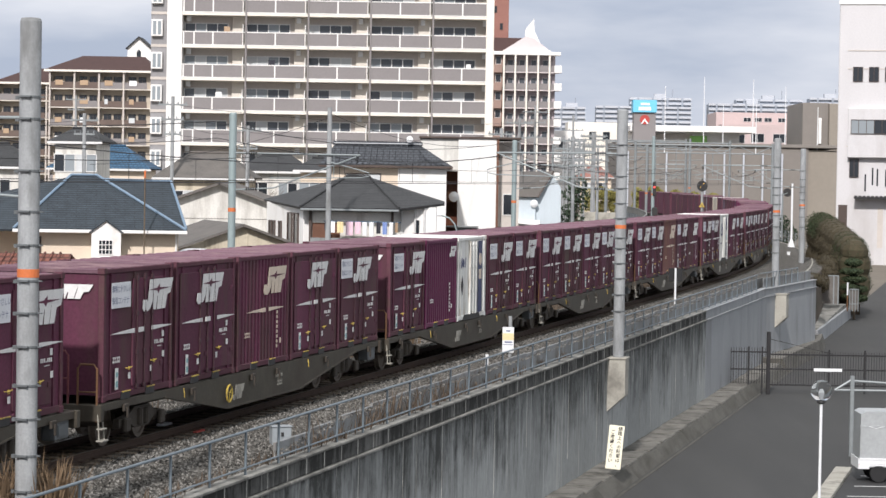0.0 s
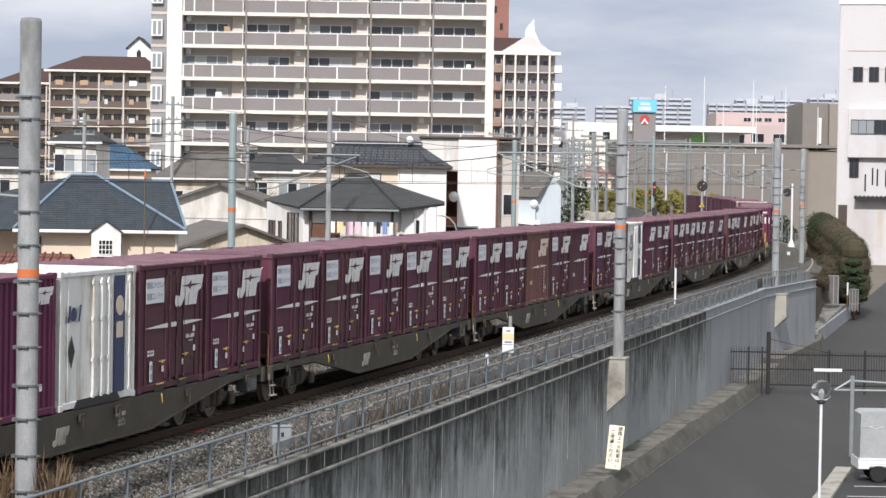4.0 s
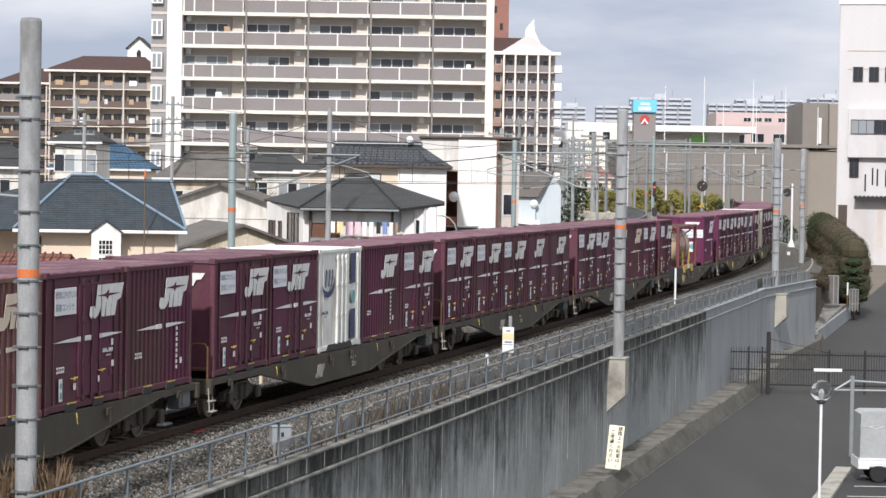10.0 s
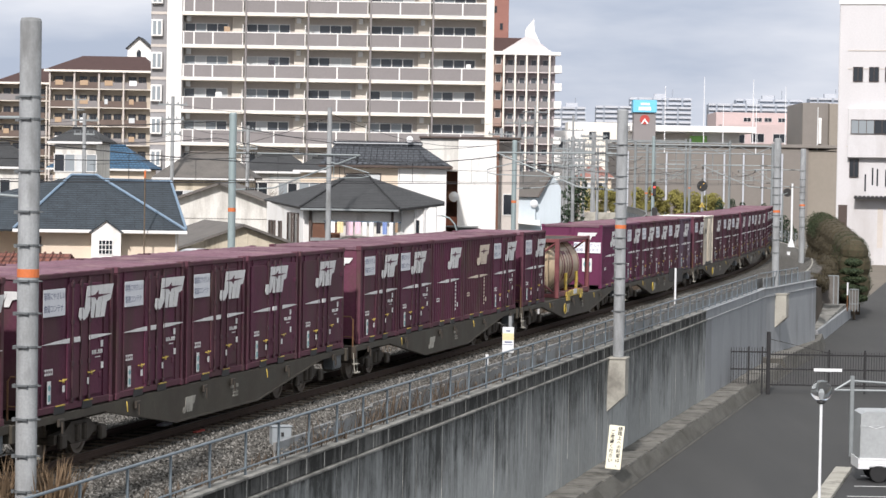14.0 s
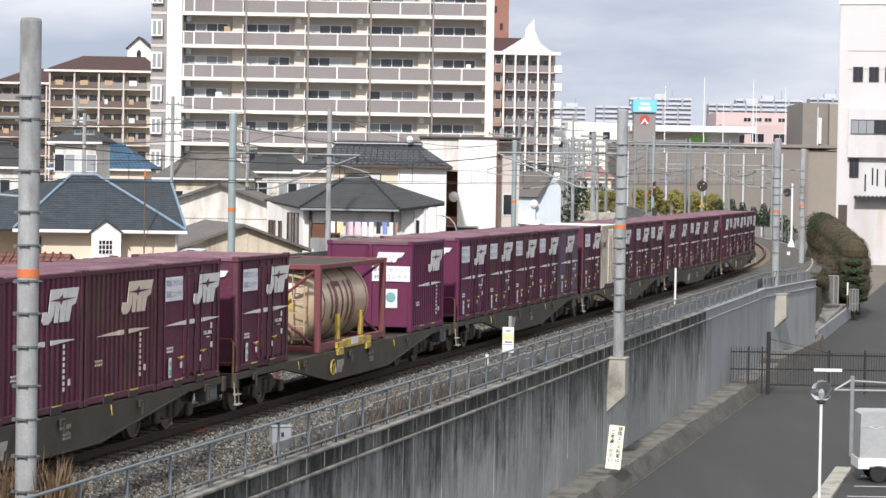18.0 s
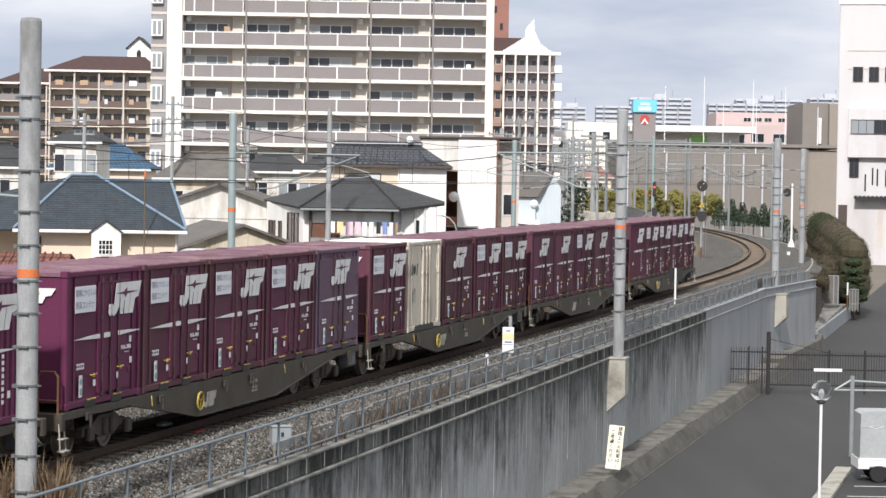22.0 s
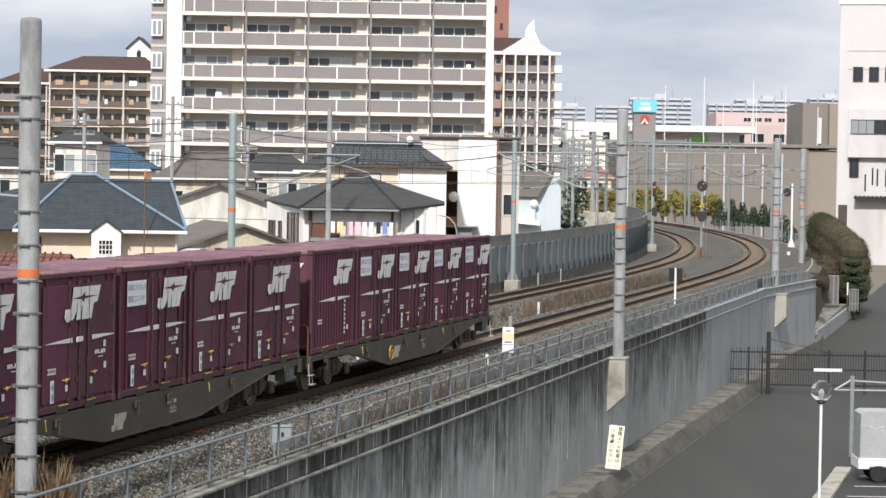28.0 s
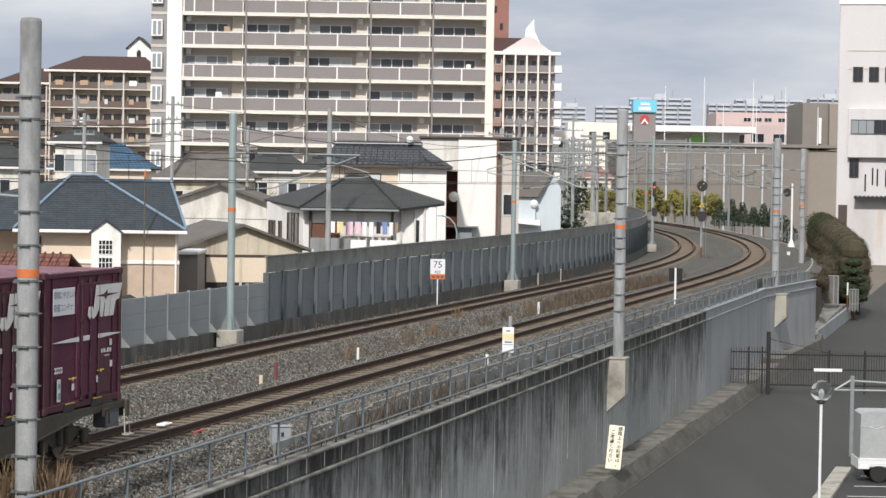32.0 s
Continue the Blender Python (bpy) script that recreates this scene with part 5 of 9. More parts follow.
            part("print", Shape().lathe([(0.14, 0.006), (0.14, 0.012)], "y", 18, pose(0, 0, 0.03)), M["green_print"], pl)
    return ob


def tank_container():
    ob = thing("tank_container", "beige cylindrical tank container in a red-brown steel frame", "tank container", group="containers of the train")
    hl, hw, hh = 3.03, 1.22, 2.14
    cyl = Shape()
    prof = [(0.05, -2.66), (0.50, -2.60), (0.78, -2.48), (0.92, -2.34), (0.99, -2.15), (1.0, -2.0), (1.0, 2.0), (0.99, 2.15), (0.92, 2.34), (0.78, 2.48), (0.50, 2.60), (0.05, 2.66)]
    part("tank", cyl.lathe(prof, "x", 40), M["tank"], ob, "beige clad tank barrel", m=pose(0, 0, 1.07), smooth=True)
    for x in (-1.9, -0.75, 0.75, 1.9):
        part("hoop", Shape().lathe([(1.005, x - 0.02), (1.015, x - 0.015), (1.015, x + 0.015), (1.005, x + 0.02)], "x", 40), M["frame_red"], ob, "thin dark hoop", m=pose(0, 0, 1.07))
    for sx in (-1, 1):
        for sy in (-1, 1):
            part("corner_post", Shape().box(-0.08, 0.08, -0.08, 0.08, 0, hh, c=0.015), M["frame_red"], ob, m=pose(sx * (hl - 0.08), sy * (hw - 0.08), 0))
        part("end_beam", Shape().box(-0.07, 0.07, -hw + 0.1, hw - 0.1, hh - 0.14, hh - 0.01, c=0.015), M["frame_red"], ob, m=pose(sx * (hl - 0.08), 0, 0))
        part("end_beam", Shape().box(-0.07, 0.07, -hw + 0.1, hw - 0.1, 0.02, 0.16, c=0.015), M["frame_red"], ob, m=pose(sx * (hl - 0.08), 0, 0))
        br = Shape()
        for sy in (-1, 1):
            br.tube([(0, sy * (hw - 0.15), 0.15), (0, sy * 0.15, 0.85)], 0.04, 6).tube([(0, sy * (hw - 0.15), hh - 0.15), (0, sy * 0.25, 1.35)], 0.04, 6)
        part("end_brace", br, M["frame_red"], ob, m=pose(sx * (hl - 0.1), 0, 0))
    for sy in (-1, 1):
        part("top_rail", Shape().box(-hl + 0.15, hl - 0.15, -0.05, 0.05, hh - 0.13, hh - 0.01, c=0.012), M["frame_red"], ob, m=pose(0, sy * (hw - 0.07), 0))
        part("bottom_rail", Shape().box(-hl + 0.15, hl - 0.15, -0.06, 0.06, 0.05, 0.22, c=0.012), M["frame_red"], ob, m=pose(0, sy * (hw - 0.07), 0))
    part("walkway", Shape().box(-2.7, 2.7, -0.95, 0.95, hh - 0.07, hh - 0.03, c=0.01), M["bogie"], ob, "dark top walkway")
    part("saddle", Shape().box(-0.95, 0.95, -0.03, 0.03, -0.02, 0.20, c=0.012).box(-1.55, -0.95, -0.03, 0.03, 0.02, 0.16).box(0.95, 1.55, -0.03, 0.03, 0.02, 0.16).box(-1.5, -1.05, -0.04, 0.05, -0.16, 0.02, c=0.01).box(1.05, 1.5, -0.04, 0.05, -0.16, 0.02, c=0.01), M["yellow"], ob, "yellow fork pocket beam", m=pose(0.1, hw + 0.02, 0.02))
    for x in (-1.0, 1.1):
        part("saddle_post", Shape().box(-0.09, 0.09, -0.05, 0.05, 0.22, 0.85, c=0.012), M["yellow"], ob, "yellow upright bracket", m=pose(x, hw - 0.12, 0))
    part("plate", Shape().box(-0.3, 0.3, 0, 0.008, -0.09, 0.09), M["mark_white"], ob, "white number plate on the beam", m=pose(0.1, hw + 0.052, 0.15))
    # dark emblem on the barrel, bent to its curve
    em = Shape()
    for u0, u1, a0, a1 in ((1.30, 1.16, -20, 32), (0.95, 0.25, 26, 34), (0.95, 0.25, -27, -19), (0.95, 0.82, -20, 27), (0.38, 0.25, -20, 27), (-0.10, -0.24, -27, 34), (-0.50, -0.64, -27, 34)):
        n = 8
        for i in range(n):
            b0, b1 = radians(a0 + (a1 - a0) * i / n), radians(a0 + (a1 - a0) * (i + 1) / n)
            em.add([(u, 1.012 * math.cos(b), 1.012 * math.sin(b)) for u, b in ((u0, b0), (u1, b0), (u1, b1), (u0, b1))], [(0, 1, 2, 3)])
    part("emblem", em, M["frame_red"], ob, "faded dark emblem on the barrel", m=pose(0, 0, 1.07))
    tri = Shape().prism([(-0.22, -0.18), (0.22, -0.18), (0.0, 0.22)], 0, 0.006, "x")
    part("warning_plate", tri, M["yellow"], ob, "yellow warning triangle", m=pose(2.62, 0.3, 1.15))
    lad = Shape()
    for y in (0.55, 0.85):
        lad.tube([(0, y, 0.2), (0, y, 2.0)], 0.018, 6)
    for i in range(6):
        lad.tube([(0, 0.55, 0.3 + i * 0.32), (0, 0.85, 0.3 + i * 0.32)], 0.014, 6)
    part("ladder", lad, M["tank"], ob, "thin end ladder", m=pose(2.80, -0.1, 0))
    return ob


WHEEL_R = 0.43
WHEEL_PROF = [(0.10, -0.07), (0.12, -0.04), (0.34, -0.035), (0.36, -0.065), (0.425, -0.065), (0.43, 0.03), (0.455, 0.05), (0.455, 0.065), (0.36, 0.065), (0.34, 0.03), (0.12, 0.04), (0.10, 0.07)]
axle_sh = Shape().tube([(0, -0.95, 0), (0, 0.95, 0)], 0.075, 10)
for sg_ in (-1, 1):
    for a_ in range(3):
        q_ = Matrix.Translation((0, sg_ * 0.955, 0)) @ Matrix.Rotation(a_ * 2.094, 4, "Y")
        axle_sh.box(0.03, 0.055, -0.02, 0.02, -0.012, 0.012, q_)
axle_sh.lathe(WHEEL_PROF, "y", 28, pose(0, -0.55, 0)).lathe(WHEEL_PROF, "y", 28, pose(0, 0.55, 0, 0, 0, 180))
axle_me = fixed(axle_sh.mesh("axle", M["wheel"]))
side_me = fixed(Shape().prism([(-1.22, 0.40), (-1.22, 0.56), (-0.70, 0.60), (-0.42, 0.74), (0.42, 0.74), (0.70, 0.60), (1.22, 0.56), (1.22, 0.40), (0.68, 0.47), (0.36, 0.33), (-0.36, 0.33), (-0.68, 0.47)], -0.06, 0.06, "y")
                .box(-1.09, -0.81, 0.06, 0.16, 0.30, 0.57, c=0.03).box(0.81, 1.09, 0.06, 0.16, 0.30, 0.57, c=0.03)
                .lathe([(0.05, -0.16), (0.085, -0.14), (0.085, 0.14), (0.05, 0.16)], "z", 10, pose(-0.17, 0.06, 0.53)).lathe([(0.05, -0.16), (0.085, -0.14), (0.085, 0.14), (0.05, 0.16)], "z", 10, pose(0.17, 0.06, 0.53)).mesh("side_frame", M["bogie"]))
bolster_me = fixed(Shape().box(-0.2, 0.2, -0.95, 0.95, 0.45, 0.72, c=0.03).box(-1.5, -1.42, -0.8, 0.8, 0.45, 0.55).box(1.42, 1.5, -0.8, 0.8, 0.45, 0.55).mesh("bolster", M["bogie"]))
shoe_me = fixed(Shape().box(-0.05, 0.05, -0.09, 0.09, -0.16, 0.16, c=0.02).tube([(0, 0, 0.1), (0.1, 0, 0.42)], 0.025, 6).mesh("brake_shoe", M["bogie"]))
sill_poly = [(-9.75, 0.84), (-9.75, 0.97), (9.75, 0.97), (9.75, 0.84), (6.3, 0.83), (2.5, 0.29), (-2.8, 0.29), (-7.5, 0.83)]
sill_me = fixed(Shape().prism(sill_poly, -0.03, 0.03, "y").box(-9.75, 9.75, -0.09, 0.012, 0.91, 0.98, c=0.01).prism([(-7.5, 0.815), (-2.8, 0.265), (2.5, 0.265), (6.3, 0.815), (6.3, 0.845), (2.5, 0.30), (-2.8, 0.30), (-7.5, 0.845)], -0.08, 0.05, "y").mesh("side_sill", M["wagon_grey"]))
deck_me = fixed(Shape().box(-9.7, 9.7, -1.15, 1.15, 0.90, 0.955).box(-9.9, 9.9, -0.28, 0.28, 0.55, 0.90).mesh("deck", M["wagon_grey"]))
beam_me = fixed(Shape().box(-0.08, 0.08, -1.28, 1.28, 0.66, 0.98, c=0.015).mesh("headstock", M["wagon_grey"]))
coupler_me = fixed(Shape().box(0, 0.52, -0.09, 0.09, 0.70, 0.92, c=0.02).box(0.40, 0.60, -0.17, 0.15, 0.66, 0.96, c=0.04).mesh("coupler", M["bogie"]))
hand_sh = Shape().tube([(0, -0.19, 0.0), (0, -0.19, 0.98), (0, -0.13, 1.06), (0, 0.13, 1.06), (0, 0.19, 0.98), (0, 0.19, 0.0)], 0.022, 6).tube([(0, -0.19, 0.55), (0, 0.19, 0.55)], 0.016, 6)
hand_me, hand2_me = fixed(hand_sh.mesh("handrail", M["frame_red"])), fixed(hand_sh.mesh("handrail", M["rusty_pipe"]))
step_me = fixed(Shape().tube([(-0.10, 0, 0.80), (-0.13, 0.04, 0.32)], 0.014, 6).tube([(0.10, 0, 0.80), (0.13, 0.04, 0.32)], 0.014, 6).box(-0.14, 0.14, -0.02, 0.12, 0.30, 0.325).box(-0.12, 0.12, -0.02, 0.10, 0.52, 0.54).mesh("step", M["concrete_light"]))
brakewheel_sh = Shape()
for a_ in range(16):
    t0_, t1_ = a_ * math.pi / 8, (a_ + 1) * math.pi / 8
    brakewheel_sh.tube([(0.18 * math.cos(t0_), 0, 0.18 * math.sin(t0_)), (0.18 * math.cos(t1_), 0, 0.18 * math.sin(t1_))], 0.02, 5)
for a_ in range(3):
    brakewheel_sh.tube([(0, 0, 0), (0.18 * math.cos(a_ * 2.094 + 0.5), 0, 0.18 * math.sin(a_ * 2.094 + 0.5))], 0.016, 5)
brakewheel_me = fixed(brakewheel_sh.mesh("brake_wheel", M["yellow"]))
cyl_me = fixed(Shape().lathe([(0.05, -0.32), (0.17, -0.3), (0.17, 0.3), (0.05, 0.32)], "x", 16).mesh("brake_cylinder", M["bogie"]))
latch_me = fixed(Shape().box(-0.12, 0.12, 0, 0.05, -0.10, 0.04, c=0.01).box(-0.03, 0.03, 0.05, 0.08, -0.22, -0.02).mesh("lock_fitting", M["bogie"]))
tailstep_me = fixed(Shape().tube([(0, -0.5, 0.75), (-0.25, -0.5, 0.7), (-0.25, 0.5, 0.7), (0, 0.5, 0.75)], 0.02, 6).mesh("end_rail", M["dark"]))


endbox_me = fixed(Shape().box(-0.32, 0.32, -0.12, 0.16, -0.22, 0.14, c=0.025).box(-0.2, 0.2, 0.16, 0.18, -0.15, 0.05, c=0.005).mesh("end_box", M["clamp"]))
lever_me = fixed(Shape().tube([(0, 0.05, 0.02), (0.05, 0.08, -0.06), (0.02, 0.08, -0.17)], 0.010, 6).mesh("lock_lever", M["yellow"]))


def flat_wagon(tail=False, wheel=True):
    w = thing("flat_wagon", "dusty olive-grey container flat wagon on two bogies", "flat wagon", group="wagons of the train")
    part("deck", deck_me, None, w)
    for sy in (-1, 1):
        part("side_sill", sill_me, None, w, "fish-bellied grey side sill", m=pose(0, 1.20 * sy, 0))
    wheels = []
    for bx in (-7.1, 7.1):
        bg = part("bogie", bolster_me, None, w, "brown dusty bogie", m=pose(bx, 0, 0))
        for sy in (-1, 1):
            part("side_frame", side_me, None, bg, m=pose(0, 0.98, 0) if sy > 0 else pose(0, -0.98, 0, 0, 0, 180))
        for wx in (-0.95, 0.95):
            ax = part("wheelset", axle_me, None, bg, m=pose(wx, 0, WHEEL_R))
            wheels.append((ax, wx))
            part("brake_shoe", shoe_me, None, bg, m=pose(wx * 0.48, 0.56, 0.42))
    for sx in (-1, 1):
        part("headstock", beam_me, None, w, m=pose(sx * 9.78, 0, 0))
        part("coupler", coupler_me, None, w, "brown knuckle coupler", m=pose(sx * 9.78, 0, 0, 0, 0, 0 if sx > 0 else 180))
    part("handrail", hand_me, None, w, "red-brown hooped handrail at the end", m=pose(9.82, 0.42, 0.90))
    part("handrail", hand2_me, None, w, "rusty orange hooped handrail at the corner", m=pose(9.84, 1.0, 0.66))
    part("step", step_me, None, w, "pale grey hanging step", m=pose(9.75, 1.22, 0))
    if tail:
        part("step", step_me, None, w, "pale grey hanging step", m=pose(-9.80, 1.22, 0))
        part("end_rail", tailstep_me, None, w, m=pose(-9.9, 0, 0))
    if wheel:
        part("brake_wheel", brakewheel_me, None, w, "yellow brake hand wheel", m=pose(2.55, 1.30, 0.60))
    for x in (-3.2, 5.4):
        part("lock_lever", lever_me, None, w, "yellow locking lever", m=pose(x, 1.24, 0.92))
    part("sill_emblem", shared("logo", "concrete_light"), None, w, "pale slanting emblem on the sill", m=pose(1.75, 1.232, 0.58) @ Matrix.Diagonal((0.45, 1, 0.52, 1)))
    part("marking", shared("number", "concrete_light"), None, w, "pale marking bars", m=pose(-1.2, 1.232, 0.72))
    part("marking", shared("mark", "concrete_light"), None, w, "pale marking bars", m=pose(-1.2, 1.232, 0.55))
    part("end_box", endbox_me, None, w, "blue-grey equipment box at the rear end", m=pose(-9.25, 1.02, 0.72))
    part("brake_cylinder", cyl_me, None, w, m=pose(-4.7, 0.95, 0.55))
    for x in (-8.6, -4.8, -0.9, 0.9, 4.8, 8.6):
        part("lock_fitting", latch_me, None, w, m=pose(x, 1.26, 0.86))
    return w, wheels


SETS = [  # from the tail on; each wagon from its front to its rear
    [("ribbed",), ("sign",), ("sign",), ("sign",), ("sign",)],
    [("plain",), ("plain",), ("sign",), ("plain",), ("plain",)],
    [("sign",), ("cream",), ("plain", "maroon_dark"), ("sign",), ("sign", "maroon_dark")],
    [("sign", "maroon_bright"), ("sign",), ("sign",), ("sign",), ("plain", "bluish")],
    [("sign", "maroon"), None, None, None, ("ribbed", "maroon_bright", "mark_white", "panel")],
    [("sign",), ("close",), ("ribbed",), ("ribbed", "maroon_dark", "mark_cream"), ("sign",)],
    [("sign",), ("sign",), ("sign", "maroon_dark"), ("plain",), ("plain",)],
    [("sign",), ("close",), ("white_round",), ("ribbed",), ("sign",)],
    [("sign",), ("sign",), ("ribbed", "rusty", "mark_cream"), ("sign",), ("ribbed",)],
    [("sign",), ("sign", "maroon_dark"), ("sign",), ("close",), ("sign", "maroon_dark")],
    [("sign",), ("small", "maroon_bright"), ("white",), ("sign", "maroon_dark"), ("sign",)],
    [("sign",), ("plain",), ("ribbed", "maroon", "mark_cream"), ("plain",), ("close", "maroon_dark")],
    [("sign",), ("plain",), ("sign",), ("plain",), ("sign",)],
]
# how far each wagon's load sits behind the even spacing, and how much wider its containers are spaced
LOAD = {0: (-0.07, -0.02), 1: (0.11, 0.02), 2: (0.06, 0.10), 3: (0.01, -0.03), 4: (-0.08, 0.0), 5: (0.11, -0.10), 6: (-0.06, 0.0), 7: (-0.05, -0.06), 8: (-0.10, -0.03), 9: (0.09, 0.05), 10: (0.37, 0.0), 11: (0.30, 0.0), 12: (-0.46, 0.0)}
LAG = {9: 0.10, 10: 0.34, 11: 0.30}      # the wagons themselves, with stretched couplings
train = []       # (thing, wagon number, metres ahead of the wagon's middle, height)
spinning = []
for k_, row in enumerate(SETS):
    w_, wheels_ = flat_wagon(tail=k_ == 0, wheel=k_ in (0, 2, 3, 4, 11))
    train.append((w_, k_, 0.0, 0.0))
    spinning += [(a, b) for a, b in wheels_]
    for i_, spec in enumerate(row):
        if spec is None:
            continue
        c_ = container(spec[0], *spec[1:], first=(i_ == 0 or (len(spec) > 3)))
        back, wider = LOAD[k_]
        back -= LAG.get(k_, 0.0)
        if k_ == 4 and i_ == 4:
            back = -0.62
        train.append((c_, k_, REAR + 4 * PITCH + CL / 2 - i_ * PITCH - back - wider * (i_ - 2), DECK - 0.005))
tank_ = tank_container()
train.append((tank_, 4, REAR + 7.05 + 3.03, DECK - 0.005))


def tail_at(t):
    """Metres along the line of the last container's rear end."""
    u = t - 16.0
    return 170.85057 - 7.449159 * u - 0.00555677 * u * u - 0.000483606 * u ** 3


def wagon_pose(k, t):
    c = tail_at(t) - PERIOD * k - 9.65 - 0.12 + LAG.get(k, 0.0)
    a, b = at(c - 7.1, -0.08), at(c + 7.1, -0.08)
    d = a - b
    return Matrix.Translation((a + b) / 2) @ Matrix.Rotation(math.atan2(d.y, d.x), 4, "Z")


def motions():
    times = [i * 0.5 for i in range(65)]
    poses = {(k, t): wagon_pose(k, t) for k in range(len(SETS)) for t in times}
    for ob, k, x, z in train:
        walk(ob, [(t, poses[k, t] @ pose(x, 0, z)) for t in times])
    turns = [i / 15 for i in range(481)]
    angle = [math.degrees((tail_at(0) - tail_at(t)) / WHEEL_R) for t in turns]
    for ob, x in spinning:
        walk(ob, [(t, pose(x, 0, WHEEL_R, 0, a, 0)) for t, a in zip(turns, angle)])


# ---------- buildings ----------
def poly_part(name, pts_faces, material, parent, thick=0.0, label=""):
    sh = Shape()
    for pts in pts_faces:
        sh.add(pts, [tuple(range(len(pts)))])
    return part(name, sh, material, parent, label)


def roof_plane(parent, pts, material, t=0.10, label="", name="roof_slope"):
    """One slope of a roof as a slab t thick, corners in order."""
    vs = [Vector(p) for p in pts]
    nrm = (vs[1] - vs[0]).cross(vs[2] - vs[0]).normalized()
    if nrm.z < 0:
        nrm = -nrm
    n = len(vs)
    top, low = vs, [v - nrm * t for v in vs]
    sh = Shape().add(list(top) + list(low), [tuple(range(n)), tuple(range(2 * n - 1, n - 1, -1))] + [(i, n + i, n + (i + 1) % n, (i + 1) % n) for i in range(n)])
    return part(name, sh, material, parent, label)


def ridge(parent, a, b, material, r=0.07):
    return part("ridge_cap", Shape().tube([a, b], r, 6), material, parent, "ridge capping")


def window(parent, x, y, z, w, h, cols=2, rows=1, frame_key="frame_alu", pane_key="pane", m=None, depth=0.06, curtain=None, name="window", bar=0.05):
    """A window whose outer face looks along -y: a frame proud of the wall with its panes as parts."""
    m = Matrix() if m is None else m
    xs, zs = [x - w / 2], [z]
    for i in range(1, cols):
        q = x - w / 2 + w * i / cols
        xs += [q - bar / 2, q + bar / 2]
    for j in range(1, rows):
        q = z + h * j / rows
        zs += [q - bar / 2, q + bar / 2]
    xs, zs = [xs[0], xs[0] + bar] + xs[1:] + [x + w / 2 - bar, x + w / 2], [zs[0], zs[0] + bar] + zs[1:] + [z + h - bar, z + h]
    fr = Shape().grid_frame(xs, zs, y - depth, y, m)
    f = part(name, fr, M[frame_key], parent)
    for i in range(cols):
        key = pane_key
        if curtain is not None and curtain.random() < 0.45:
            key = curtain.choice(("pane_mid", "curtain", "pane_mid"))
        a, b = x - w / 2 + w * i / cols + bar / 2, x - w / 2 + w * (i + 1) / cols - bar / 2
        part("pane", Shape().box(a, b, y - depth * 0.45, y - 0.004, z + bar * 0.6, z + h - bar * 0.6, m), M[key], f, "dark glass pane" if key == "pane" else "pane with pale curtain")
    return f


brng = random.Random(5)

# --- large apartment block with taupe balconies ---
apt = thing("apartment_block", "large apartment block with taupe balconies and cream beams", "apartment block")
AX0, AX1, AY, FH = -23.75, 4.08, 220.0, 2.91
UNIT = (AX1 - AX0) / 5
floors = [7.92 + FH * i for i in range(-4, 6)]
# Back wall of the balconies, coloured darker for the shade under the slabs
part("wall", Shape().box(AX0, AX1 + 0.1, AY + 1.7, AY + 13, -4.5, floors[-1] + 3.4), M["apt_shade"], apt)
part("end_wall", Shape().box(-26.4, AX0 - 0.01, AY + 0.3, AY + 13, -4.5, floors[-1] + 3.4), M["apt_end"], apt, "grey tiled end bay")
part("white_pier", Shape().box(-24.95, -23.6, AY - 0.05, AY + 1.6, -4.5, floors[-1] + 3.4, c=0.03), M["apt_white"], apt, "white corner pier")
part("end_pier", Shape().box(AX1 - 0.55, AX1 + 0.15, AY - 0.12, AY + 1.7, -4.5, floors[-1] + 3.4, c=0.03), M["apt_beam"], apt, "pale corner pier")
for u in range(5):
    x0 = AX0 + u * UNIT
    if u:
        part("pilaster", Shape().box(x0 - 1.05, x0 + 0.15, AY + 1.45, AY + 1.7, -4.5, floors[-1] + 3.4, c=0.02), M["apt_cream"], apt, "cream pilaster")
        part("downpipe", Shape().box(x0 + 0.20, x0 + 0.37, AY - 0.06, AY + 0.10, -4.5, floors[-1] + 3.4, c=0.03), M["apt_grey"], apt, "dark taupe drain pipe")
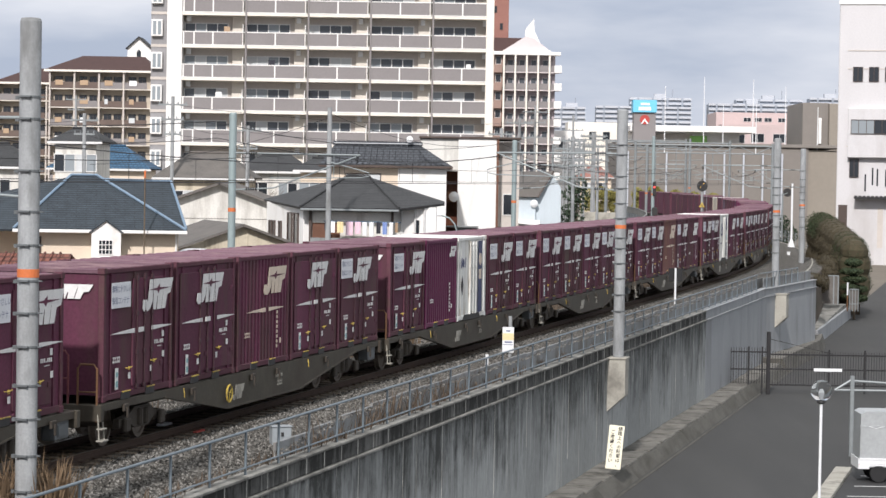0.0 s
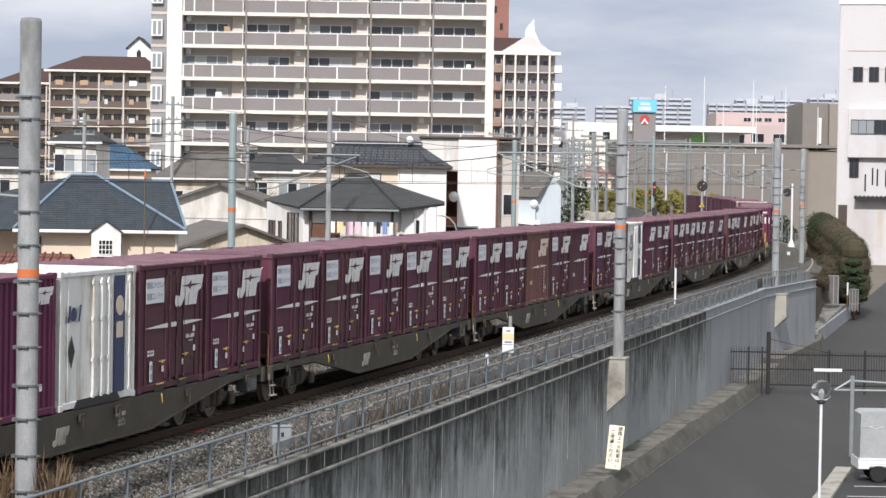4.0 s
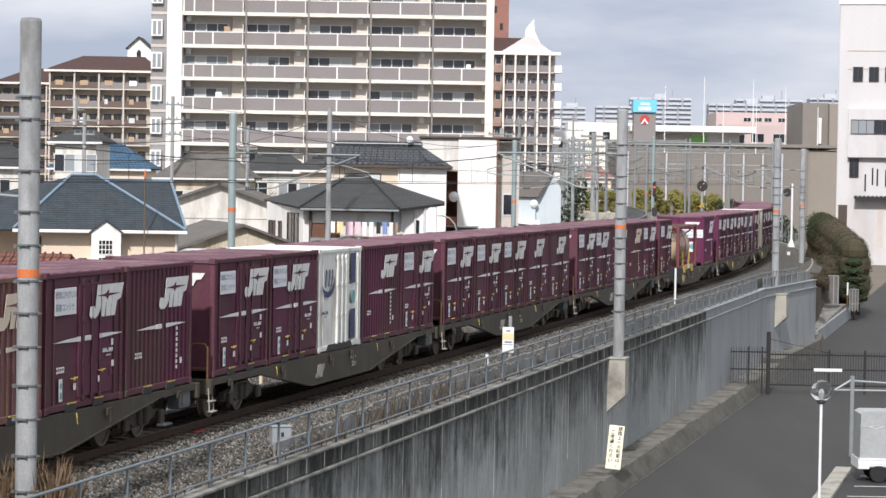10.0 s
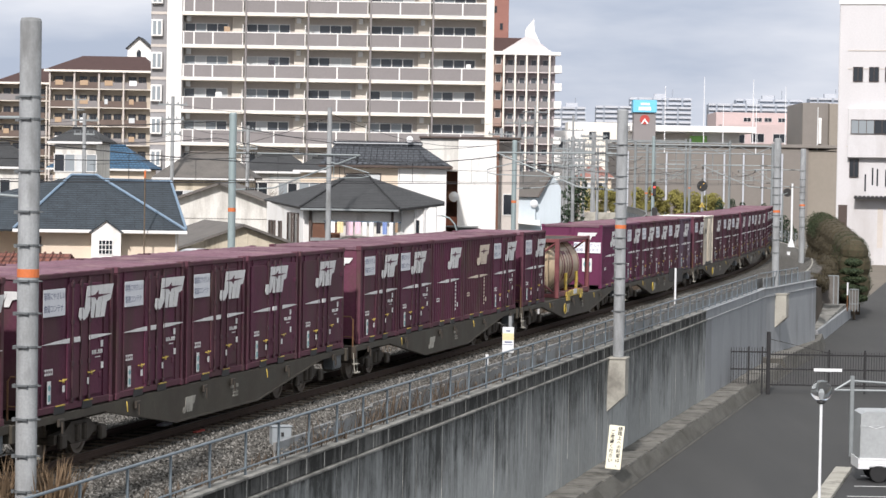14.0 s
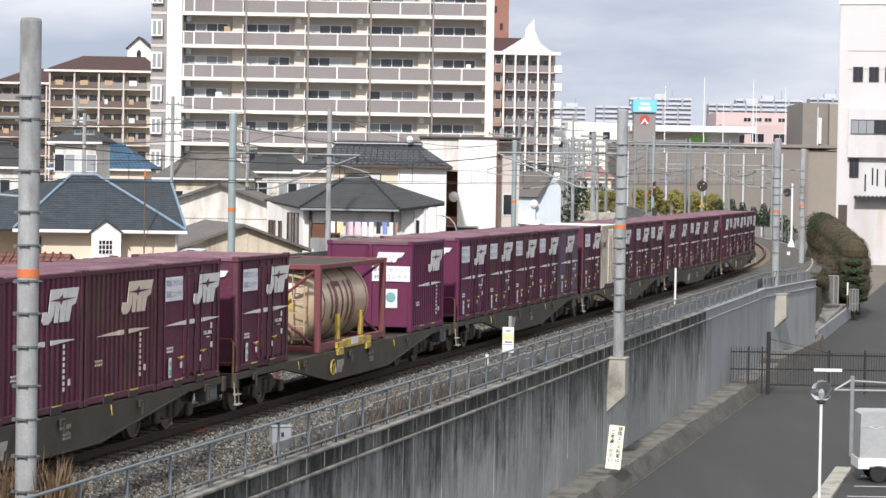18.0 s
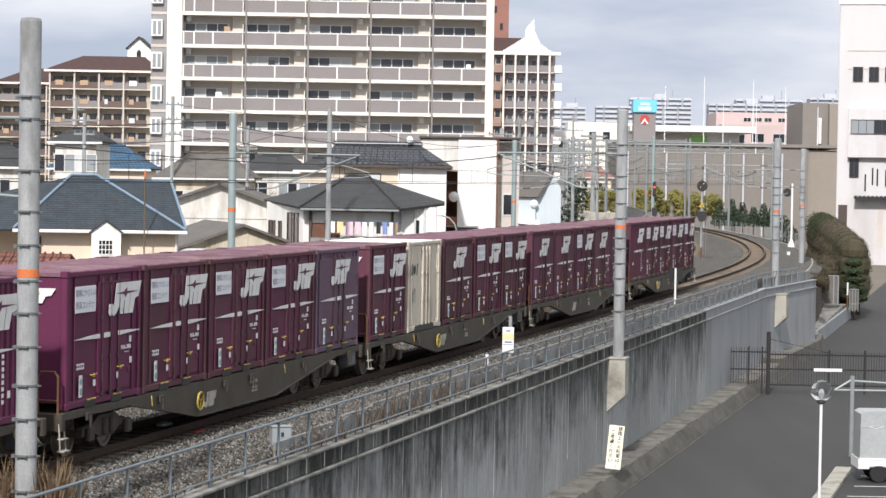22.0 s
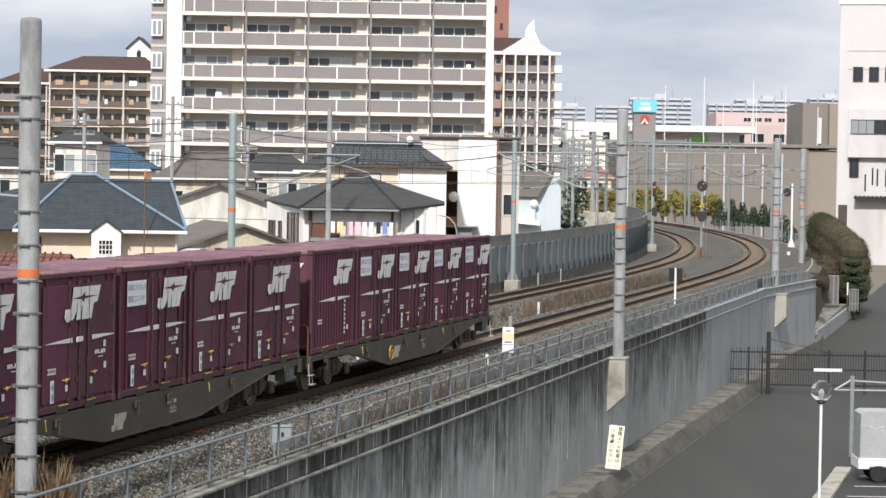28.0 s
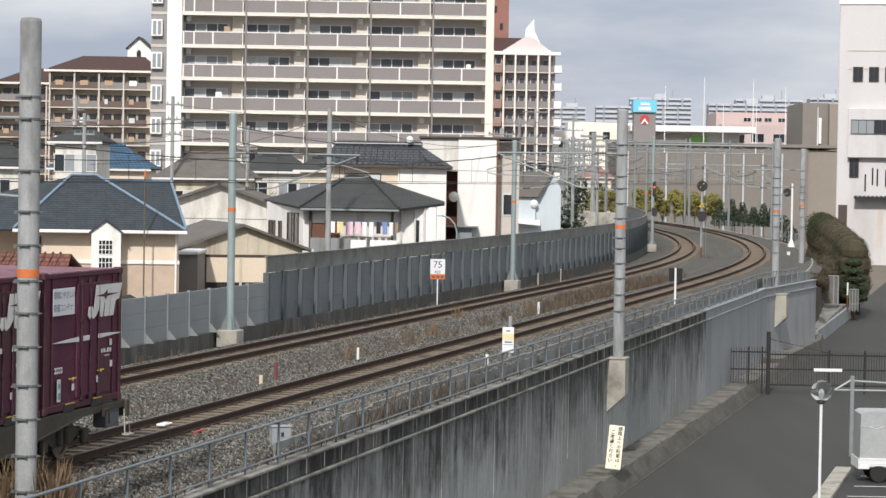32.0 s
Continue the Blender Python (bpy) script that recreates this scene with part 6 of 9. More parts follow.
for z in floors:
    fl = part("balcony", Shape().box(AX0 + 0.1, AX1, AY, AY + 1.7, z - 0.22, z + 0.02, c=0.02), M["apt_beam"], apt, "pale balcony slab")
    part("balcony_rail", Shape().box(AX0 + 0.1, AX1, AY - 0.03, AY + 0.05, z + 1.16, z + 1.25, c=0.01), M["apt_white"], fl)
    part("balcony_rail", Shape().box(AX0 + 0.1, AX1, AY - 0.03, AY + 0.05, z + 0.02, z + 0.10, c=0.01), M["apt_white"], fl)
    for u in range(5):
        x0 = AX0 + u * UNIT
        for i, (a, b) in enumerate(((0.05, 0.52), (0.52, 1.0))):
            part("balcony_panel", Shape().box(x0 + a * UNIT + 0.06, x0 + b * UNIT - 0.06, AY - 0.005, AY + 0.035, z + 0.10, z + 1.16), M["apt_grey"], fl)
            part("balcony_post", Shape().box(x0 + a * UNIT - 0.06, x0 + a * UNIT + 0.06, AY - 0.02, AY + 0.05, z + 0.05, z + 1.2), M["apt_white"], fl)
        if u == 0:
            part("balcony_post", Shape().box(x0 + 1.15, x0 + 1.27, AY - 0.02, AY + 0.05, z + 0.05, z + 1.2), M["apt_white"], fl)
        part("partition", Shape().box(x0 - 0.03, x0 + 0.03, AY + 0.06, AY + 1.7, z + 0.02, z + 1.95), M["apt_white"], fl)
        ac = part("air_conditioner", Shape().box(x0 + (0.42 if u == 0 else 4.72), x0 + (0.82 if u == 0 else 5.12), AY + 1.02, AY + 1.43, z + 2.16, z + 2.68, c=0.02), M["white_metal"], apt, "white hanging air conditioner")
        if z > 3:
            window(apt, x0 + 2.16, AY + 1.7, z + 0.3, 3.95, 1.80, 4, 1, "frame_alu", "pane_dim", curtain=brng, bar=0.085, depth=0.10)
            if brng.random() < 0.3:
                q = x0 + 0.9 + 3.0 * brng.random()
                part("washing", Shape().box(q, q + brng.uniform(0.3, 0.6), AY + 0.5, AY + 0.56, z + 0.9, z + brng.uniform(1.45, 1.75)), M[brng.choice(("cloth_white", "curtain", "cloth_tan", "cloth_dark"))], apt, "washing on a balcony")
    # bay windows of the end bay
    bw = part("bay_window", Shape().box(-26.35, -25.35, AY - 0.12, AY + 0.3, z + 0.75, z + 2.25, c=0.03), M["apt_white"], apt, "white projecting bay window")
    for x in (-26.05, -25.62):
        part("pane", Shape().box(x - 0.15, x + 0.15, AY - 0.14, AY - 0.11, z + 0.9, z + 2.1), M["pane_mid"], bw)
    part("belt", Shape().box(-26.42, -24.96, AY + 0.24, AY + 0.3, z - 0.2, z + 0.05), M["apt_shade"], apt)

# --- second tower block behind, with open galleries ---
blk = thing("apartment_tower", "pinkish apartment block with white columns and galleries", "apartment block")
BX0, BX1, BY = 6.6, 17.8, 400.0
part("wall", Shape().box(BX0 - 4, BX1, BY + 1.6, BY + 14, -4.5, 25.4), M["pink_grey"], blk)
part("side_wall", Shape().box(BX0 - 4, 9.3, BY + 0.5, BY + 1.6, -4.5, 25.4), M["brick_brown"], blk, "brown tiled bay")
for i in range(9):
    z = 25.4 - 2.9 * (i + 1)
    part("gallery_slab", Shape().box(9.3, BX1 + 0.6, BY, BY + 1.6, z - 0.16, z, c=0.02), M["pink_pale"], blk)
    part("gallery_rail", Shape().box(9.3, BX1, BY + 0.02, BY + 0.08, z + 0.05, z + 1.05), M["apt_grey"], blk, "grey railing")
    part("brown_balcony", Shape().box(BX0 - 0.4, 9.1, BY - 0.4, BY + 0.5, z - 0.2, z + 1.15, c=0.03), M["brick_brown"], blk, "brown tiled balcony")
    part("white_balcony", Shape().box(BX1 - 0.2, BX1 + 1.0, BY - 0.3, BY + 1.4, z - 0.1, z + 1.1, c=0.03), M["apt_white"], blk, "white side balcony")
    for x in (10.5, 12.4, 14.3, 16.2):
        window(blk, x, BY + 1.6, z + 0.1, 0.9, 1.9, 1, 1, "frame_alu", "pane_dim", depth=0.1)
    for x in (7.2, 8.5):
        window(blk, x, BY + 0.5, z + 1.2, 0.9, 1.3, 1, 1, "frame_alu", "pane", depth=0.1)
for x in (7.6, 9.4, 11.25, 13.1, 14.95, 16.8):
    part("column", Shape().box(x - 0.15, x + 0.15, BY - 0.5, BY + 0.1, -4.5, 26.0, c=0.04), M["apt_beam"], blk, "pale facade column")
part("cornice", Shape().box(BX0 - 1, BX1 + 0.8, BY - 0.6, BY + 1.6, 25.2, 25.75, c=0.05), M["apt_white"], blk)
roof_plane(blk, [(BX0 - 4, BY + 1, 25.7), (9.2, BY + 1, 25.7), (12.6, BY + 4, 28.2), (BX0 - 4, BY + 4, 28.2)], M["roof_red"], 0.2, "dull red roof slope")
part("gable_screen", Shape().prism([(8.9, 25.7), (12.9, 28.3), (14.2, 28.0), (17.2, 25.7)], BY + 0.2, BY + 0.6, "y"), M["pink_pale"], blk, "pale pinkish gable screen")
part("sail", Shape().prism([(12.8, 27.9), (12.8, 29.4), (14.2, 31.2), (14.3, 29.2), (15.2, 27.3), (15.6, 26.4), (14.0, 27.4)], BY + 0.7, BY + 1.0, "y"), M["apt_white"], blk, "white curved roof ornament")
part("lift_tower", Shape().box(6.0, 10.2, BY + 6, BY + 12, 25, 36, c=0.05), M["brick_red"], blk, "red-brown tiled stair tower")
for z in (29.6, 32.4):
    window(blk, 9.0 if z < 31 else 8.0, BY + 6, z, 0.5, 1.1, 1, 1, "frame_brown", "pane", depth=0.1)

# --- brown roofed blocks on the far side of the town ---
hs = thing("apartment_house", "five-storey beige apartment house with dull red hipped roof", "apartment block")
for X0, X1, zt, Y in ((-62.9, -46.4, 21.2, 390.0), (-72.5, -62.6, 19.4, 398.0)):
    part("wall", Shape().box(X0, X1, Y + 1.5, Y + 12, -4.5, zt), M["recess_tan"], hs)
    n = 8
    for i in range(n):
        z = zt - 2.95 * (i + 1)
        if z < -4:
            break
        part("balcony", Shape().box(X0, X1, Y, Y + 1.5, z - 0.12, z + 0.05), M["apt_cream"], hs)
        w = 3.9
        x = X0 + 0.2
        while x < X1 - 1.5:
            x1 = min(x + w, X1 - 0.2)
            part("balcony_front", Shape().box(x + 0.2, x1 - 0.2, Y - 0.03, Y + 0.05, z + 0.05, z + 1.05), M["brown_panel"] if (i + int(x)) % 3 else M["apt_grey"], hs, "brown balcony front")
            window(hs, (x + x1) / 2 - 0.75, Y + 1.5, z + 0.3, 1.25, 1.7, 2, 1, "frame_brown", "pane", depth=0.1)
            window(hs, (x + x1) / 2 + 0.85, Y + 1.5, z + 0.3, 1.25, 1.7, 2, 1, "frame_brown", "pane", depth=0.1)
            part("pier", Shape().box(x - 0.13, x + 0.13, Y - 0.05, Y + 1.5, z + 0.05, z + 2.8), M["apt_shade"], hs)
            if brng.random() < 0.55:
                part("washing", Shape().box(x + 0.9, x + 0.9 + brng.uniform(0.5, 1.3), Y - 0.12, Y - 0.06, z + 0.55, z + 1.35), M[brng.choice(("cloth_white", "cloth_white", "curtain", "cloth_tan"))], hs, "washing on a balcony rail")
            x = x1
    zr = zt + 2.5
    roof_plane(hs, [(X0 - 0.7, Y - 0.4, zt), (X1 + 0.7, Y - 0.4, zt), (X1 - 2.0, Y + 6, zr), (X0 + 4.5, Y + 6, zr)], M["roof_red"], 0.2, "dull red roof slope")
    roof_plane(hs, [(X1 + 0.7, Y - 0.4, zt), (X1 + 0.7, Y + 12.4, zt), (X1 - 2.0, Y + 6, zr)], M["roof_red"], 0.2, "dull red roof slope")
    roof_plane(hs, [(X0 - 0.7, Y + 12.4, zt), (X0 - 0.7, Y - 0.4, zt), (X0 + 4.5, Y + 6, zr)], M["roof_red"], 0.2, "dull red roof slope")
    part("eaves_board", Shape().box(X0 - 0.7, X1 + 0.7, Y - 0.45, Y - 0.3, zt - 0.3, zt + 0.02), M["apt_beam"], hs)
tw = part("stair_turret", Shape().prism([(-52.0, 18), (-48.2, 18), (-48.2, 25.5), (-50.15, 27.2), (-52.0, 25.5)], 402, 408, "y"), M["apt_white"], hs, "white gabled stair turret")
roof_plane(hs, [(-52.3, 401.5, 25.3), (-50.15, 401.5, 27.3), (-50.15, 408.5, 27.3), (-52.3, 408.5, 25.3)], M["slate_grey"], 0.15, "dark turret roof")
roof_plane(hs, [(-50.15, 401.5, 27.3), (-47.9, 401.5, 25.3), (-47.9, 408.5, 25.3), (-50.15, 408.5, 27.3)], M["slate_grey"], 0.15, "dark turret roof")
part("turret_window", Shape().prism([(-50.5, 23.6), (-49.8, 23.6), (-49.8, 24.8), (-50.15, 25.2), (-50.5, 24.8)], 401.9, 402.0, "y"), M["pane"], hs, "arched dark window")

# --- slabs of housing far away ---
for X0, X1, zt, Y, n in ((92, 149.5, 49.5, 1500.0, 7), (113, 150, 55.0, 1505.0, 2), (160.5, 218, 52.0, 1500.0, 6), (178, 218, 55.2, 1506.0, 2), (66, 85, 48.5, 1500.0, 6), (222, 245, 56.5, 1500.0, 7)):
    fb = thing("far_housing_slab", "pale grey housing slab in the hazy distance", "apartment block", group="far housing slabs")
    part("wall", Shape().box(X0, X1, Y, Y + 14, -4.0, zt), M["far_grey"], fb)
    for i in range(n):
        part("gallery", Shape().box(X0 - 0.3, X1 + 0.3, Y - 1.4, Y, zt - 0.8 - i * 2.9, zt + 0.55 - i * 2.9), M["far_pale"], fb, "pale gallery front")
    for j in range(int((X1 - X0) // 9)):
        part("stair_bay", Shape().box(X0 + 4 + 9 * j, X0 + 5.2 + 9 * j, Y - 1.6, Y, -4, zt + 0.4), M["far_grey"], fb)
    part("roof_house", Shape().box(X0 + (X1 - X0) * 0.4, X0 + (X1 - X0) * 0.4 + 7, Y + 2, Y + 8, zt, zt + 3.0), M["far_pale"], fb)
    part("antenna", Shape().tube([(X0 + (X1 - X0) * 0.7, Y + 3, zt), (X0 + (X1 - X0) * 0.7, Y + 3, zt + 6)], 0.25, 5), M["far_grey"], fb)

# --- the long hall behind the bend ---
hall = thing("hall", "long taupe panelled hall with white pilasters", "hall")
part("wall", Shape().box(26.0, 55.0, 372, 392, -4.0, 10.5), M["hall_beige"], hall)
# The end wall's lighter tone stands for sun on it
part("side_wall", Shape().box(55.02, 60.5, 372.4, 392, -4.0, 10.2), M["hall_sunlit"], hall, "cream end wall, sunlight put in its colour")
part("roof_edge", Shape().box(25.8, 60.7, 371.6, 392, 10.5, 11.0, c=0.05), M["hall_beige"], hall)
for i in range(9):
    part("pilaster", Shape().box(27.72 + 2.91 * i - 0.13, 27.72 + 2.91 * i + 0.13, 371.5, 372, -4.0, 9.6, c=0.04), M["far_pale"], hall, "slim white pilaster")
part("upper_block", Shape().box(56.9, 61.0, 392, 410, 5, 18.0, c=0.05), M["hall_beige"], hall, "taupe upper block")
# Same sunlit tone beside the taupe upper block
part("upper_side", Shape().box(61.02, 64.5, 391, 409, 5, 17.9, c=0.05), M["hall_sunlit"], hall, "upper block side toned cream as sunlit")
part("white_fin", Shape().box(59.4, 59.8, 391.2, 392, 11.5, 15.6), M["apt_white"], hall)
mall = thing("white_store", "white flat-roofed store with a lime green sign", "store")
part("wall", Shape().box(31.5, 48.8, 408, 430, -4, 13.3), M["apt_white"], mall)
part("roof_slab", Shape().box(30.5, 51.2, 405, 431, 13.3, 14.3, c=0.05), M["apt_white"], mall, "white overhanging roof slab")
part("dark_band", Shape().box(31.6, 41.0, 407.8, 408, 12.2, 13.0), M["apt_shade"], mall)
part("green_sign", Shape().box(40.6, 43.4, 407.5, 408, 10.4, 12.7), M["green_board"], mall, "lime green sign board")
pink = thing("pink_building", "pinkish low office building with dark windows", "building")
part("wall", Shape().box(49.5, 66, 450, 465, -4, 17.9), M["pink_wall"], pink)
part("lower_wing", Shape().box(50.0, 70, 445, 450, -4, 15.6), M["pink_wall"], pink)
for x, z in ((55.2, 16.2), (57.2, 16.2), (59.0, 16.2), (61.5, 16.2)):
    window(pink, x, 450, z, 1.4, 0.8, 2, 1, "frame_alu", "pane", depth=0.1)
for x, z in ((53.0, 12.2), (56.5, 12.4), (60.5, 12.4)):
    window(pink, x, 445, z, 2.4, 1.6, 2, 1, "frame_alu", "pane", depth=0.1)
low = thing("white_offices", "low white office building with square windows", "building")
part("wall", Shape().box(21.5, 33.0, 430, 440, -4, 15.2), M["apt_beam"], low)
part("low_wing", Shape().box(14, 24, 428, 430, -4, 13.6), M["apt_white"], low)
for x in (23.4, 25.8, 28.2):
    window(low, x, 430, 12.2, 1.3, 1.4, 1, 1, "frame_alu", "pane", depth=0.1)
for x in (16, 18.2, 20.4):
    window(low, x, 428, 10.6, 1.2, 1.2, 1, 1, "frame_alu", "pane", depth=0.1)
tower = thing("sign_tower", "dark brown sign tower with a light blue board", "sign tower")
part("tower_body", Shape().box(29.1, 32.5, 380, 383, -4, 15.7, c=0.05), M["apt_grey"], tower)
bb = part("blue_board", Shape().box(28.95, 32.6, 379.6, 383.2, 15.7, 17.6, c=0.04), M["blue_board"], tower, "light blue board with plain white bars")
part("white_bars", Shape().box(30.1, 31.5, 379.55, 379.6, 16.8, 17.15).box(29.8, 31.7, 379.55, 379.6, 16.0, 16.55), M["cloth_white"], bb)
part("red_disc", Shape().lathe([(0.75, 379.92), (0.75, 379.99)], "y", 24, pose(30.8, 0, 14.6)), M["red_plastic"], tower, "red disc emblem")
part("white_chevron", Shape().prism([(30.2, 13.95), (30.8, 14.8), (31.4, 13.95), (31.15, 13.95), (30.8, 14.4), (30.45, 13.95)], 379.88, 379.92, "y"), M["cloth_white"], tower)

# --- white building beside the road ---
wb = thing("white_office_building", "tall white concrete building with dark ribbon windows", "building")
WX, WY = 39.85, 250.0
part("wall", Shape().box(WX, WX + 30, WY, WY + 30, -3.2, 23.4, c=0.08), M["render_grey"], wb)
part("parapet", Shape().box(WX - 0.08, WX + 30, WY - 0.12, WY + 30, 23.4, 23.8, c=0.03), M["apt_white"], wb)
for z in (18.75, 16.9, 9.05):
    part("belt", Shape().box(WX + 0.9, WX + 30, WY - 0.05, WY, z - 0.05, z + 0.05), M["apt_shade"], wb, "thin dark joint")
part("overhang", Shape().box(WX + 1.1, WX + 30, WY - 0.7, WY, 7.9, 12.9, c=0.05), M["render_grey"], wb, "projecting white storey")
for i, x in enumerate((42.0, 43.6, 45.2, 46.8)):
    window(wb, x - 0.2, WY, 15.6, 1.0, 1.5, 2, 1, "frame_brown", "pane", depth=0.12)
window(wb, WX + 4.9, WY - 0.7, 10.3, 7.0, 1.45, 9, 1, "frame_brown", "pane", depth=0.12, curtain=brng)
window(wb, WX + 1.75, WY, 5.9, 0.95, 1.9, 2, 1, "frame_brown", "pane", depth=0.12)
for x, z in ((2.9, 4.5), (3.62, 5.15), (4.1, 5.05), (4.95, 5.0)):
    part("slit_window", Shape().box(WX + x - 0.08, WX + x + 0.08, WY - 0.04, WY + 0.02, z, z + 1.75), M["pane"], wb, "narrow dark slit window")
aw = part("awning", Shape().box(WX + 1.9, WX + 12, WY - 1.5, WY, 3.75, 3.95, c=0.03), M["slate_grey"], wb, "dark grey tiled awning")
for i in range(22):
    part("awning_rib", Shape().box(WX + 1.95 + i * 0.42, WX + 2.15 + i * 0.42, WY - 1.55, WY - 0.1, 3.95, 4.07), M["slate_grey"], aw)
# Flat panels for both doorways; their brown and taupe carry the shadow inside
part("doorway", Shape().box(WX + 0.25, WX + 1.15, WY - 0.05, WY + 0.02, 0.9, 3.1), M["frame_brown"], wb, "doorway toned brown for its shadow")
part("doorway", Shape().box(WX + 4.2, WX + 4.75, WY - 0.05, WY + 0.02, -1.2, 2.8), M["apt_shade"], wb, "recess door, its shade put in the colour")

wb.matrix_basis = Matrix.Translation((WX, WY, 0)) @ Matrix.Rotation(-HEAD, 4, "Z") @ Matrix.Translation((-WX, -WY, 0))

# --- houses along the line ---
GZ = -4.55
def nearer(k):
    """Keeps a thing in the same direction from the camera's stand, k times as far and as large."""
    return Matrix.Translation(EYE) @ Matrix.Scale(k, 4) @ Matrix.Translation(-EYE)


h1 = thing("house", "cream house with a dark blue-grey slate hipped roof", "house", group="houses by the line")
part("wall", Shape().box(-19.5, -12.35, 115.5, 122.5, 1.12, 2.55), M["stucco_cream"], h1, "cream upper wall")
part("lower_wall", Shape().box(-19.5, -12.35, 115.5, 122.5, -6.2, 0.95), M["stucco_tan"], h1, "tan sided lower wall")
part("belt", Shape().box(-19.6, -12.28, 115.42, 122.5, 0.95, 1.12, c=0.02), M["apt_white"], h1, "white belt course")
roof_plane(h1, [(-19.95, 114.8, 2.55), (-12.0, 114.8, 2.55), (-16.2, 118.7, 5.05), (-17.4, 118.7, 5.05)], M["slate_blue"], 0.12, "front roof slope")
roof_plane(h1, [(-12.0, 114.8, 2.55), (-12.0, 123.2, 2.55), (-12.7, 119.6, 4.80), (-15.8, 119.2, 4.82)], M["slate_blue"], 0.12)
roof_plane(h1, [(-12.0, 114.81, 2.56), (-12.65, 119.5, 4.80), (-15.9, 119.0, 4.85)], M["slate_blue"], 0.10)
roof_plane(h1, [(-19.95, 123.2, 2.55), (-19.95, 114.8, 2.55), (-17.4, 118.7, 5.05)], M["slate_blue"], 0.12)
roof_plane(h1, [(-12.0, 123.2, 2.55), (-19.95, 123.2, 2.55), (-17.2, 119.4, 4.9), (-12.7, 119.6, 4.8)], M["slate_blue"], 0.12)
for a, b in (((-19.95, 114.8, 2.6), (-17.4, 118.7, 5.1)), ((-17.4, 118.7, 5.1), (-16.2, 118.7, 5.1)), ((-12.0, 114.8, 2.6), (-16.2, 118.7, 5.1)), ((-15.9, 119.0, 4.9), (-12.65, 119.5, 4.86)), ((-12.65, 119.5, 4.86), (-12.0, 115.0, 2.66))):
    ridge(h1, a, b, M["ridge_blue"], 0.065)
part("gutter", Shape().box(-20.0, -11.95, 114.66, 114.80, 2.40, 2.55, c=0.02), M["apt_white"], h1, "white gutter")
part("downpipe", Shape().tube([(-12.45, 115.38, 2.4), (-12.45, 115.38, -6.2)], 0.05, 8), M["apt_white"], h1)
roof_plane(h1, [(-19.97, 114.82, 2.52), (-17.42, 118.72, 5.0), (-21.6, 121.5, 4.0), (-27.0, 117.5, 2.52)], M["slate_blue"], 0.10, "wing roof slope")
part("wing_wall", Shape().box(-26.5, -19.5, 117.6, 122.5, -6.2, 2.5), M["stucco_cream"], h1, "cream wing wall")
bay = part("bay_gable", Shape().prism([(-16.38, -0.15), (-15.02, -0.15), (-15.02, 2.52), (-15.7, 2.98), (-16.38, 2.52)], 114.5, 115.5, "y"), M["stucco_white"], h1, "white gabled bay")
roof_plane(h1, [(-16.5, 114.4, 2.45), (-15.7, 114.4, 3.04), (-15.7, 116.5, 3.04), (-16.5, 116.5, 2.45)], M["slate_blue"], 0.06)
roof_plane(h1, [(-15.7, 114.4, 3.04), (-14.9, 114.4, 2.45), (-14.9, 116.5, 2.45), (-15.7, 116.5, 3.04)], M["slate_blue"], 0.06)
window(h1, -15.72, 114.5, 1.42, 0.66, 0.68, 4, 3, "apt_white", "pane", bar=0.03)
window(h1, -15.72, 114.5, 0.55, 0.66, 0.75, 4, 3, "apt_white", "pane", bar=0.03)
window(h1, -19.0, 115.5, 0.1, 0.6, 2.1, 1, 1, "frame_brown", "pane")
part("antenna_pole", Shape().tube([(-13.95, 114.2, -6.2), (-13.95, 114.2, 5.0)], 0.035, 8), M["bark"], h1, "thin brown pole")
part("antenna_tip", Shape().tube([(-13.95, 114.2, 5.0), (-13.95, 114.2, 5.35)], 0.05, 8), M["orange"], h1)

h1.matrix_basis = nearer(0.86) @ Matrix.Translation((-12.0, 114.8, 0)) @ Matrix.Rotation(radians(7.5), 4, 'Z') @ Matrix.Translation((12.0, -114.8, 0))

lo = thing("low_tiled_house", "low house with an orange clay tile roof", "house", group="houses by the line")
roof_plane(lo, [(-21.5, 101.5, 0.9), (-15.6, 101.5, 0.9), (-15.8, 104.5, 1.75), (-21.5, 104.5, 1.75)], M["tile_orange"], 0.12, "orange clay tile slope")
roof_plane(lo, [(-21.5, 107.5, 0.9), (-15.6, 107.5, 0.9), (-15.8, 104.5, 1.75), (-21.5, 104.5, 1.75)], M["tile_orange"], 0.12)
for i in range(16):
    part("tile_roll", Shape().tube([(-21.2 + i * 0.33, 101.5, 0.93), (-21.2 + i * 0.33, 104.5, 1.78)], 0.06, 6), M["tile_orange"], lo)
part("wall", Shape().box(-21.3, -15.8, 101.8, 107.2, -6.1, 1.0), M["stucco_tan"], lo)
lo.matrix_basis = nearer(0.88)
sh_ = thing("shed", "small dark-roofed shed behind the barrier", "shed", group="houses by the line")
part("wall", Shape().box(-13.4, -10.7, 96, 99, GZ, -0.2), M["siding_beige"], sh_)
roof_plane(sh_, [(-14.0, 95.6, -0.3), (-12.6, 95.6, 0.35), (-12.6, 99.2, 0.35), (-14.0, 99.2, -0.3)], M["slate_grey"], 0.1)
roof_plane(sh_, [(-12.6, 95.6, 0.35), (-11.4, 95.6, -0.3), (-11.4, 99.2, -0.3), (-12.6, 99.2, 0.35)], M["slate_grey"], 0.1)
carp = thing("carport", "flat white carport roof beside the garage", "carport")
part("roof", Shape().box(-11.35, -10.45, 105, 109, 1.78, 1.93, c=0.03), M["white_metal"], carp)
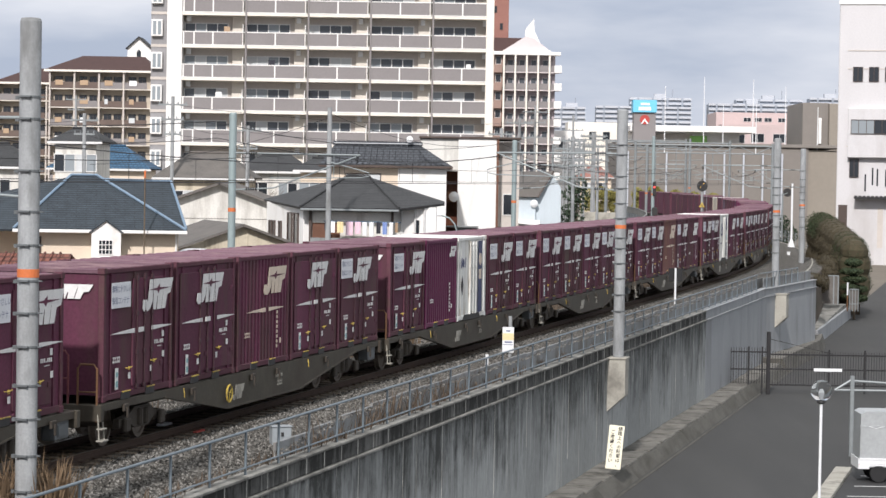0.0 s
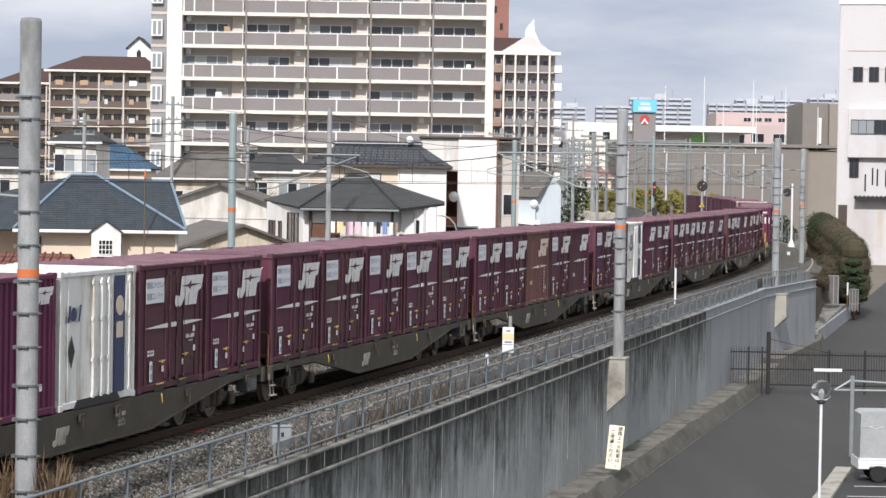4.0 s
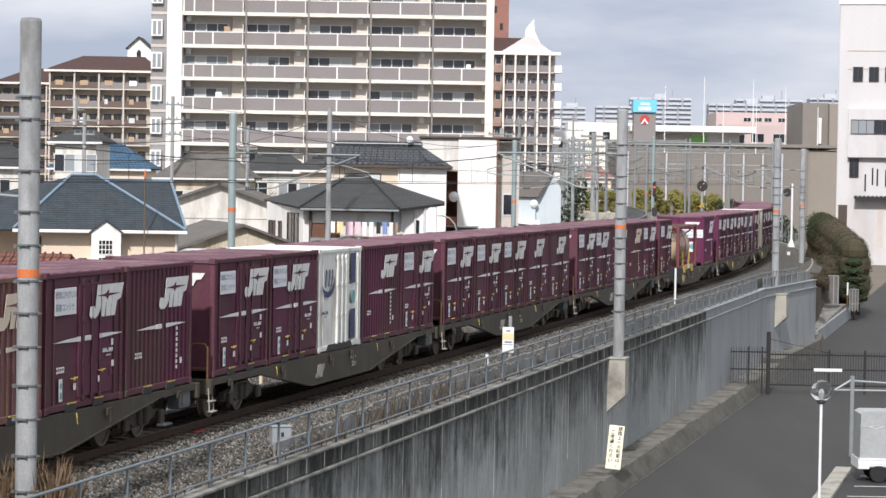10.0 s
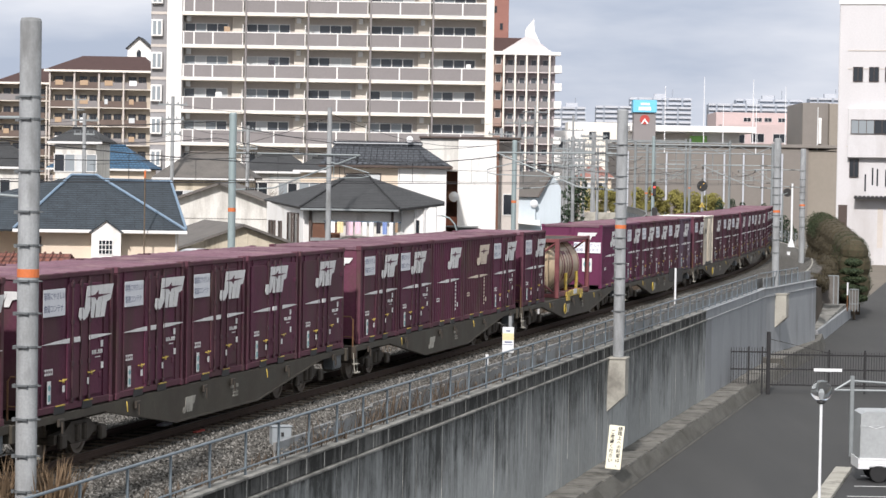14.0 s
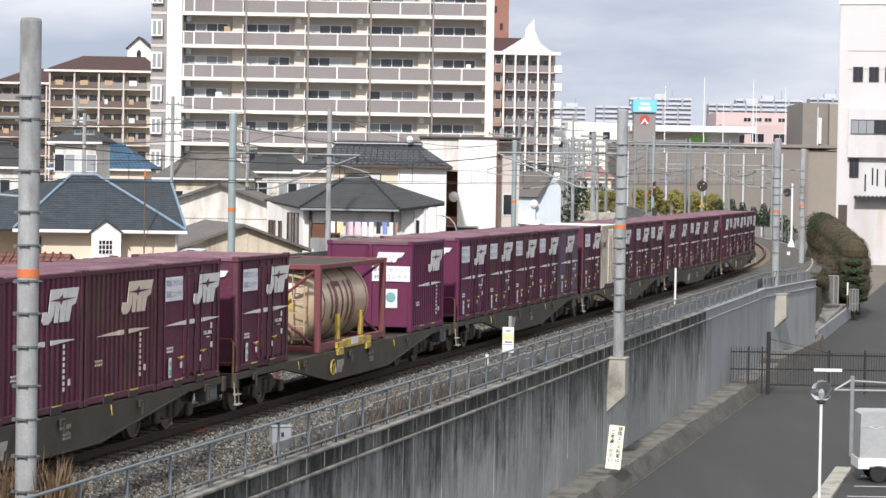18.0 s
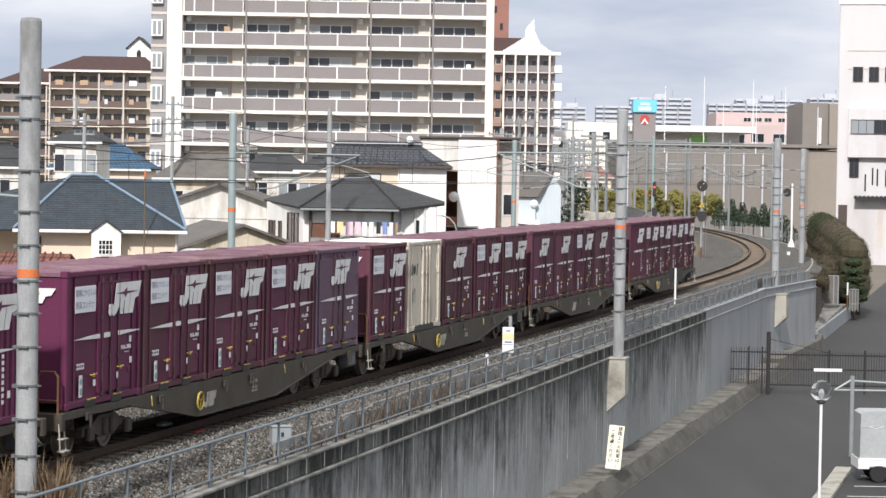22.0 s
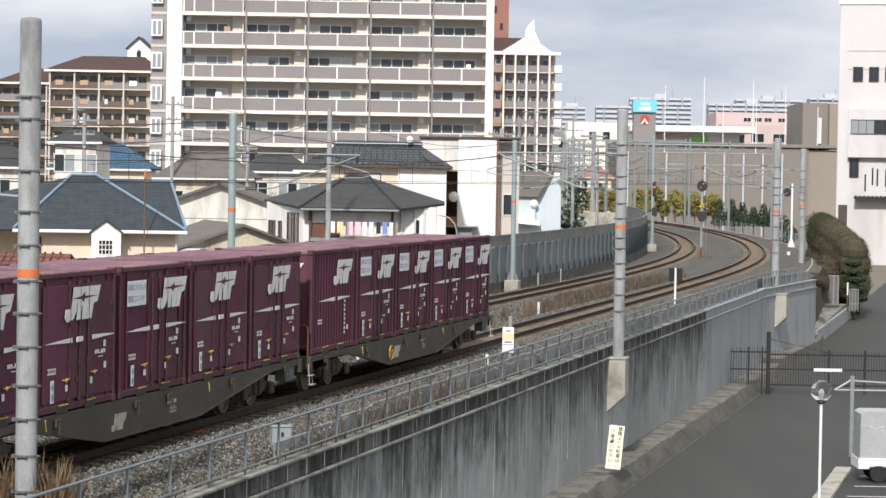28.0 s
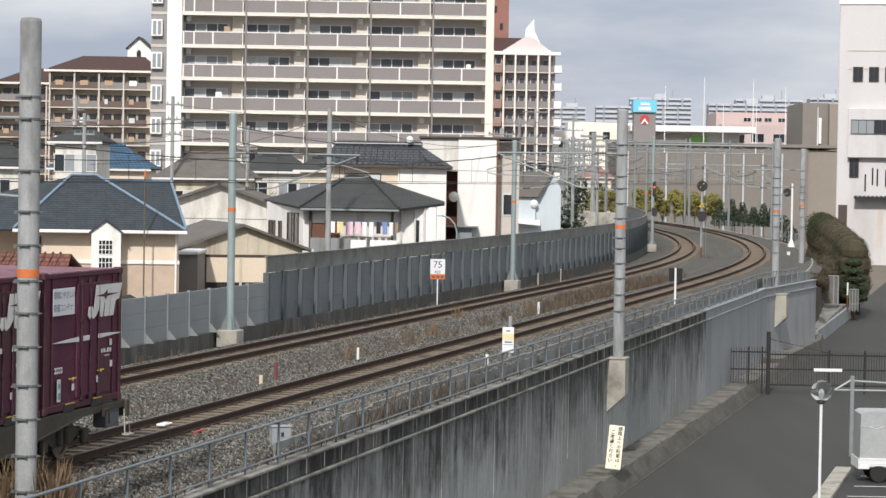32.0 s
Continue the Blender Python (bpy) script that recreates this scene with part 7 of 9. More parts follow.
part("wall", Shape().box(-11.3, -10.5, 105.3, 108.5, GZ, 1.78), M["apt_grey"], carp, "dark side wall")

G = Matrix.Translation((-8.0, 98.0, 0)) @ Matrix.Rotation(radians(16), 4, "Z")
g = thing("garage", "beige sheet-clad garage with a brown roller door", "garage", group="houses by the line")
part("wall", Shape().prism([(-2.45, GZ), (2.45, GZ), (2.45, 2.35), (0, 3.15), (-2.45, 2.35)], 0.0, 8.0, "y", G), M["siding_beige"], g)
for a, b in ((-2.75, 0.0), (2.75, 0.0)):
    roof_plane(g, [G @ Vector(p) for p in ((a, -0.35, 2.32), (0, -0.35, 3.28), (0, 8.3, 3.28), (a, 8.3, 2.32))], M["roof_sheet"], 0.10, "weathered grey roof slope")
part("door", Shape().box(-1.45, 1.35, -0.06, 0.02, 0.95, 1.95, G), M["stucco_cream"], g, "pale tan roller door, half raised")
part("door_gap", Shape().box(-1.45, 1.35, -0.03, 0.03, GZ, 0.95, G), M["dark"], g, "dark opening under the door")
part("door_frame", Shape().box(-1.55, -1.45, -0.08, 0.02, GZ, 2.05, G).box(1.35, 1.45, -0.08, 0.02, GZ, 2.05, G).box(-1.55, 1.45, -0.08, 0.02, 1.95, 2.05, G), M["frame_brown"], g)
part("door_post", Shape().box(-0.12, -0.02, -0.09, 0.0, GZ, 1.95, G), M["siding_beige"], g)
for i in range(12):
    x = -2.3 + i * 0.42
    part("batten", Shape().box(x - 0.015, x + 0.015, -0.02, 0.0, 2.05 if abs(x) < 1.5 else GZ, 3.1 - abs(x) * 0.33, G), M["siding_beige"], g)
part("gutter", Shape().tube([G @ Vector((2.8, -0.3, 2.25)), G @ Vector((2.8, 8.2, 2.25))], 0.06, 8), M["frame_alu"], g)

g.matrix_basis = nearer(1.12)

w2 = thing("warehouse", "long pale mortar-walled warehouse with a low gable", "warehouse", group="houses by the line")
part("wall", Shape().prism([(-12.1, GZ), (-6.9, GZ), (-6.9, 3.6), (-10.2, 4.75), (-12.1, 4.1)], 112, 119, "y"), M["stucco_grey"], w2)
roof_plane(w2, [(-6.4, 111.6, 3.5), (-10.2, 111.6, 4.88), (-10.2, 119.3, 4.88), (-6.4, 119.3, 3.5)], M["roof_sheet"], 0.12)
roof_plane(w2, [(-12.5, 111.6, 4.05), (-10.2, 111.6, 4.88), (-10.2, 119.3, 4.88), (-12.5, 119.3, 4.05)], M["roof_sheet"], 0.12)
for z in (2.3, 3.2):
    part("joint", Shape().box(-12.1, -6.9, 111.985, 112.0, z, z + 0.02), M["roof_sheet"], w2)

w2.matrix_basis = nearer(1.12)

h2 = thing("house", "grey-white house with a charcoal hipped slate roof", "house", group="houses by the line")
part("wall", Shape().box(-6.35, -2.45, 116.6, 125, GZ, 3.72), M["stucco_grey"], h2)
part("side_wing", Shape().box(-2.44, -0.35, 117.0, 125, GZ, 3.82), M["stucco_white"], h2, "pale side wing")
LW = Matrix.Translation((-6.36, 116.6, 0)) @ Matrix.Rotation(radians(108), 4, "Z")
part("left_wall", Shape().box(0, 7.2, 0.0, 0.3, GZ, 3.9, LW), M["stucco_white"], h2, "white side wall")
SW = LW @ Matrix.Rotation(math.pi, 4, "Z") @ Matrix.Translation((0, -0.3, 0))
for a in (1.2, 2.4):
    window(h2, -a, 0.0, 1.35, 0.85, 2.1, 1, 1, "frame_brown", "pane", m=SW, depth=0.08)
for a in (4.3, 5.6, 6.3):
    window(h2, -a, 0.0, 2.0, 0.5, 1.0, 1, 1, "frame_brown", "pane", m=SW, depth=0.08)
r1, r2 = (-4.7, 121.0, 5.25), (-3.7, 121.1, 5.22)
A_, B_, C_, D_, E_ = (-9.1, 124.2, 4.0), (-6.75, 115.7, 3.75), (-2.1, 115.7, 3.75), (0.05, 117.6, 4.02), (0.05, 126, 4.02)
roof_plane(h2, [A_, B_, r1], M["slate_grey"], 0.12)
roof_plane(h2, [B_, C_, r2, r1], M["slate_grey"], 0.12)
roof_plane(h2, [C_, D_, r2], M["slate_grey"], 0.12)
roof_plane(h2, [D_, E_, r2], M["slate_grey"], 0.12)
for a, b in ((B_, r1), (C_, r2), (r1, r2)):
    ridge(h2, Vector(a) + Vector((0, 0, 0.04)), Vector(b) + Vector((0, 0, 0.04)), M["slate_grey"], 0.06)
part("eaves_board", Shape().box(-6.75, -2.1, 115.62, 115.74, 3.60, 3.70, c=0.02), M["galv"], h2, "grey gutter")
part("veranda", Shape().box(-6.2, -4.9, 116.5, 116.62, 1.2, 3.3), M["wood"], h2, "brown shuttered veranda front")
part("veranda_shade", Shape().box(-6.2, -2.5, 116.42, 116.5, 3.02, 3.55), M["stucco_grey"], h2)
for x in (-6.3, -2.42):
    part("post", Shape().box(x - 0.06, x + 0.06, 116.3, 116.5, GZ, 3.6), M["frame_brown"], h2)
for x in (-2.0, -1.35, -0.9):
    part("downpipe", Shape().tube([(x, 116.94, 3.8), (x, 116.94, GZ)], 0.05, 8), M["frame_alu"], h2)
part("slit_window", Shape().box(-1.3, -1.15, 116.94, 117.02, 2.0, 3.2), M["pane"], h2)
part("garden_wall", Shape().box(-6.2, -4.05, 114.6, 114.75, GZ, 2.35), M["board"], h2, "grey board fence")
pole_y = 115.6
part("laundry_pole", Shape().tube([(-5.65, pole_y, 3.12), (-2.0, pole_y, 3.10)], 0.02, 6), M["tile_blue"], h2, "turquoise drying pole")
clothes = [(-5.5, 0.18, 0.40, "cloth_dark", "dark garment on the drying pole"), (-5.22, 0.24, 0.50, "cloth_white", "white shirt on the drying pole"), (-4.85, 0.30, 0.50, "cloth_yellow", "pale yellow towel on the drying pole"), (-4.42, 0.34, 0.62, "cloth_pink", "pale pink towel on the drying pole"), (-4.02, 0.28, 0.55, "cloth_pink", "pale pink towel on the drying pole"),
           (-3.7, 0.22, 0.62, "cloth_white", "white garment on the drying pole"), (-3.38, 0.22, 0.66, "cloth_white", "white garment on the drying pole"), (-3.05, 0.20, 0.52, "cloth_dark", "dark garment on the drying pole"), (-2.75, 0.22, 0.55, "cloth_blue", "blue garment on the drying pole"), (-2.45, 0.18, 0.60, "cloth_white", "white shirt on the drying pole"), (-2.2, 0.14, 0.45, "cloth_tan", "tan garment on the drying pole"),
           (-5.0, 0.0, 0.0, None, "")]
for x, w, hgt, key, lab in clothes:
    if key:
        sh = Shape()
        n = 5
        pts = [(x - w / 2 + w * i / n, pole_y - 0.04 + 0.03 * math.sin(i * 2.1 + x)) for i in range(n + 1)]
        back = [(a, b + 0.05) for a, b in reversed(pts)]
        sh.prism(pts + back, 3.08 - hgt, 3.10, "z")
        tagged(part("laundry", sh, M[key]), lab, "laundry", group="laundry")
for i, x in enumerate((-3.95, -3.05, -2.5)):
    sh = Shape()
    pts = [(x - 0.36 + 0.12 * k, 114.5 + 0.03 * math.sin(k * 2 + i)) for k in range(7)]
    sh.prism(pts + [(a, b + 0.05) for a, b in reversed(pts)], 1.45, 2.28, "z")
    tagged(part("bedding", sh, M["cloth_white"]), "white bedding hung over the fence to dry", "laundry", group="laundry")

h3 = thing("house", "white house with a dark glazed tile roof", "house", group="houses by the line")
part("wall", Shape().box(-6.1, 0.1, 130.6, 138, GZ, 5.84), M["stucco_cream"], h3)
part("white_wall", Shape().box(-2.45, 0.12, 130.48, 130.59, GZ, 5.84), M["stucco_white"], h3, "white rendered part of the front")
roof_plane(h3, [(-6.6, 130.2, 5.85), (0.4, 130.2, 5.85), (-1.3, 134.2, 6.95), (-6.0, 134.2, 6.95)], M["tile_black"], 0.14, "dark glazed tile slope")
roof_plane(h3, [(-6.6, 138.5, 5.85), (0.4, 138.5, 5.85), (-1.3, 134.2, 6.95), (-6.0, 134.2, 6.95)], M["tile_black"], 0.14)
roof_plane(h3, [(0.4, 130.2, 5.85), (0.4, 138.5, 5.85), (-1.3, 134.2, 6.95)], M["tile_black"], 0.14)
for i in range(20):
    x = -6.3 + i * 0.33
    part("tile_roll", Shape().tube([(x, 130.15, 5.9), (min(x, -1.5) if x < -1.4 else x - (x + 1.4) * 0.8, 134.1 if x < -1.4 else 134.1 - (x + 1.4) * 2.0, 6.97 if x < -1.4 else 6.97 - (x + 1.4) * 0.55)], 0.035, 5), M["tile_black"], h3)
part("ridge", Shape().box(-6.1, -1.2, 134.0, 134.35, 6.92, 7.15, c=0.04), M["tile_black"], h3, "dark ridge tiles")
part("gutter", Shape().box(-6.65, 0.45, 130.05, 130.18, 5.70, 5.84, c=0.02), M["frame_brown"], h3, "brown gutter")
part("ridge_mortar", Shape().box(-6.05, -1.25, 133.985, 134.0, 7.02, 7.06), M["curtain"], h3, "pale mortar line along the ridge")
window(h3, -4.3, 130.6, 4.4, 1.9, 1.0, 2, 1, "frame_brown", "curtain")
part("dish", Shape().lathe([(0.02, 0.0), (0.11, 0.02), (0.18, 0.07)], "y", 16, pose(-1.9, 133.5, 7.28)), M["white_metal"], h3, "white satellite dish")
h4 = thing("flat_roofed_house", "tall white flat-roofed house with red trim", "house", group="houses by the line")
part("wall", Shape().box(0.75, 2.85, 134.9, 142, GZ, 7.38), M["stucco_white"], h4)
part("grey_wall", Shape().box(-1.3, 0.74, 135.0, 142, 5.6, 7.36), M["stucco_grey"], h4, "grey mortar part")
part("grey_wall", Shape().box(-1.3, 0.04, 135.0, 142, GZ, 5.6), M["stucco_grey"], h4, "grey mortar part")
# Stairwell back and side wall are coloured darker to hold their shade
part("shade_wall", Shape().box(0.05, 0.74, 136.2, 142, GZ, 5.6), M["wood"], h4, "stairwell back, dark brown for the shade inside")
part("side_wall", Shape().box(2.86, 4.15, 136.0, 142, GZ, 7.25), M["apt_shade"], h4, "side wall, shade put in its taupe colour")
part("coping", Shape().box(-1.4, 4.2, 134.8, 142, 7.38, 7.5, c=0.02), M["frame_brown"], h4)
part("red_pipe", Shape().box(2.86, 2.98, 134.85, 135.0, GZ, 7.38), M["wood"], h4, "red-brown corner trim")
window(h4, 3.55, 136.0, 3.2, 0.6, 1.2, 1, 1, "frame_alu", "pane")
for z in (2.5, 3.9):
    bal = part("balcony", Shape().box(-0.05, 0.76, 135.0, 136.0, z, z + 0.1), M["wood"], h4, "cluttered little balcony")
    part("balcony_rail", Shape().box(-0.05, 0.76, 135.0, 135.05, z + 0.1, z + 0.6), M["cloth_orange"] if z < 3 else M["wood"], bal, "orange sheet on the rail" if z < 3 else "")
part("awning", Shape().box(0.0, 1.9, 133.9, 134.9, 2.55, 2.62), M["galv"], h4, "grey sheet awning")
part("greenhouse", Shape().box(0.75, 1.55, 134.3, 134.9, GZ, 2.5), M["pane_mid"], h4, "glazed porch")
part("dish", Shape().lathe([(0.02, 0.0), (0.15, 0.04), (0.28, 0.12)], "y", 16, pose(0.55, 134.7, 4.2)), M["white_metal"], h4, "white satellite dish")
h5 = thing("house", "pale blue-grey house with a brown sheet roof", "house", group="houses by the line")
part("wall", Shape().prism([(4.7, GZ), (6.1, GZ), (6.1, 4.0), (4.7, 4.0)], 163.5, 172, "y"), M["siding_blue"], h5)
part("gable_wall", Shape().prism([(6.11, GZ), (7.8, GZ), (7.8, 4.65), (7.2, 5.6), (6.11, 4.1)], 163.8, 172, "y"), M["siding_blue"], h5, "shaded gable wall")
roof_plane(h5, [(4.5, 163.2, 4.05), (6.2, 163.2, 4.05), (7.25, 164, 5.75), (5.2, 172, 5.75)], M["roof_sheet"], 0.1, "brown sheet roof slope")
roof_plane(h5, [(6.2, 163.2, 4.05), (7.25, 163.6, 5.8), (7.35, 172, 5.8), (6.3, 172, 4.05)], M["frame_brown"], 0.1)
roof_plane(h5, [(4.6, 162.6, 2.35), (6.4, 162.6, 2.2), (6.4, 163.6, 2.5), (4.6, 163.6, 2.6)], M["stucco_white"], 0.06, "white lean-to awning")
part("dish", Shape().lathe([(0.02, 0.0), (0.15, 0.04), (0.26, 0.12)], "y", 16, pose(6.0, 163.2, 3.6)), M["white_metal"], h5, "white satellite dish")

# roofs further into the town
for X0, X1, Y, zw, zr, wall_key, roof_key, lab in ((-31, -25.5, 150, 5.5, 6.9, "stucco_grey", "slate_grey", "grey house with a dark hipped roof"), (-24.2, -20.9, 150, 7.1, 7.9, "stucco_grey", "slate_grey", "tall grey house with a small dark roof"), (-27.5, -20.3, 170, 5.5, 7.05, "stucco_cream", "tile_blue", "house with a blue glazed tile roof"),
                                               (-17.8, -11.6, 150, 5.0, 6.5, "siding_beige", "roof_sheet", "beige house with a weathered grey roof"), (-14.0, -9.0, 165, 5.5, 6.6, "stucco_grey", "slate_grey", "grey house with a dark roof"), (-31.5, -27.5, 130, 5.0, 6.4, "stucco_white", "tile_black", "white house with a dark tile roof"),
                                               (19.5, 25.0, 362, 5.6, 7.0, "stucco_cream", "brick_red", "cream house with a red roof"), (-9.2, -6.0, 150, 5.6, 6.3, "stucco_cream", "slate_grey", "cream house with a dark roof")):
    hx = thing("house", lab + " in the town behind", "house", group="town houses")
    D = 7
    part("wall", Shape().box(X0 + 0.4, X1 - 0.4, Y + 0.4, Y + D - 0.4, GZ, zw), M[wall_key], hx)
    xm0, xm1 = X0 + (X1 - X0) * 0.3, X1 - (X1 - X0) * 0.3
    for pts in ([(X0, Y, zw), (X1, Y, zw), (xm1, Y + D / 2, zr), (xm0, Y + D / 2, zr)], [(X0, Y + D, zw), (X1, Y + D, zw), (xm1, Y + D / 2, zr), (xm0, Y + D / 2, zr)], [(X0, Y, zw), (X0, Y + D, zw), (xm0, Y + D / 2, zr)], [(X1, Y, zw), (X1, Y + D, zw), (xm1, Y + D / 2, zr)]):
        roof_plane(hx, pts, M[roof_key], 0.12)
    part("ridge", Shape().tube([(xm0, Y + D / 2, zr + 0.05), (xm1, Y + D / 2, zr + 0.05)], 0.09, 6), M[roof_key], hx)
    for q in (0.3, 0.7):
        window(hx, X0 + (X1 - X0) * q, Y + 0.4, zw - 1.9, 1.3, 1.1, 2, 1, "frame_alu", "pane", curtain=brng)
    part("eaves_board", Shape().box(X0 - 0.03, X1 + 0.03, Y - 0.08, Y, zw - 0.18, zw - 0.04), M["frame_alu"], hx)

# hills on the horizon
hills = Shape()
hv = []
for i in range(121):
    x = -1500 + i * 25
    hgt = 60 + 46 * noise.noise(Vector((x * 0.0022, 0.3, 0))) + 18 * noise.noise(Vector((x * 0.009, 2.3, 0)))
    hgt += 55 * math.exp(-((x + 770) / 190) ** 2) + 12 * math.exp(-((x - 420) / 160) ** 2)
    hv += [(x, 4300, -10), (x, 4300, hgt), (x, 4700, -10)]
hills.add(hv, [(3 * i, 3 * i + 3, 3 * i + 4, 3 * i + 1) for i in range(120)] + [(3 * i + 1, 3 * i + 4, 3 * i + 5, 3 * i + 2) for i in range(120)])
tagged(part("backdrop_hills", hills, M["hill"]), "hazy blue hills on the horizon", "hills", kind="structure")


# ---------- plants ----------
def leaf_mass(blobs, n, size, seed, squash=1.0):
    """Leaf quads over and just under the skin of soft blobs (x, y, z, rx, ry, rz)."""
    r = np.random.RandomState(seed)
    sh = Shape()
    area = np.array([(b[3] * b[4] + b[3] * b[5] + b[4] * b[5]) for b in blobs])
    pick = r.choice(len(blobs), n, p=area / area.sum())
    for i in pick:
        x, y, z, rx, ry, rz = blobs[i]
        d = r.normal(size=3)
        d /= np.linalg.norm(d)
        k = 1 - 0.28 * r.rand() ** 2 + 0.12 * noise.noise(Vector((d[0] * 2.5 + x, d[1] * 2.5 + y, d[2] * 2.5 + z)))
        p = np.array([x + d[0] * rx * k, y + d[1] * ry * k, z + d[2] * rz * k])
        a, c = r.normal(size=3), r.normal(size=3)
        a /= np.linalg.norm(a)
        c -= a * (a @ c)
        c /= np.linalg.norm(c)
        s = size * r.uniform(0.6, 1.3)
        o = len(sh.v)
        sh.v += [tuple(p - a * s), tuple(p + c * s * 0.55), tuple(p + a * s), tuple(p - c * s * 0.55)]
        sh.f.append((o, o + 1, o + 2, o + 3))
    return sh


def core(blobs, k=0.80):
    sh = Shape()
    for x, y, z, rx, ry, rz in blobs:
        prof = [(math.sin(a) + 0.001, -math.cos(a)) for a in np.linspace(0.05, math.pi - 0.05, 8)]
        sh.lathe(prof, "z", 12, Matrix.Translation((x, y, z)) @ Matrix.Diagonal((rx * k, ry * k, rz * k, 1)))
    return sh


def tree(name, label, x, y, z0, trunk_h, blobs, n, size, key, seed, group=""):
    ob = thing(name, label, "tree", group=group)
    tr = Shape().tube([(x, y, z0), (x + 0.05, y, z0 + trunk_h * 0.5), (x, y, z0 + trunk_h)], 0.11, 8, 0.06)
    part("trunk", tr, M["bark"], ob)
    br = Shape()
    for bx, by, bz, *_ in blobs:
        br.tube([(x, y, z0 + trunk_h * 0.7), (bx, by, bz)], 0.05, 5, 0.015)
    part("limb_work", br, M["bark"], ob)
    part("crown", leaf_mass(blobs, n, size, seed).mesh("crown", M[key]), None, ob)
    return ob


prng = random.Random(3)
# yellow-green street trees in front of the hall
for x in (20.6, 22.3, 24.0, 27.6, 29.4, 30.9, 32.4, 33.9, 35.3, 36.8, 38.2):
    i = int(x)
    y = 346 + prng.uniform(-2, 2)
    t = prng.uniform(3.4, 4.7)
    blobs = [(x + prng.uniform(-0.8, 0.8), y + prng.uniform(-0.6, 0.6), -0.6 + t * prng.uniform(0.35, 1.0), prng.uniform(0.6, 1.0), 0.8, prng.uniform(0.5, 0.85)) for _ in range(9)]
    tree("street_tree", "small yellow-green street tree in front of the hall", x, y, -4.0, 3.4 + t * 0.4, blobs, 1500, 0.17, "leaf_yellow", 20 + i, "yellowish street trees")
# clipped dark conifers
for i, (x, y, hgt) in enumerate(((36.0, 321, 3.0), (37.5, 320, 3.1), (39.0, 321, 2.7), (40.3, 320, 2.2), (41.5, 319, 2.6), (42.7, 319, 2.4), (38.3, 324, 2.0))):
    blobs = [(x, y, -0.4 + hgt * k, 1.25 - 0.9 * k, 1.25 - 0.9 * k, hgt * 0.16) for k in (0.1, 0.28, 0.46, 0.64, 0.82, 0.96)]
    tree("conifer", "clipped dark green conifer beside the bend", x, y, -3.6, 3.4 + hgt * 0.5, blobs, 1500, 0.12, "leaf_dark", 50 + i, "clipped conifers")
# garden shrubs behind the barrier
for i, (x, y, z, s) in enumerate(((9.0, 172, 2.6, 1.2), (9.6, 178, 4.4, 1.3), (8.8, 168, 1.4, 1.1))):
    tree("garden_tree", "dark green garden tree behind the barrier", x, y, GZ, z - GZ, [(x + a, y, z + b, s * 0.6, s * 0.6, s * 0.45) for a, b in ((0, 0.5), (-0.3, -0.2), (0.3, -0.3), (0.1, -0.9))], 500, 0.14, "leaf_dark", 70 + i, "garden trees")
bare = thing("bare_tree", "leafless grey-brown tree behind the houses", "tree")
bs = Shape()
part("trunk", Shape().tube([(-10.6, 140, GZ), (-10.6, 140, 3.6)], 0.16, 8, 0.09), M["bark"], bare)
for i in range(70):
    a, l = prng.uniform(0, 6.28), prng.uniform(0.8, 2.0)
    z0 = prng.uniform(2.6, 3.7)
    bs.tube([(-10.6, 140, z0), (-10.6 + math.cos(a) * l * 0.6, 140 + math.sin(a) * l * 0.4, z0 + l * 0.35), (-10.6 + math.cos(a) * l, 140 + math.sin(a) * l * 0.6, z0 + l * prng.uniform(0.4, 0.9))], 0.02, 4, 0.006)
part("twigs", bs, M["bark"], bare)

# the big clipped hedge beside the road
hedge = thing("hedge", "large rounded hedge, brownish above and green at the end", "hedge")
hb = []
for i in range(12):
    f = i / 11
    top, x, y = 1.45 + 1.65 * f ** 0.75, 28.97 - 0.62 * f, 173.3 + 10.7 * f
    for drop, rx, rz in ((1.05, 1.12, 1.05), (1.9, 1.32, 1.3), (3.3, 1.34, 1.5)):
        hb.append((x, y, top - drop, rx + 0.05 * math.sin(i * 1.7), 1.35, rz))
slope = [(27.0, 173, -0.9, 0.75, 3.0, 1.3), (27.2, 171.5, -1.9, 0.6, 1.6, 1.3), (25.3, 166, -1.3, 0.4, 5.0, 0.85), (24.1, 160, -0.9, 0.35, 4.0, 0.45), (23.2, 153, -0.75, 0.4, 4.0, 0.4), (26.4, 170, -1.0, 0.7, 3.0, 0.8)]
part("slope_growth", core(slope, 0.85), M["leaf_brown"], hedge, "brown growth on the slope")
part("slope_leaves", leaf_mass(slope, 15000, 0.05, 15).mesh("slope_leaves", M["leaf_brown"]), None, hedge, "brown winter leaves")
part("inner_growth", core(hb, 0.93), M["leaf_brown"], hedge, "dark brown inner growth")
part("leaves", leaf_mass(hb[7:], 36000, 0.045, 5).mesh("leaves", M["leaf_brown"]), None, hedge, "brownish winter leaves")
green = hb[:7] + hb[27::3] + hb[30::3] + [(x - 0.3, y, z + 0.04, a, c, d) for x, y, z, a, c, d in hb[24::3]]
part("green_leaves", leaf_mass(green, 34000, 0.045, 6).mesh("green_leaves", M["leaf_hedge"]), None, hedge, "dull green leaves")
topi = thing("topiary_pine", "tiered cloud-pruned dark green tree", "tree")
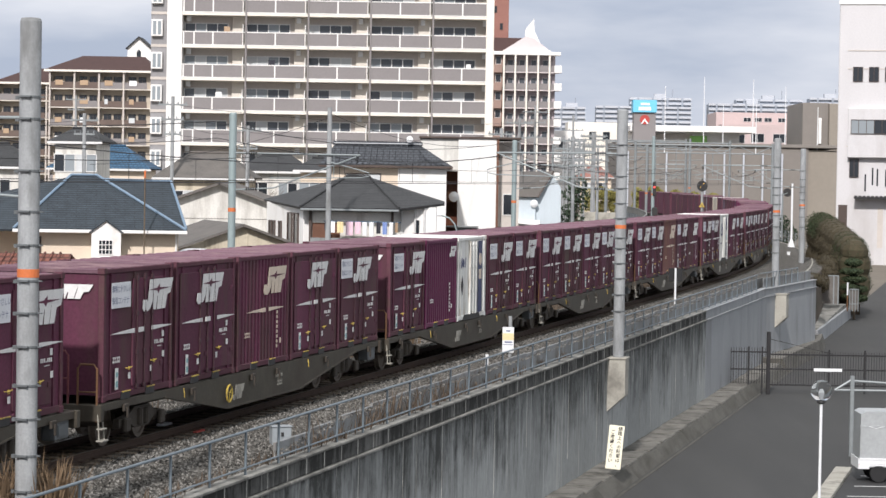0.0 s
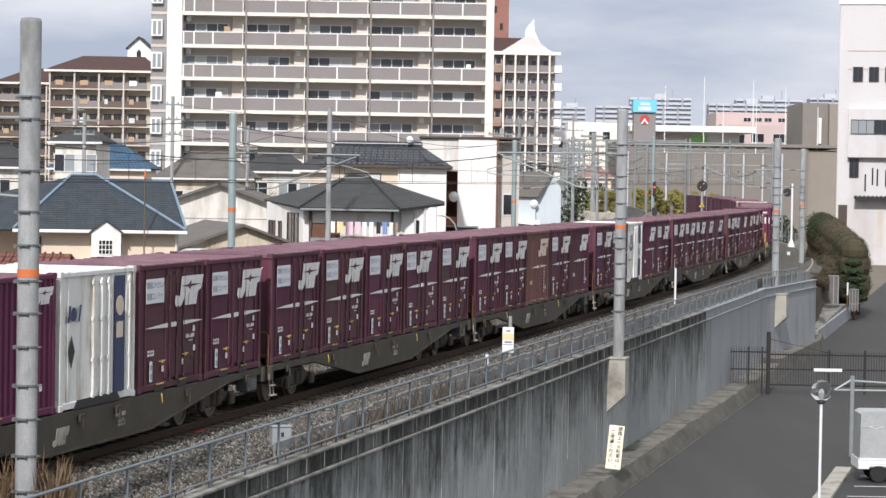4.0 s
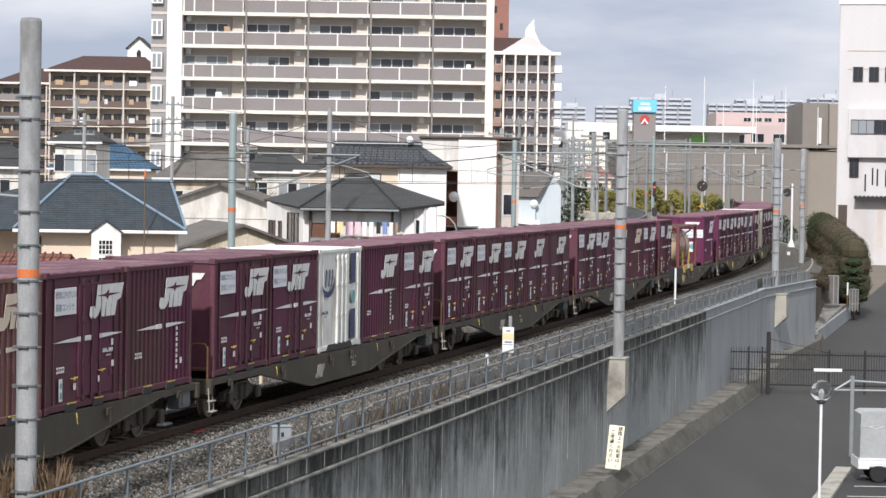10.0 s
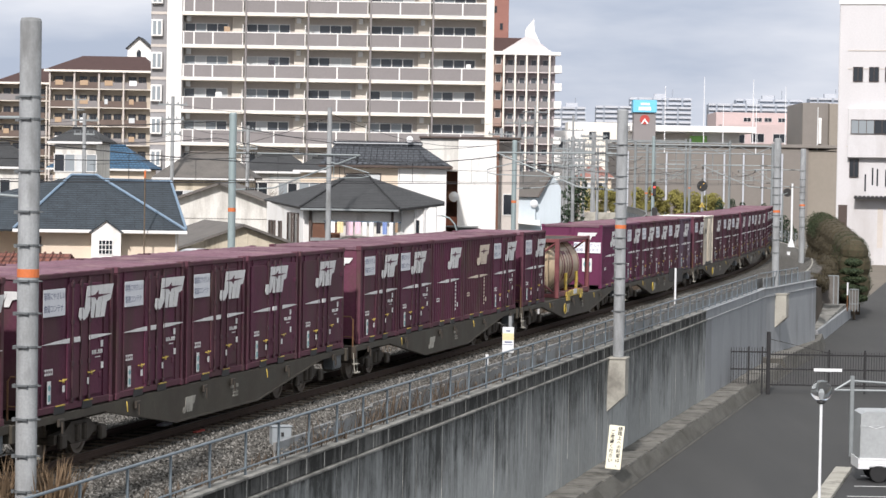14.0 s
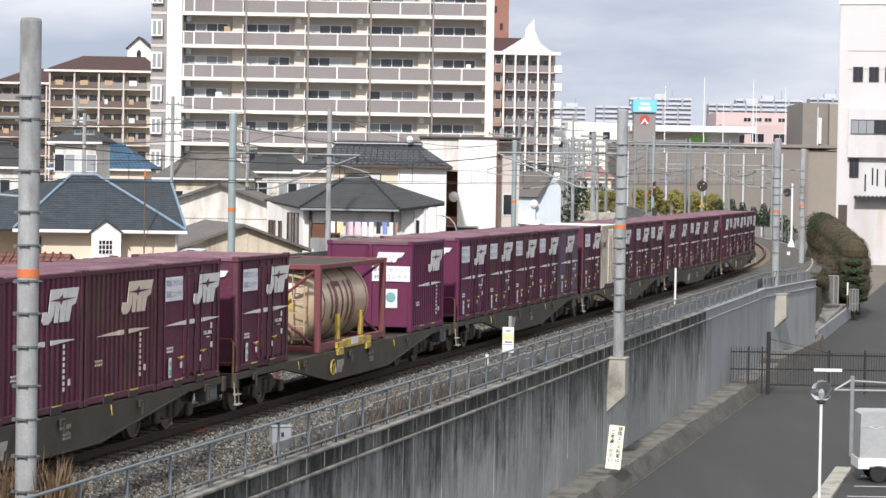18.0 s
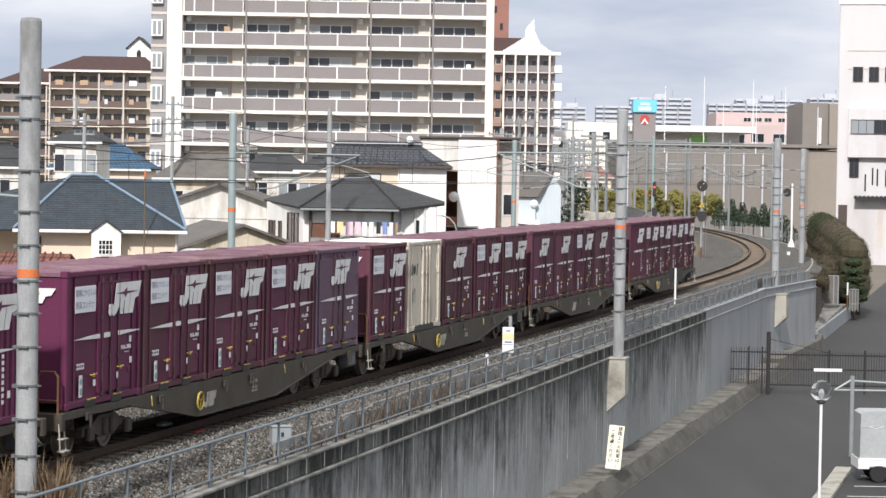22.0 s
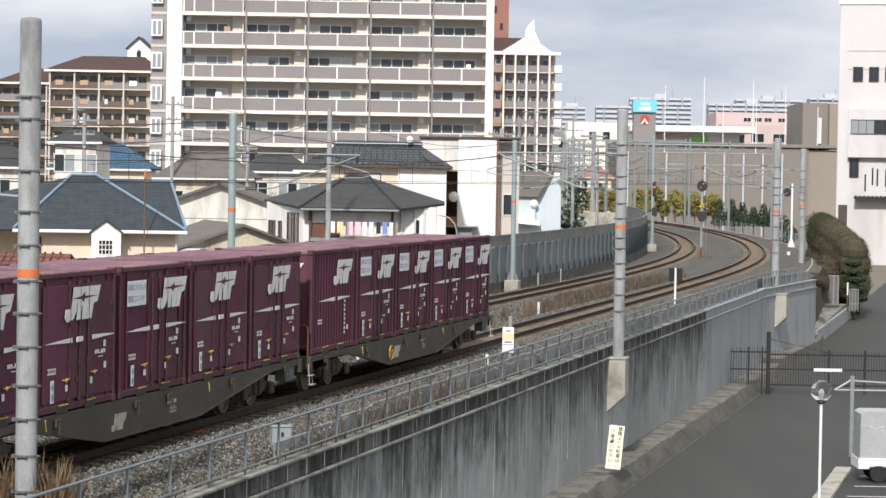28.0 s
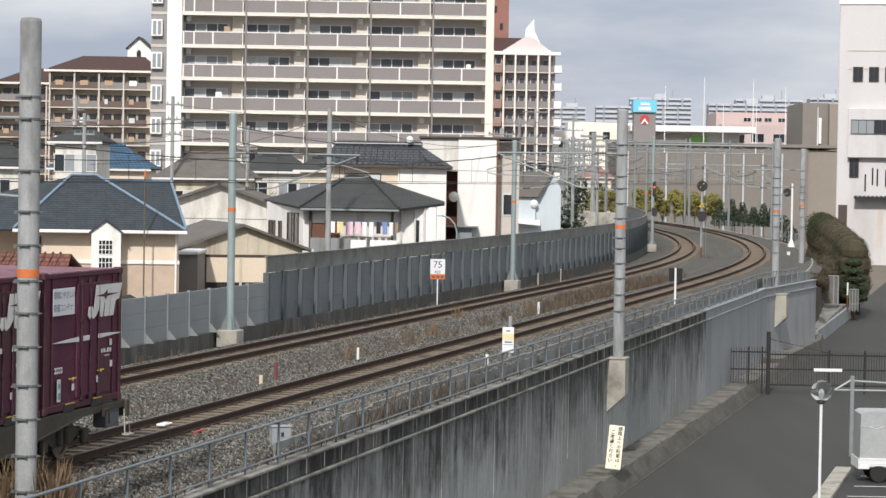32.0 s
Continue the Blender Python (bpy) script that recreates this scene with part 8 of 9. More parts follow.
tb = [(28.3, 169.4, -0.15, 0.62, 0.7, 0.30), (28.15, 169.2, -0.75, 0.80, 0.8, 0.26), (28.35, 169.2, -1.30, 0.85, 0.8, 0.26), (28.0, 169.0, -1.85, 0.65, 0.7, 0.25), (28.7, 169.2, -1.95, 0.60, 0.7, 0.25), (28.1, 169.0, -2.45, 0.60, 0.7, 0.25), (28.75, 169.2, -2.6, 0.55, 0.7, 0.25)]
part("trunk", Shape().tube([(28.4, 169.3, ground_z(169) - 0.1), (28.3, 169.3, -0.3)], 0.10, 8, 0.06), M["bark"], topi)
part("inner_growth", core(tb, 0.85), M["leaf_dark"], topi)
part("leaves", leaf_mass(tb, 7000, 0.07, 8).mesh("leaves", M["leaf_hedge"]), None, topi)


def grass_clump(sh, r, p, hgt, n, spread, key=None):
    for _ in range(n):
        a, l = r.uniform(0, 6.28), hgt * r.uniform(0.5, 1.1)
        b = p + Vector((r.uniform(-spread, spread), r.uniform(-spread, spread), 0))
        t = b + Vector((math.cos(a) * l * 0.4, math.sin(a) * l * 0.4, l))
        mid = b.lerp(t, 0.5) + Vector((0, 0, l * 0.12))
        w = Vector((math.sin(a), -math.cos(a), 0)) * 0.012
        o = len(sh.v)
        sh.v += [tuple(b - w), tuple(b + w), tuple(mid + w), tuple(mid - w), tuple(t)]
        sh.f += [(o, o + 1, o + 2, o + 3), (o + 3, o + 2, o + 4)]


gr = random.Random(9)
dry = Shape()
for _ in range(420):        # bank between the tracks, thick round the mast
    s_ = gr.gauss(124, 9)
    grass_clump(dry, gr, at(s_, gr.uniform(-3.6, -2.0), -0.42), 0.55, 16, 0.3)
for _ in range(50):
    grass_clump(dry, gr, at(gr.uniform(50, 118), gr.uniform(-3.5, -1.9), -0.42), 0.32, 10, 0.25)
for _ in range(70):        # weeds along the wall's fence
    s_ = gr.choice((gr.gauss(48, 5), gr.gauss(62, 7), gr.uniform(40, 100)))
    grass_clump(dry, gr, at(s_, gr.uniform(3.45, 3.75), -0.33), 0.30, 9, 0.15)
for _ in range(30):
    grass_clump(dry, gr, at(gr.gauss(60, 3), gr.uniform(3.45, 3.7), -0.33), 0.75, 6, 0.2)
for _ in range(70):
    grass_clump(dry, gr, at(gr.uniform(70, 170), -8.2, -0.48), 0.3, 9, 0.2)
tagged(part("dry_grass", dry.mesh("dry_grass", M["dry_grass"]), None), "dry brown weeds along the tracks and fence", "grass", kind="stuff")
stalks = Shape()
for s_, lat_ in ((77, -2.6), (84, -2.5), (88, -2.7), (40.5, 2.2), (40.2, 3.1), (39.6, 2.35), (39.9, 3.2), (40.8, 2.6), (98, -4.2), (103, -2.4)):
    for _ in range(5):
        grass_clump(stalks, gr, at(s_ + gr.uniform(-0.3, 0.3), lat_ + gr.uniform(-0.15, 0.15), -0.3), 0.62 if s_ > 45 else 1.05, 7 if s_ > 45 else 22, 0.2)
tagged(part("dry_stalks", stalks.mesh("dry_stalks", M["dry_stalk"]), None), "tall dry tan stalks beside the rails", "weeds", kind="stuff")

# ---------- signals, signs and small things along the line ----------
def disc(sh, r, y0, y1, m=None, seg=24):
    return sh.lathe([(r * 0.97, y0), (r, y0 + 0.02), (r, y1 - 0.02), (r * 0.97, y1)], "y", seg, m)


sg = thing("colour_light_signal", "railway colour-light signal, round black board, amber lit", "signal", pose(18.25, 174.0, 0.48))
part("post", Shape().tube([(0, 0, -0.95), (0, 0, 4.2)], 0.07, 10), M["pole_concrete"], sg)
part("post_sleeve", Shape().tube([(0, 0, -0.93), (0, 0, 0.1)], 0.085, 10), M["rusty_pipe"], sg, "orange-brown lower sleeve")
hd = part("round_board", disc(Shape(), 0.38, -0.12, -0.06, pose(0, 0, 4.45)), M["dark"], sg, "round black backing board")
part("amber_lamp", Shape().lathe([(0.035, -0.16), (0.03, -0.13)], "y", 12, pose(-0.12, 0, 4.35)), M["lamp_yellow"], hd)
part("amber_lamp", Shape().lathe([(0.03, -0.16), (0.025, -0.13)], "y", 12, pose(0.10, 0, 4.62)), M["lamp_yellow"], hd)
part("dark_lens", Shape().lathe([(0.06, -0.16), (0.055, -0.13)], "y", 12, pose(-0.12, 0, 4.62)), M["tyre"], hd)
part("warning_triangle", Shape().prism([(-0.22, 2.95), (0.22, 2.95), (0, 3.32)], -0.1, -0.08, "y"), M["yellow"], sg, "yellow triangle plate")
part("lower_head", Shape().prism([(-0.33, 2.65), (0.33, 2.65), (0.36, 2.35), (0.18, 1.95), (-0.18, 1.95), (-0.36, 2.35)], -0.12, -0.05, "y"), M["dark"], sg, "black angular lower head")
part("ladder", Shape().tube([(0.15, 0.1, -0.95), (0.15, 0.1, 4.2)], 0.015, 5).tube([(0.35, 0.1, -0.95), (0.35, 0.1, 4.2)], 0.015, 5), M["galv"], sg)
part("top_cap", Shape().box(-0.05, 0.05, -0.06, 0.06, 4.85, 5.0), M["dark"], sg)
sg2 = thing("mast_signal", "black signal heads fixed to a steel mast", "signal", pose(16.35, 191.45, 0))
part("bracket", Shape().box(-0.40, 0.0, -0.03, 0.32, 2.9, 2.96), M["dark"], sg2)
part("bracket", Shape().box(-0.40, 0.0, -0.03, 0.32, 4.4, 4.46), M["dark"], sg2)
up = part("upper_head", Shape().box(-0.12, 0.14, -0.14, 0.06, 4.05, 5.15, c=0.05), M["dark"], sg2)
part("red_lamp", Shape().lathe([(0.07, -0.18), (0.06, -0.14)], "y", 12, pose(0.0, 0, 4.75)), M["lamp_red"], up)
part("lower_head", Shape().prism([(-0.15, 2.55), (0.2, 2.45), (0.3, 2.85), (0.2, 3.2), (-0.15, 3.15)], -0.1, 0.0, "y"), M["dark"], sg2)
sp = thing("speed_sign", "white speed board reading 75 over a red strip", "sign", along(110.6, -8.2) @ Matrix.Rotation(HEAD - math.pi / 2, 4, "Z"))
part("post", Shape().tube([(0, 0, -0.5), (0, 0, 0.75)], 0.03, 8), M["white_metal"], sp)
bd = part("board", Shape().box(-0.33, 0.33, -0.03, 0.0, 0.95, 1.62, c=0.006), M["sign_white"], sp)
part("lettering", text_mesh("75", 0.42, "dark"), None, bd, "black figures", m=pose(0, -0.034, 1.37))
part("lettering", text_mesh("420", 0.18, "concrete_bench"), None, bd, "faint small figures", m=pose(0, -0.034, 1.04))
part("red_strip", Shape().box(-0.33, 0.33, -0.03, 0.0, 0.72, 0.95, c=0.006), M["orange"], sp, "red strip with dark bars")
part("strip_bars", Shape().box(-0.25, -0.12, -0.034, -0.03, 0.79, 0.88).box(-0.05, 0.08, -0.034, -0.03, 0.79, 0.88).box(0.14, 0.26, -0.034, -0.03, 0.79, 0.88), M["wood"], bd)
kb = thing("cable_marker_box", "white and orange marker plate on a grey post", "marker", pose(1.96, 72.3, 0))
part("post", Shape().tube([(0.06, 0.05, -0.4), (0.06, 0.05, 1.22)], 0.055, 10), M["pole_concrete"], kb)
bx = part("plate", Shape().box(-0.17, 0.17, -0.04, 0.0, 0.15, 0.90, c=0.008), M["white_metal"], kb)
part("orange_field", Shape().box(-0.165, 0.165, -0.046, -0.04, 0.52, 0.72), M["cloth_yellow"], bx, "orange field")
part("print_bars", Shape().box(-0.06, 0.06, -0.046, -0.04, 0.77, 0.81).box(-0.10, 0.12, -0.046, -0.04, 0.44, 0.48).box(-0.14, 0.14, -0.046, -0.04, 0.38, 0.395), M["sign_text"], bx)
bs_ = thing("black_marker_board", "square black marker board on a white post", "marker", pose(9.97, 105.0, 0))
part("post", Shape().tube([(-0.02, -0.02, -0.35), (-0.02, -0.02, 1.55)], 0.045, 10), M["white_metal"], bs_)
part("board", Shape().box(-0.3, 0.28, 0.03, 0.06, 0.98, 1.55, c=0.01), M["tyre"], bs_)
for x, y, z0, z1, r, key, lab in ((1.26, 67.6, -0.25, 0.42, 0.045, "white_metal", "short white marker stake in the ballast"), (-2.55, 75.2, -0.45, 0.02, 0.04, "white_metal", "short white marker stake between the tracks"), (-4.4, 65.6, -0.45, 0.28, 0.045, "frame_red", "rusty red post between the tracks"), (-4.85, 66.2, -0.45, -0.14, 0.05, "mark_cream", "cream stub post between the tracks"),
                                  (4.05, 103, -0.4, 0.1, 0.05, "white_metal", "short white stake between the tracks"), (5.0, 128.6, -0.3, 0.35, 0.05, "concrete_light", "pale marker post beside the barrier"), (6.3, 131, -0.3, 0.5, 0.022, "mark_cream", "orange stake beside the barrier")):
    st = tagged(part("marker_stake", Shape().tube([(x, y, z0), (x, y, z1)], r, 8), M[key]), lab, "stake", group="marker stakes")
jb = thing("junction_box", "small white box behind the fence, door bare", "junction box", along(51.7, 3.15, -0.10) @ Matrix.Rotation(HEAD - math.pi / 2 + 0.35, 4, "Z"))
part("box", Shape().box(-0.20, 0.20, -0.12, 0.12, -0.10, 0.30, c=0.015), M["barrier_light"], jb)
part("lid", Shape().box(-0.22, 0.22, -0.14, 0.14, 0.30, 0.33, c=0.01), M["barrier_light"], jb)
part("latch", Shape().box(-0.02, 0.03, -0.14, -0.12, 0.12, 0.2), M["dark"], jb)
rp = tagged(part("red_scrap", Shape().box(-0.26, 0.26, -0.04, 0.04, 0, 0.03, along(53.4, 0.82, -0.16)), M["red_plastic"]), "faded red plastic strip beside the rail", "scrap")
wr = tagged(part("white_scrap", Shape().box(-0.25, 0.25, -0.1, 0.1, 0, 0.06, along(54.2, -0.25, -0.15), c=0.02), M["white_metal"]), "white scrap lying between the rails", "scrap")
wp = thing("white_signal_post", "tall white post with a flared foot beside the bend", "signal post", pose(29.45, 208.0, -0.30))
part("post", Shape().tube([(0, 0, 0), (0, 0, 5.5)], 0.085, 10), M["white_metal"], wp)
part("foot", Shape().lathe([(0.30, 0), (0.30, 0.18), (0.11, 0.75)], "z", 12), M["white_metal"], wp)
rb = thing("round_board_post", "grey post with a round black board seen from behind", "signal", pose(31.66, 230.0, -0.30))
part("post", Shape().tube([(0, 0, 0), (0, 0, 4.55)], 0.085, 10), M["galv"], rb)
part("arm", Shape().tube([(0, 0, 4.40), (0.45, 0, 4.60)], 0.03, 6), M["galv"], rb)
part("round_board", disc(Shape(), 0.40, 0.04, 0.10, pose(0.45, 0, 4.64)), M["dark"], rb)
tp = tagged(part("marker_post", Shape().tube([(33.64, 230, -2.4), (33.64, 230, 4.1)], 0.09, 8), M["curtain"]), "pale post standing behind the hedge", "post")
for x in (26.0, 26.93):
    cb = thing("cable_box", "small white cable box beside the bend", "cable box", pose(x, 185.0, -0.36), group="cable boxes")
    part("box", Shape().box(-0.11, 0.11, -0.09, 0.09, 0, 0.40, c=0.015), M["white_metal"], cb)
    part("lid", Shape().box(-0.13, 0.13, -0.11, 0.11, 0.40, 0.44, c=0.01), M["white_metal"], cb)
tree("bush", "dark green bush beside the bend", 33.4, 240, -3.0, 3.2, [(33.4 + a, 240, 1.0 + b, 0.75, 0.7, 0.7) for a, b in ((0, 0), (0.5, -0.8), (-0.3, -1.0), (0.1, -1.9), (-0.35, 0.4))], 900, 0.13, "leaf_dark", 91)
curve_fence = thing("bend_fence", "low grey mesh fence along the outside of the bend", "fence")
pm = fixed(Shape().box(-0.03, 0.03, -0.03, 0.03, 0, 1.1).mesh("post", M["galv"]))
for k in range(46):
    part("post", pm, None, curve_fence, m=along(195 + 3 * k, 4.7, -0.45))
wsh = Shape()
for z in np.linspace(-0.3, 0.62, 7):
    wsh.tube([at(s, 4.7, z) for s in np.arange(195, 331, 4)], 0.010, 4)
part("mesh_wires", wsh, M["galv"], curve_fence)
part("cable_trough", Shape().tube([at(s, 4.0, -0.40) for s in np.arange(150, 330, 4)], 0.06, 6), M["concrete_light"], curve_fence, "pale cable duct")

# ---------- notice on the wall, gate, lamp, parked truck ----------
nb = thing("notice_board", "white notice board with black vertical writing, leaning", "sign", pose(5.47, 77.38, -3.84, -7, 5, -4))
part("board", Shape().box(-0.24, 0.24, -0.02, 0.02, 0.0, 1.38, c=0.006), M["notice"], nb)
for i, ch in enumerate("通路上への駐車は、"):
    part("lettering", text_mesh(ch, 0.142, "black_paint", 0.002), None, nb, "black writing", m=pose(0.115, -0.028, 1.27 - i * 0.142))
for i, ch in enumerate("ご遠慮ください"):
    part("lettering", text_mesh(ch, 0.142, "black_paint", 0.002), None, nb, "black writing", m=pose(-0.115, -0.028, 1.16 - i * 0.150))

gate = thing("iron_gate", "black iron picket gate across the road, closed", "gate", pose(15.1, 113.3, ROAD_Z))
part("post", Shape().box(-0.09, 0.09, -0.09, 0.09, 0, 2.9, c=0.015), M["black_paint"], gate)
part("post", Shape().box(5.48, 5.66, -0.09, 0.09, 0, 2.5, c=0.015), M["black_paint"], gate)
for z in (0.45, 1.18, 1.85):
    part("rail", Shape().box(0.09, 5.48, -0.03, 0.03, z - 0.035, z + 0.035), M["black_paint"], gate)
pk = fixed(Shape().box(-0.012, 0.012, -0.012, 0.012, 0.40, 2.0).mesh("picket", M["black_paint"]))
for i in range(44):
    part("picket", pk, None, gate, m=pose(0.2 + i * 0.12, 0, 0))
for x in (2.8, 4.45):
    part("stile", Shape().box(x - 0.04, x + 0.04, -0.04, 0.04, 0.1, 2.1), M["black_paint"], gate)
part("white_plate", Shape().box(2.1, 3.4, -0.06, -0.03, 1.1, 1.24), M["white_metal"], gate)
part("stay_wire", Shape().tube([(0.1, 0, 2.55), (3.0, 0, 1.9)], 0.012, 5), M["black_paint"], gate)
side_f = thing("side_fence", "short black picket fence between gate and wall", "fence", pose(15.1, 113.3, ROAD_Z))
for z in (1.15, 1.95):
    part("rail", Shape().box(-1.75, -0.09, -0.025, 0.025, z - 0.03, z + 0.03), M["black_paint"], side_f)
pk2 = fixed(Shape().box(-0.012, 0.012, -0.012, 0.012, 0.5, 2.15).mesh("picket", M["black_paint"]))
for i in range(14):
    part("picket", pk2, None, side_f, m=pose(-1.72 + i * 0.12, 0, 0.0))
part("post", Shape().box(-0.95, -0.88, -0.04, 0.04, 0.4, 2.2), M["black_paint"], side_f)
part("post", Shape().box(-0.32, -0.25, -0.04, 0.04, 0.0, 2.2), M["black_paint"], side_f)

kerb = thing("kerb", "pale concrete kerb strip edging the car park", "kerb", kind="structure")
for k in range(9):
    part("kerb_stone", Shape().box(0.01, 1.99, -0.55, 0.0, ROAD_Z - 0.05, ROAD_Z + 0.13, along(71.0 + 2 * k, 11.25), c=0.02), M["concrete_light"], kerb)
park = tagged(part("car_park", Shape().add([tuple(at(60, 11.85, ROAD_Z + 0.02)), tuple(at(60, 30, ROAD_Z + 0.02)), tuple(at(88.5, 30, ROAD_Z + 0.02)), tuple(at(88.5, 11.85, ROAD_Z + 0.02))], [(0, 1, 2, 3)]), M["asphalt_dark"]), "dark asphalt car park with white bay lines", "car park", kind="structure")
for y in (73.5, 76.6, 79.2, 82.0):
    tagged(part("bay_line", Shape().box(0, 6, -0.06, 0.06, 0, 0.004, pose(12.6 + (y - 76) * 0.25, y, ROAD_Z + 0.024)), M["line_white"]), "worn white parking bay line", "road marking", group="bay lines", kind="structure")
sh = Shape()
gtuft = random.Random(2)
for _ in range(16):
    grass_clump(sh, gtuft, Vector((14.95 + gtuft.uniform(-0.2, 0.2), 87 + gtuft.uniform(-0.8, 0.8), ROAD_Z)), 0.35, 12, 0.15)
tagged(part("verge_weeds", sh.mesh("verge_weeds", M["leaf_hedge"]), None), "green weeds at the end of the kerb", "weeds", kind="stuff")

lamp = thing("globe_lamp", "clear globe lamp on a slim white post", "lamp", pose(9.31, 60.0, ROAD_Z))
part("post", Shape().tube([(0, 0, 0), (0, 0, 4.45)], 0.036, 12), M["white_metal"], lamp)
part("collar", Shape().lathe([(0.06, 4.40), (0.12, 4.44), (0.10, 4.50)], "z", 16), M["dark"], lamp, "dark collar")
gl = part("globe", Shape().lathe([(0.26 * math.sin(a) + 0.002, 4.72 - 0.26 * math.cos(a)) for a in np.linspace(0.35, math.pi - 0.03, 16)], "z", 28), M["lamp_glass"], lamp, "clear plastic globe", smooth=True)
part("bulb", Shape().lathe([(0.03, 4.5), (0.06, 4.60), (0.07, 4.68), (0.03, 4.76)], "z", 14), M["cloth_white"], lamp, "white bulb")
part("cap", Shape().lathe([(0.13, 4.945), (0.12, 4.952), (0.01, 4.985)], "z", 20), M["galv"], lamp, "pale reflector cap")

fr = thing("pipe_frame", "light grey pipe frame standing on the kerb", "frame", pose(14.75, 88.0, ROAD_Z))
part("post", Shape().box(-0.07, 0.07, -0.07, 0.07, 0, 2.9, c=0.01), M["galv"], fr)
for z in (2.38, 2.72):
    part("pipe", Shape().tube([(-0.62 if z < 2.5 else 0.0, 0, z), (5, 0, z - (0 if z < 2.5 else 0.25))], 0.045, 8), M["galv"], fr)
part("diagonal", Shape().tube([(-0.62, 0, 2.38), (0.02, 0, 2.78)], 0.045, 8), M["galv"], fr)

TX = 13.72
tk = thing("small_truck", "small white truck with a grey canvas hood, parked", "truck", pose(TX, 80.2, ROAD_Z + 0.024))
part("bed", Shape().box(0.0, 2.2, 0.0, 1.4, 0.50, 0.58, c=0.02), M["white_metal"], tk)
part("side_board", Shape().box(0.0, 2.2, -0.03, 0.0, 0.60, 0.80, c=0.012).box(0.0, 0.34, -0.03, 0.0, 0.44, 0.60, c=0.012).box(0.98, 2.2, -0.03, 0.0, 0.44, 0.60, c=0.012).box(0.0, 2.2, -0.05, -0.03, 0.75, 0.80), M["white_metal"], tk, "white drop-side board")
part("tail_board", Shape().box(-0.03, 0.0, -0.03, 1.43, 0.44, 0.80, c=0.012), M["white_metal"], tk)
hood = Shape().prism([(0.02, 0.80), (2.2, 0.80), (2.2, 2.22), (2.0, 2.32), (0.2, 2.32), (0.04, 2.24)], -0.01, 1.41, "y")
part("hood", hood, M["canvas"], tk, "silver-grey canvas hood")
part("hood_hem", Shape().box(0.0, 2.2, -0.025, -0.01, 1.82, 1.86), M["canvas"], tk)
for x in (0.55, 1.1, 1.65):
    part("rope", Shape().tube([(x - 0.25, -0.02, 1.84), (x, -0.022, 1.78), (x + 0.25, -0.02, 1.84)], 0.012, 5), M["white_metal"], tk)
part("chassis", Shape().box(0.1, 3.1, 0.25, 1.15, 0.42, 0.62), M["dark"], tk)
part("mudguard", Shape().box(0.28, 1.02, -0.02, 0.25, 0.55, 0.62), M["white_metal"], tk)
part("rear_lamp", Shape().box(-0.02, 0.04, -0.02, 0.12, 0.52, 0.6), M["red_plastic"], tk)
part("cab", Shape().prism([(2.25, 0.45), (3.35, 0.45), (3.35, 1.1), (3.1, 1.75), (2.25, 1.8)], 0.0, 1.4, "y"), M["white_metal"], tk, "white cab")
for x in (0.66, 2.75):
    for y in (0.08, 1.32):
        wh = part("wheel", Shape().lathe([(0.20, -0.08), (0.27, -0.08), (0.29, -0.05), (0.29, 0.05), (0.27, 0.08), (0.20, 0.08)], "y", 24), M["tyre"], tk, "black tyre on a steel wheel", m=pose(x, y, 0.29))
        part("rim", Shape().lathe([(0.03, -0.05), (0.10, -0.075), (0.12, -0.04), (0.20, -0.07), (0.20, 0.06), (0.03, 0.05)], "y", 20), M["white_metal"], wh, "pale steel rim")
tp = tagged(part("grey_bollard", Shape().box(14.72, 14.86, 78.0, 78.14, ROAD_Z, ROAD_Z + 1.1, c=0.02), M["galv"]), "grey steel bollard in front of the truck", "bollard")

# ---------- platform and gate at the wall's end ----------
pf = thing("ramp_platform", "pale concrete landing at the end of the wall", "landing", kind="structure")
RA, RB = Vector((22.77, 148.0, 0)), Vector((28.51, 171.0, 0))
RAMP = Matrix.Translation(RA) @ Matrix.Rotation(math.atan2(RB.y - RA.y, RB.x - RA.x), 4, "Z")
part("ramp", Shape().prism([(-2.0, -4.7), (21.0, -4.7), (21.0, -2.97), (17.5, -3.0), (-2.0, -3.68)], 0.16, 2.6, "y", RAMP), M["coping"], pf, "pale sloping landing")
part("side_wall", Shape().prism([(-1.0, -4.7), (23.0, -4.7), (23.0, -3.18), (-1.0, -3.56)], 0.0, 0.16, "y", RAMP), M["concrete_mid"], pf, "grey low wall beside the road")
sg_ = thing("sheet_gate", "brownish grey sheet-metal gate in a steel frame", "gate", pose(25.25, 164.0, -2.80))
part("leaf", Shape().box(0.0, 1.12, -0.02, 0.02, 0.05, 1.85), M["roof_sheet"], sg_)
for x in (-0.04, 0.86, 1.16):
    part("post", Shape().box(x - 0.04, x + 0.04, -0.05, 0.05, 0, 1.95), M["galv"], sg_)
part("top_bar", Shape().box(-0.04, 1.16, -0.04, 0.04, 1.88, 1.95), M["galv"], sg_)
rl_ = thing("hand_railing", "grey tubular railing beside the landing", "railing", pose(27.68, 167.0, -3.40))
for x in (0.0, 0.2, 0.4, 0.6):
    part("bar", Shape().tube([(x, 0, 0), (x, 0, 1.5)], 0.03, 6), M["galv"], rl_)
part("top_bar", Shape().tube([(-0.02, 0, 1.5), (0.62, 0, 1.5)], 0.035, 6), M["galv"], rl_)
part("lower_bar", Shape().tube([(-0.02, 0, 0.5), (0.62, 0, 0.5)], 0.03, 6), M["galv"], rl_)
part("panel", Shape().box(0.0, 0.6, 0.03, 0.05, 0.12, 1.42), M["roof_sheet"], rl_, "pale grey-green mesh panel")
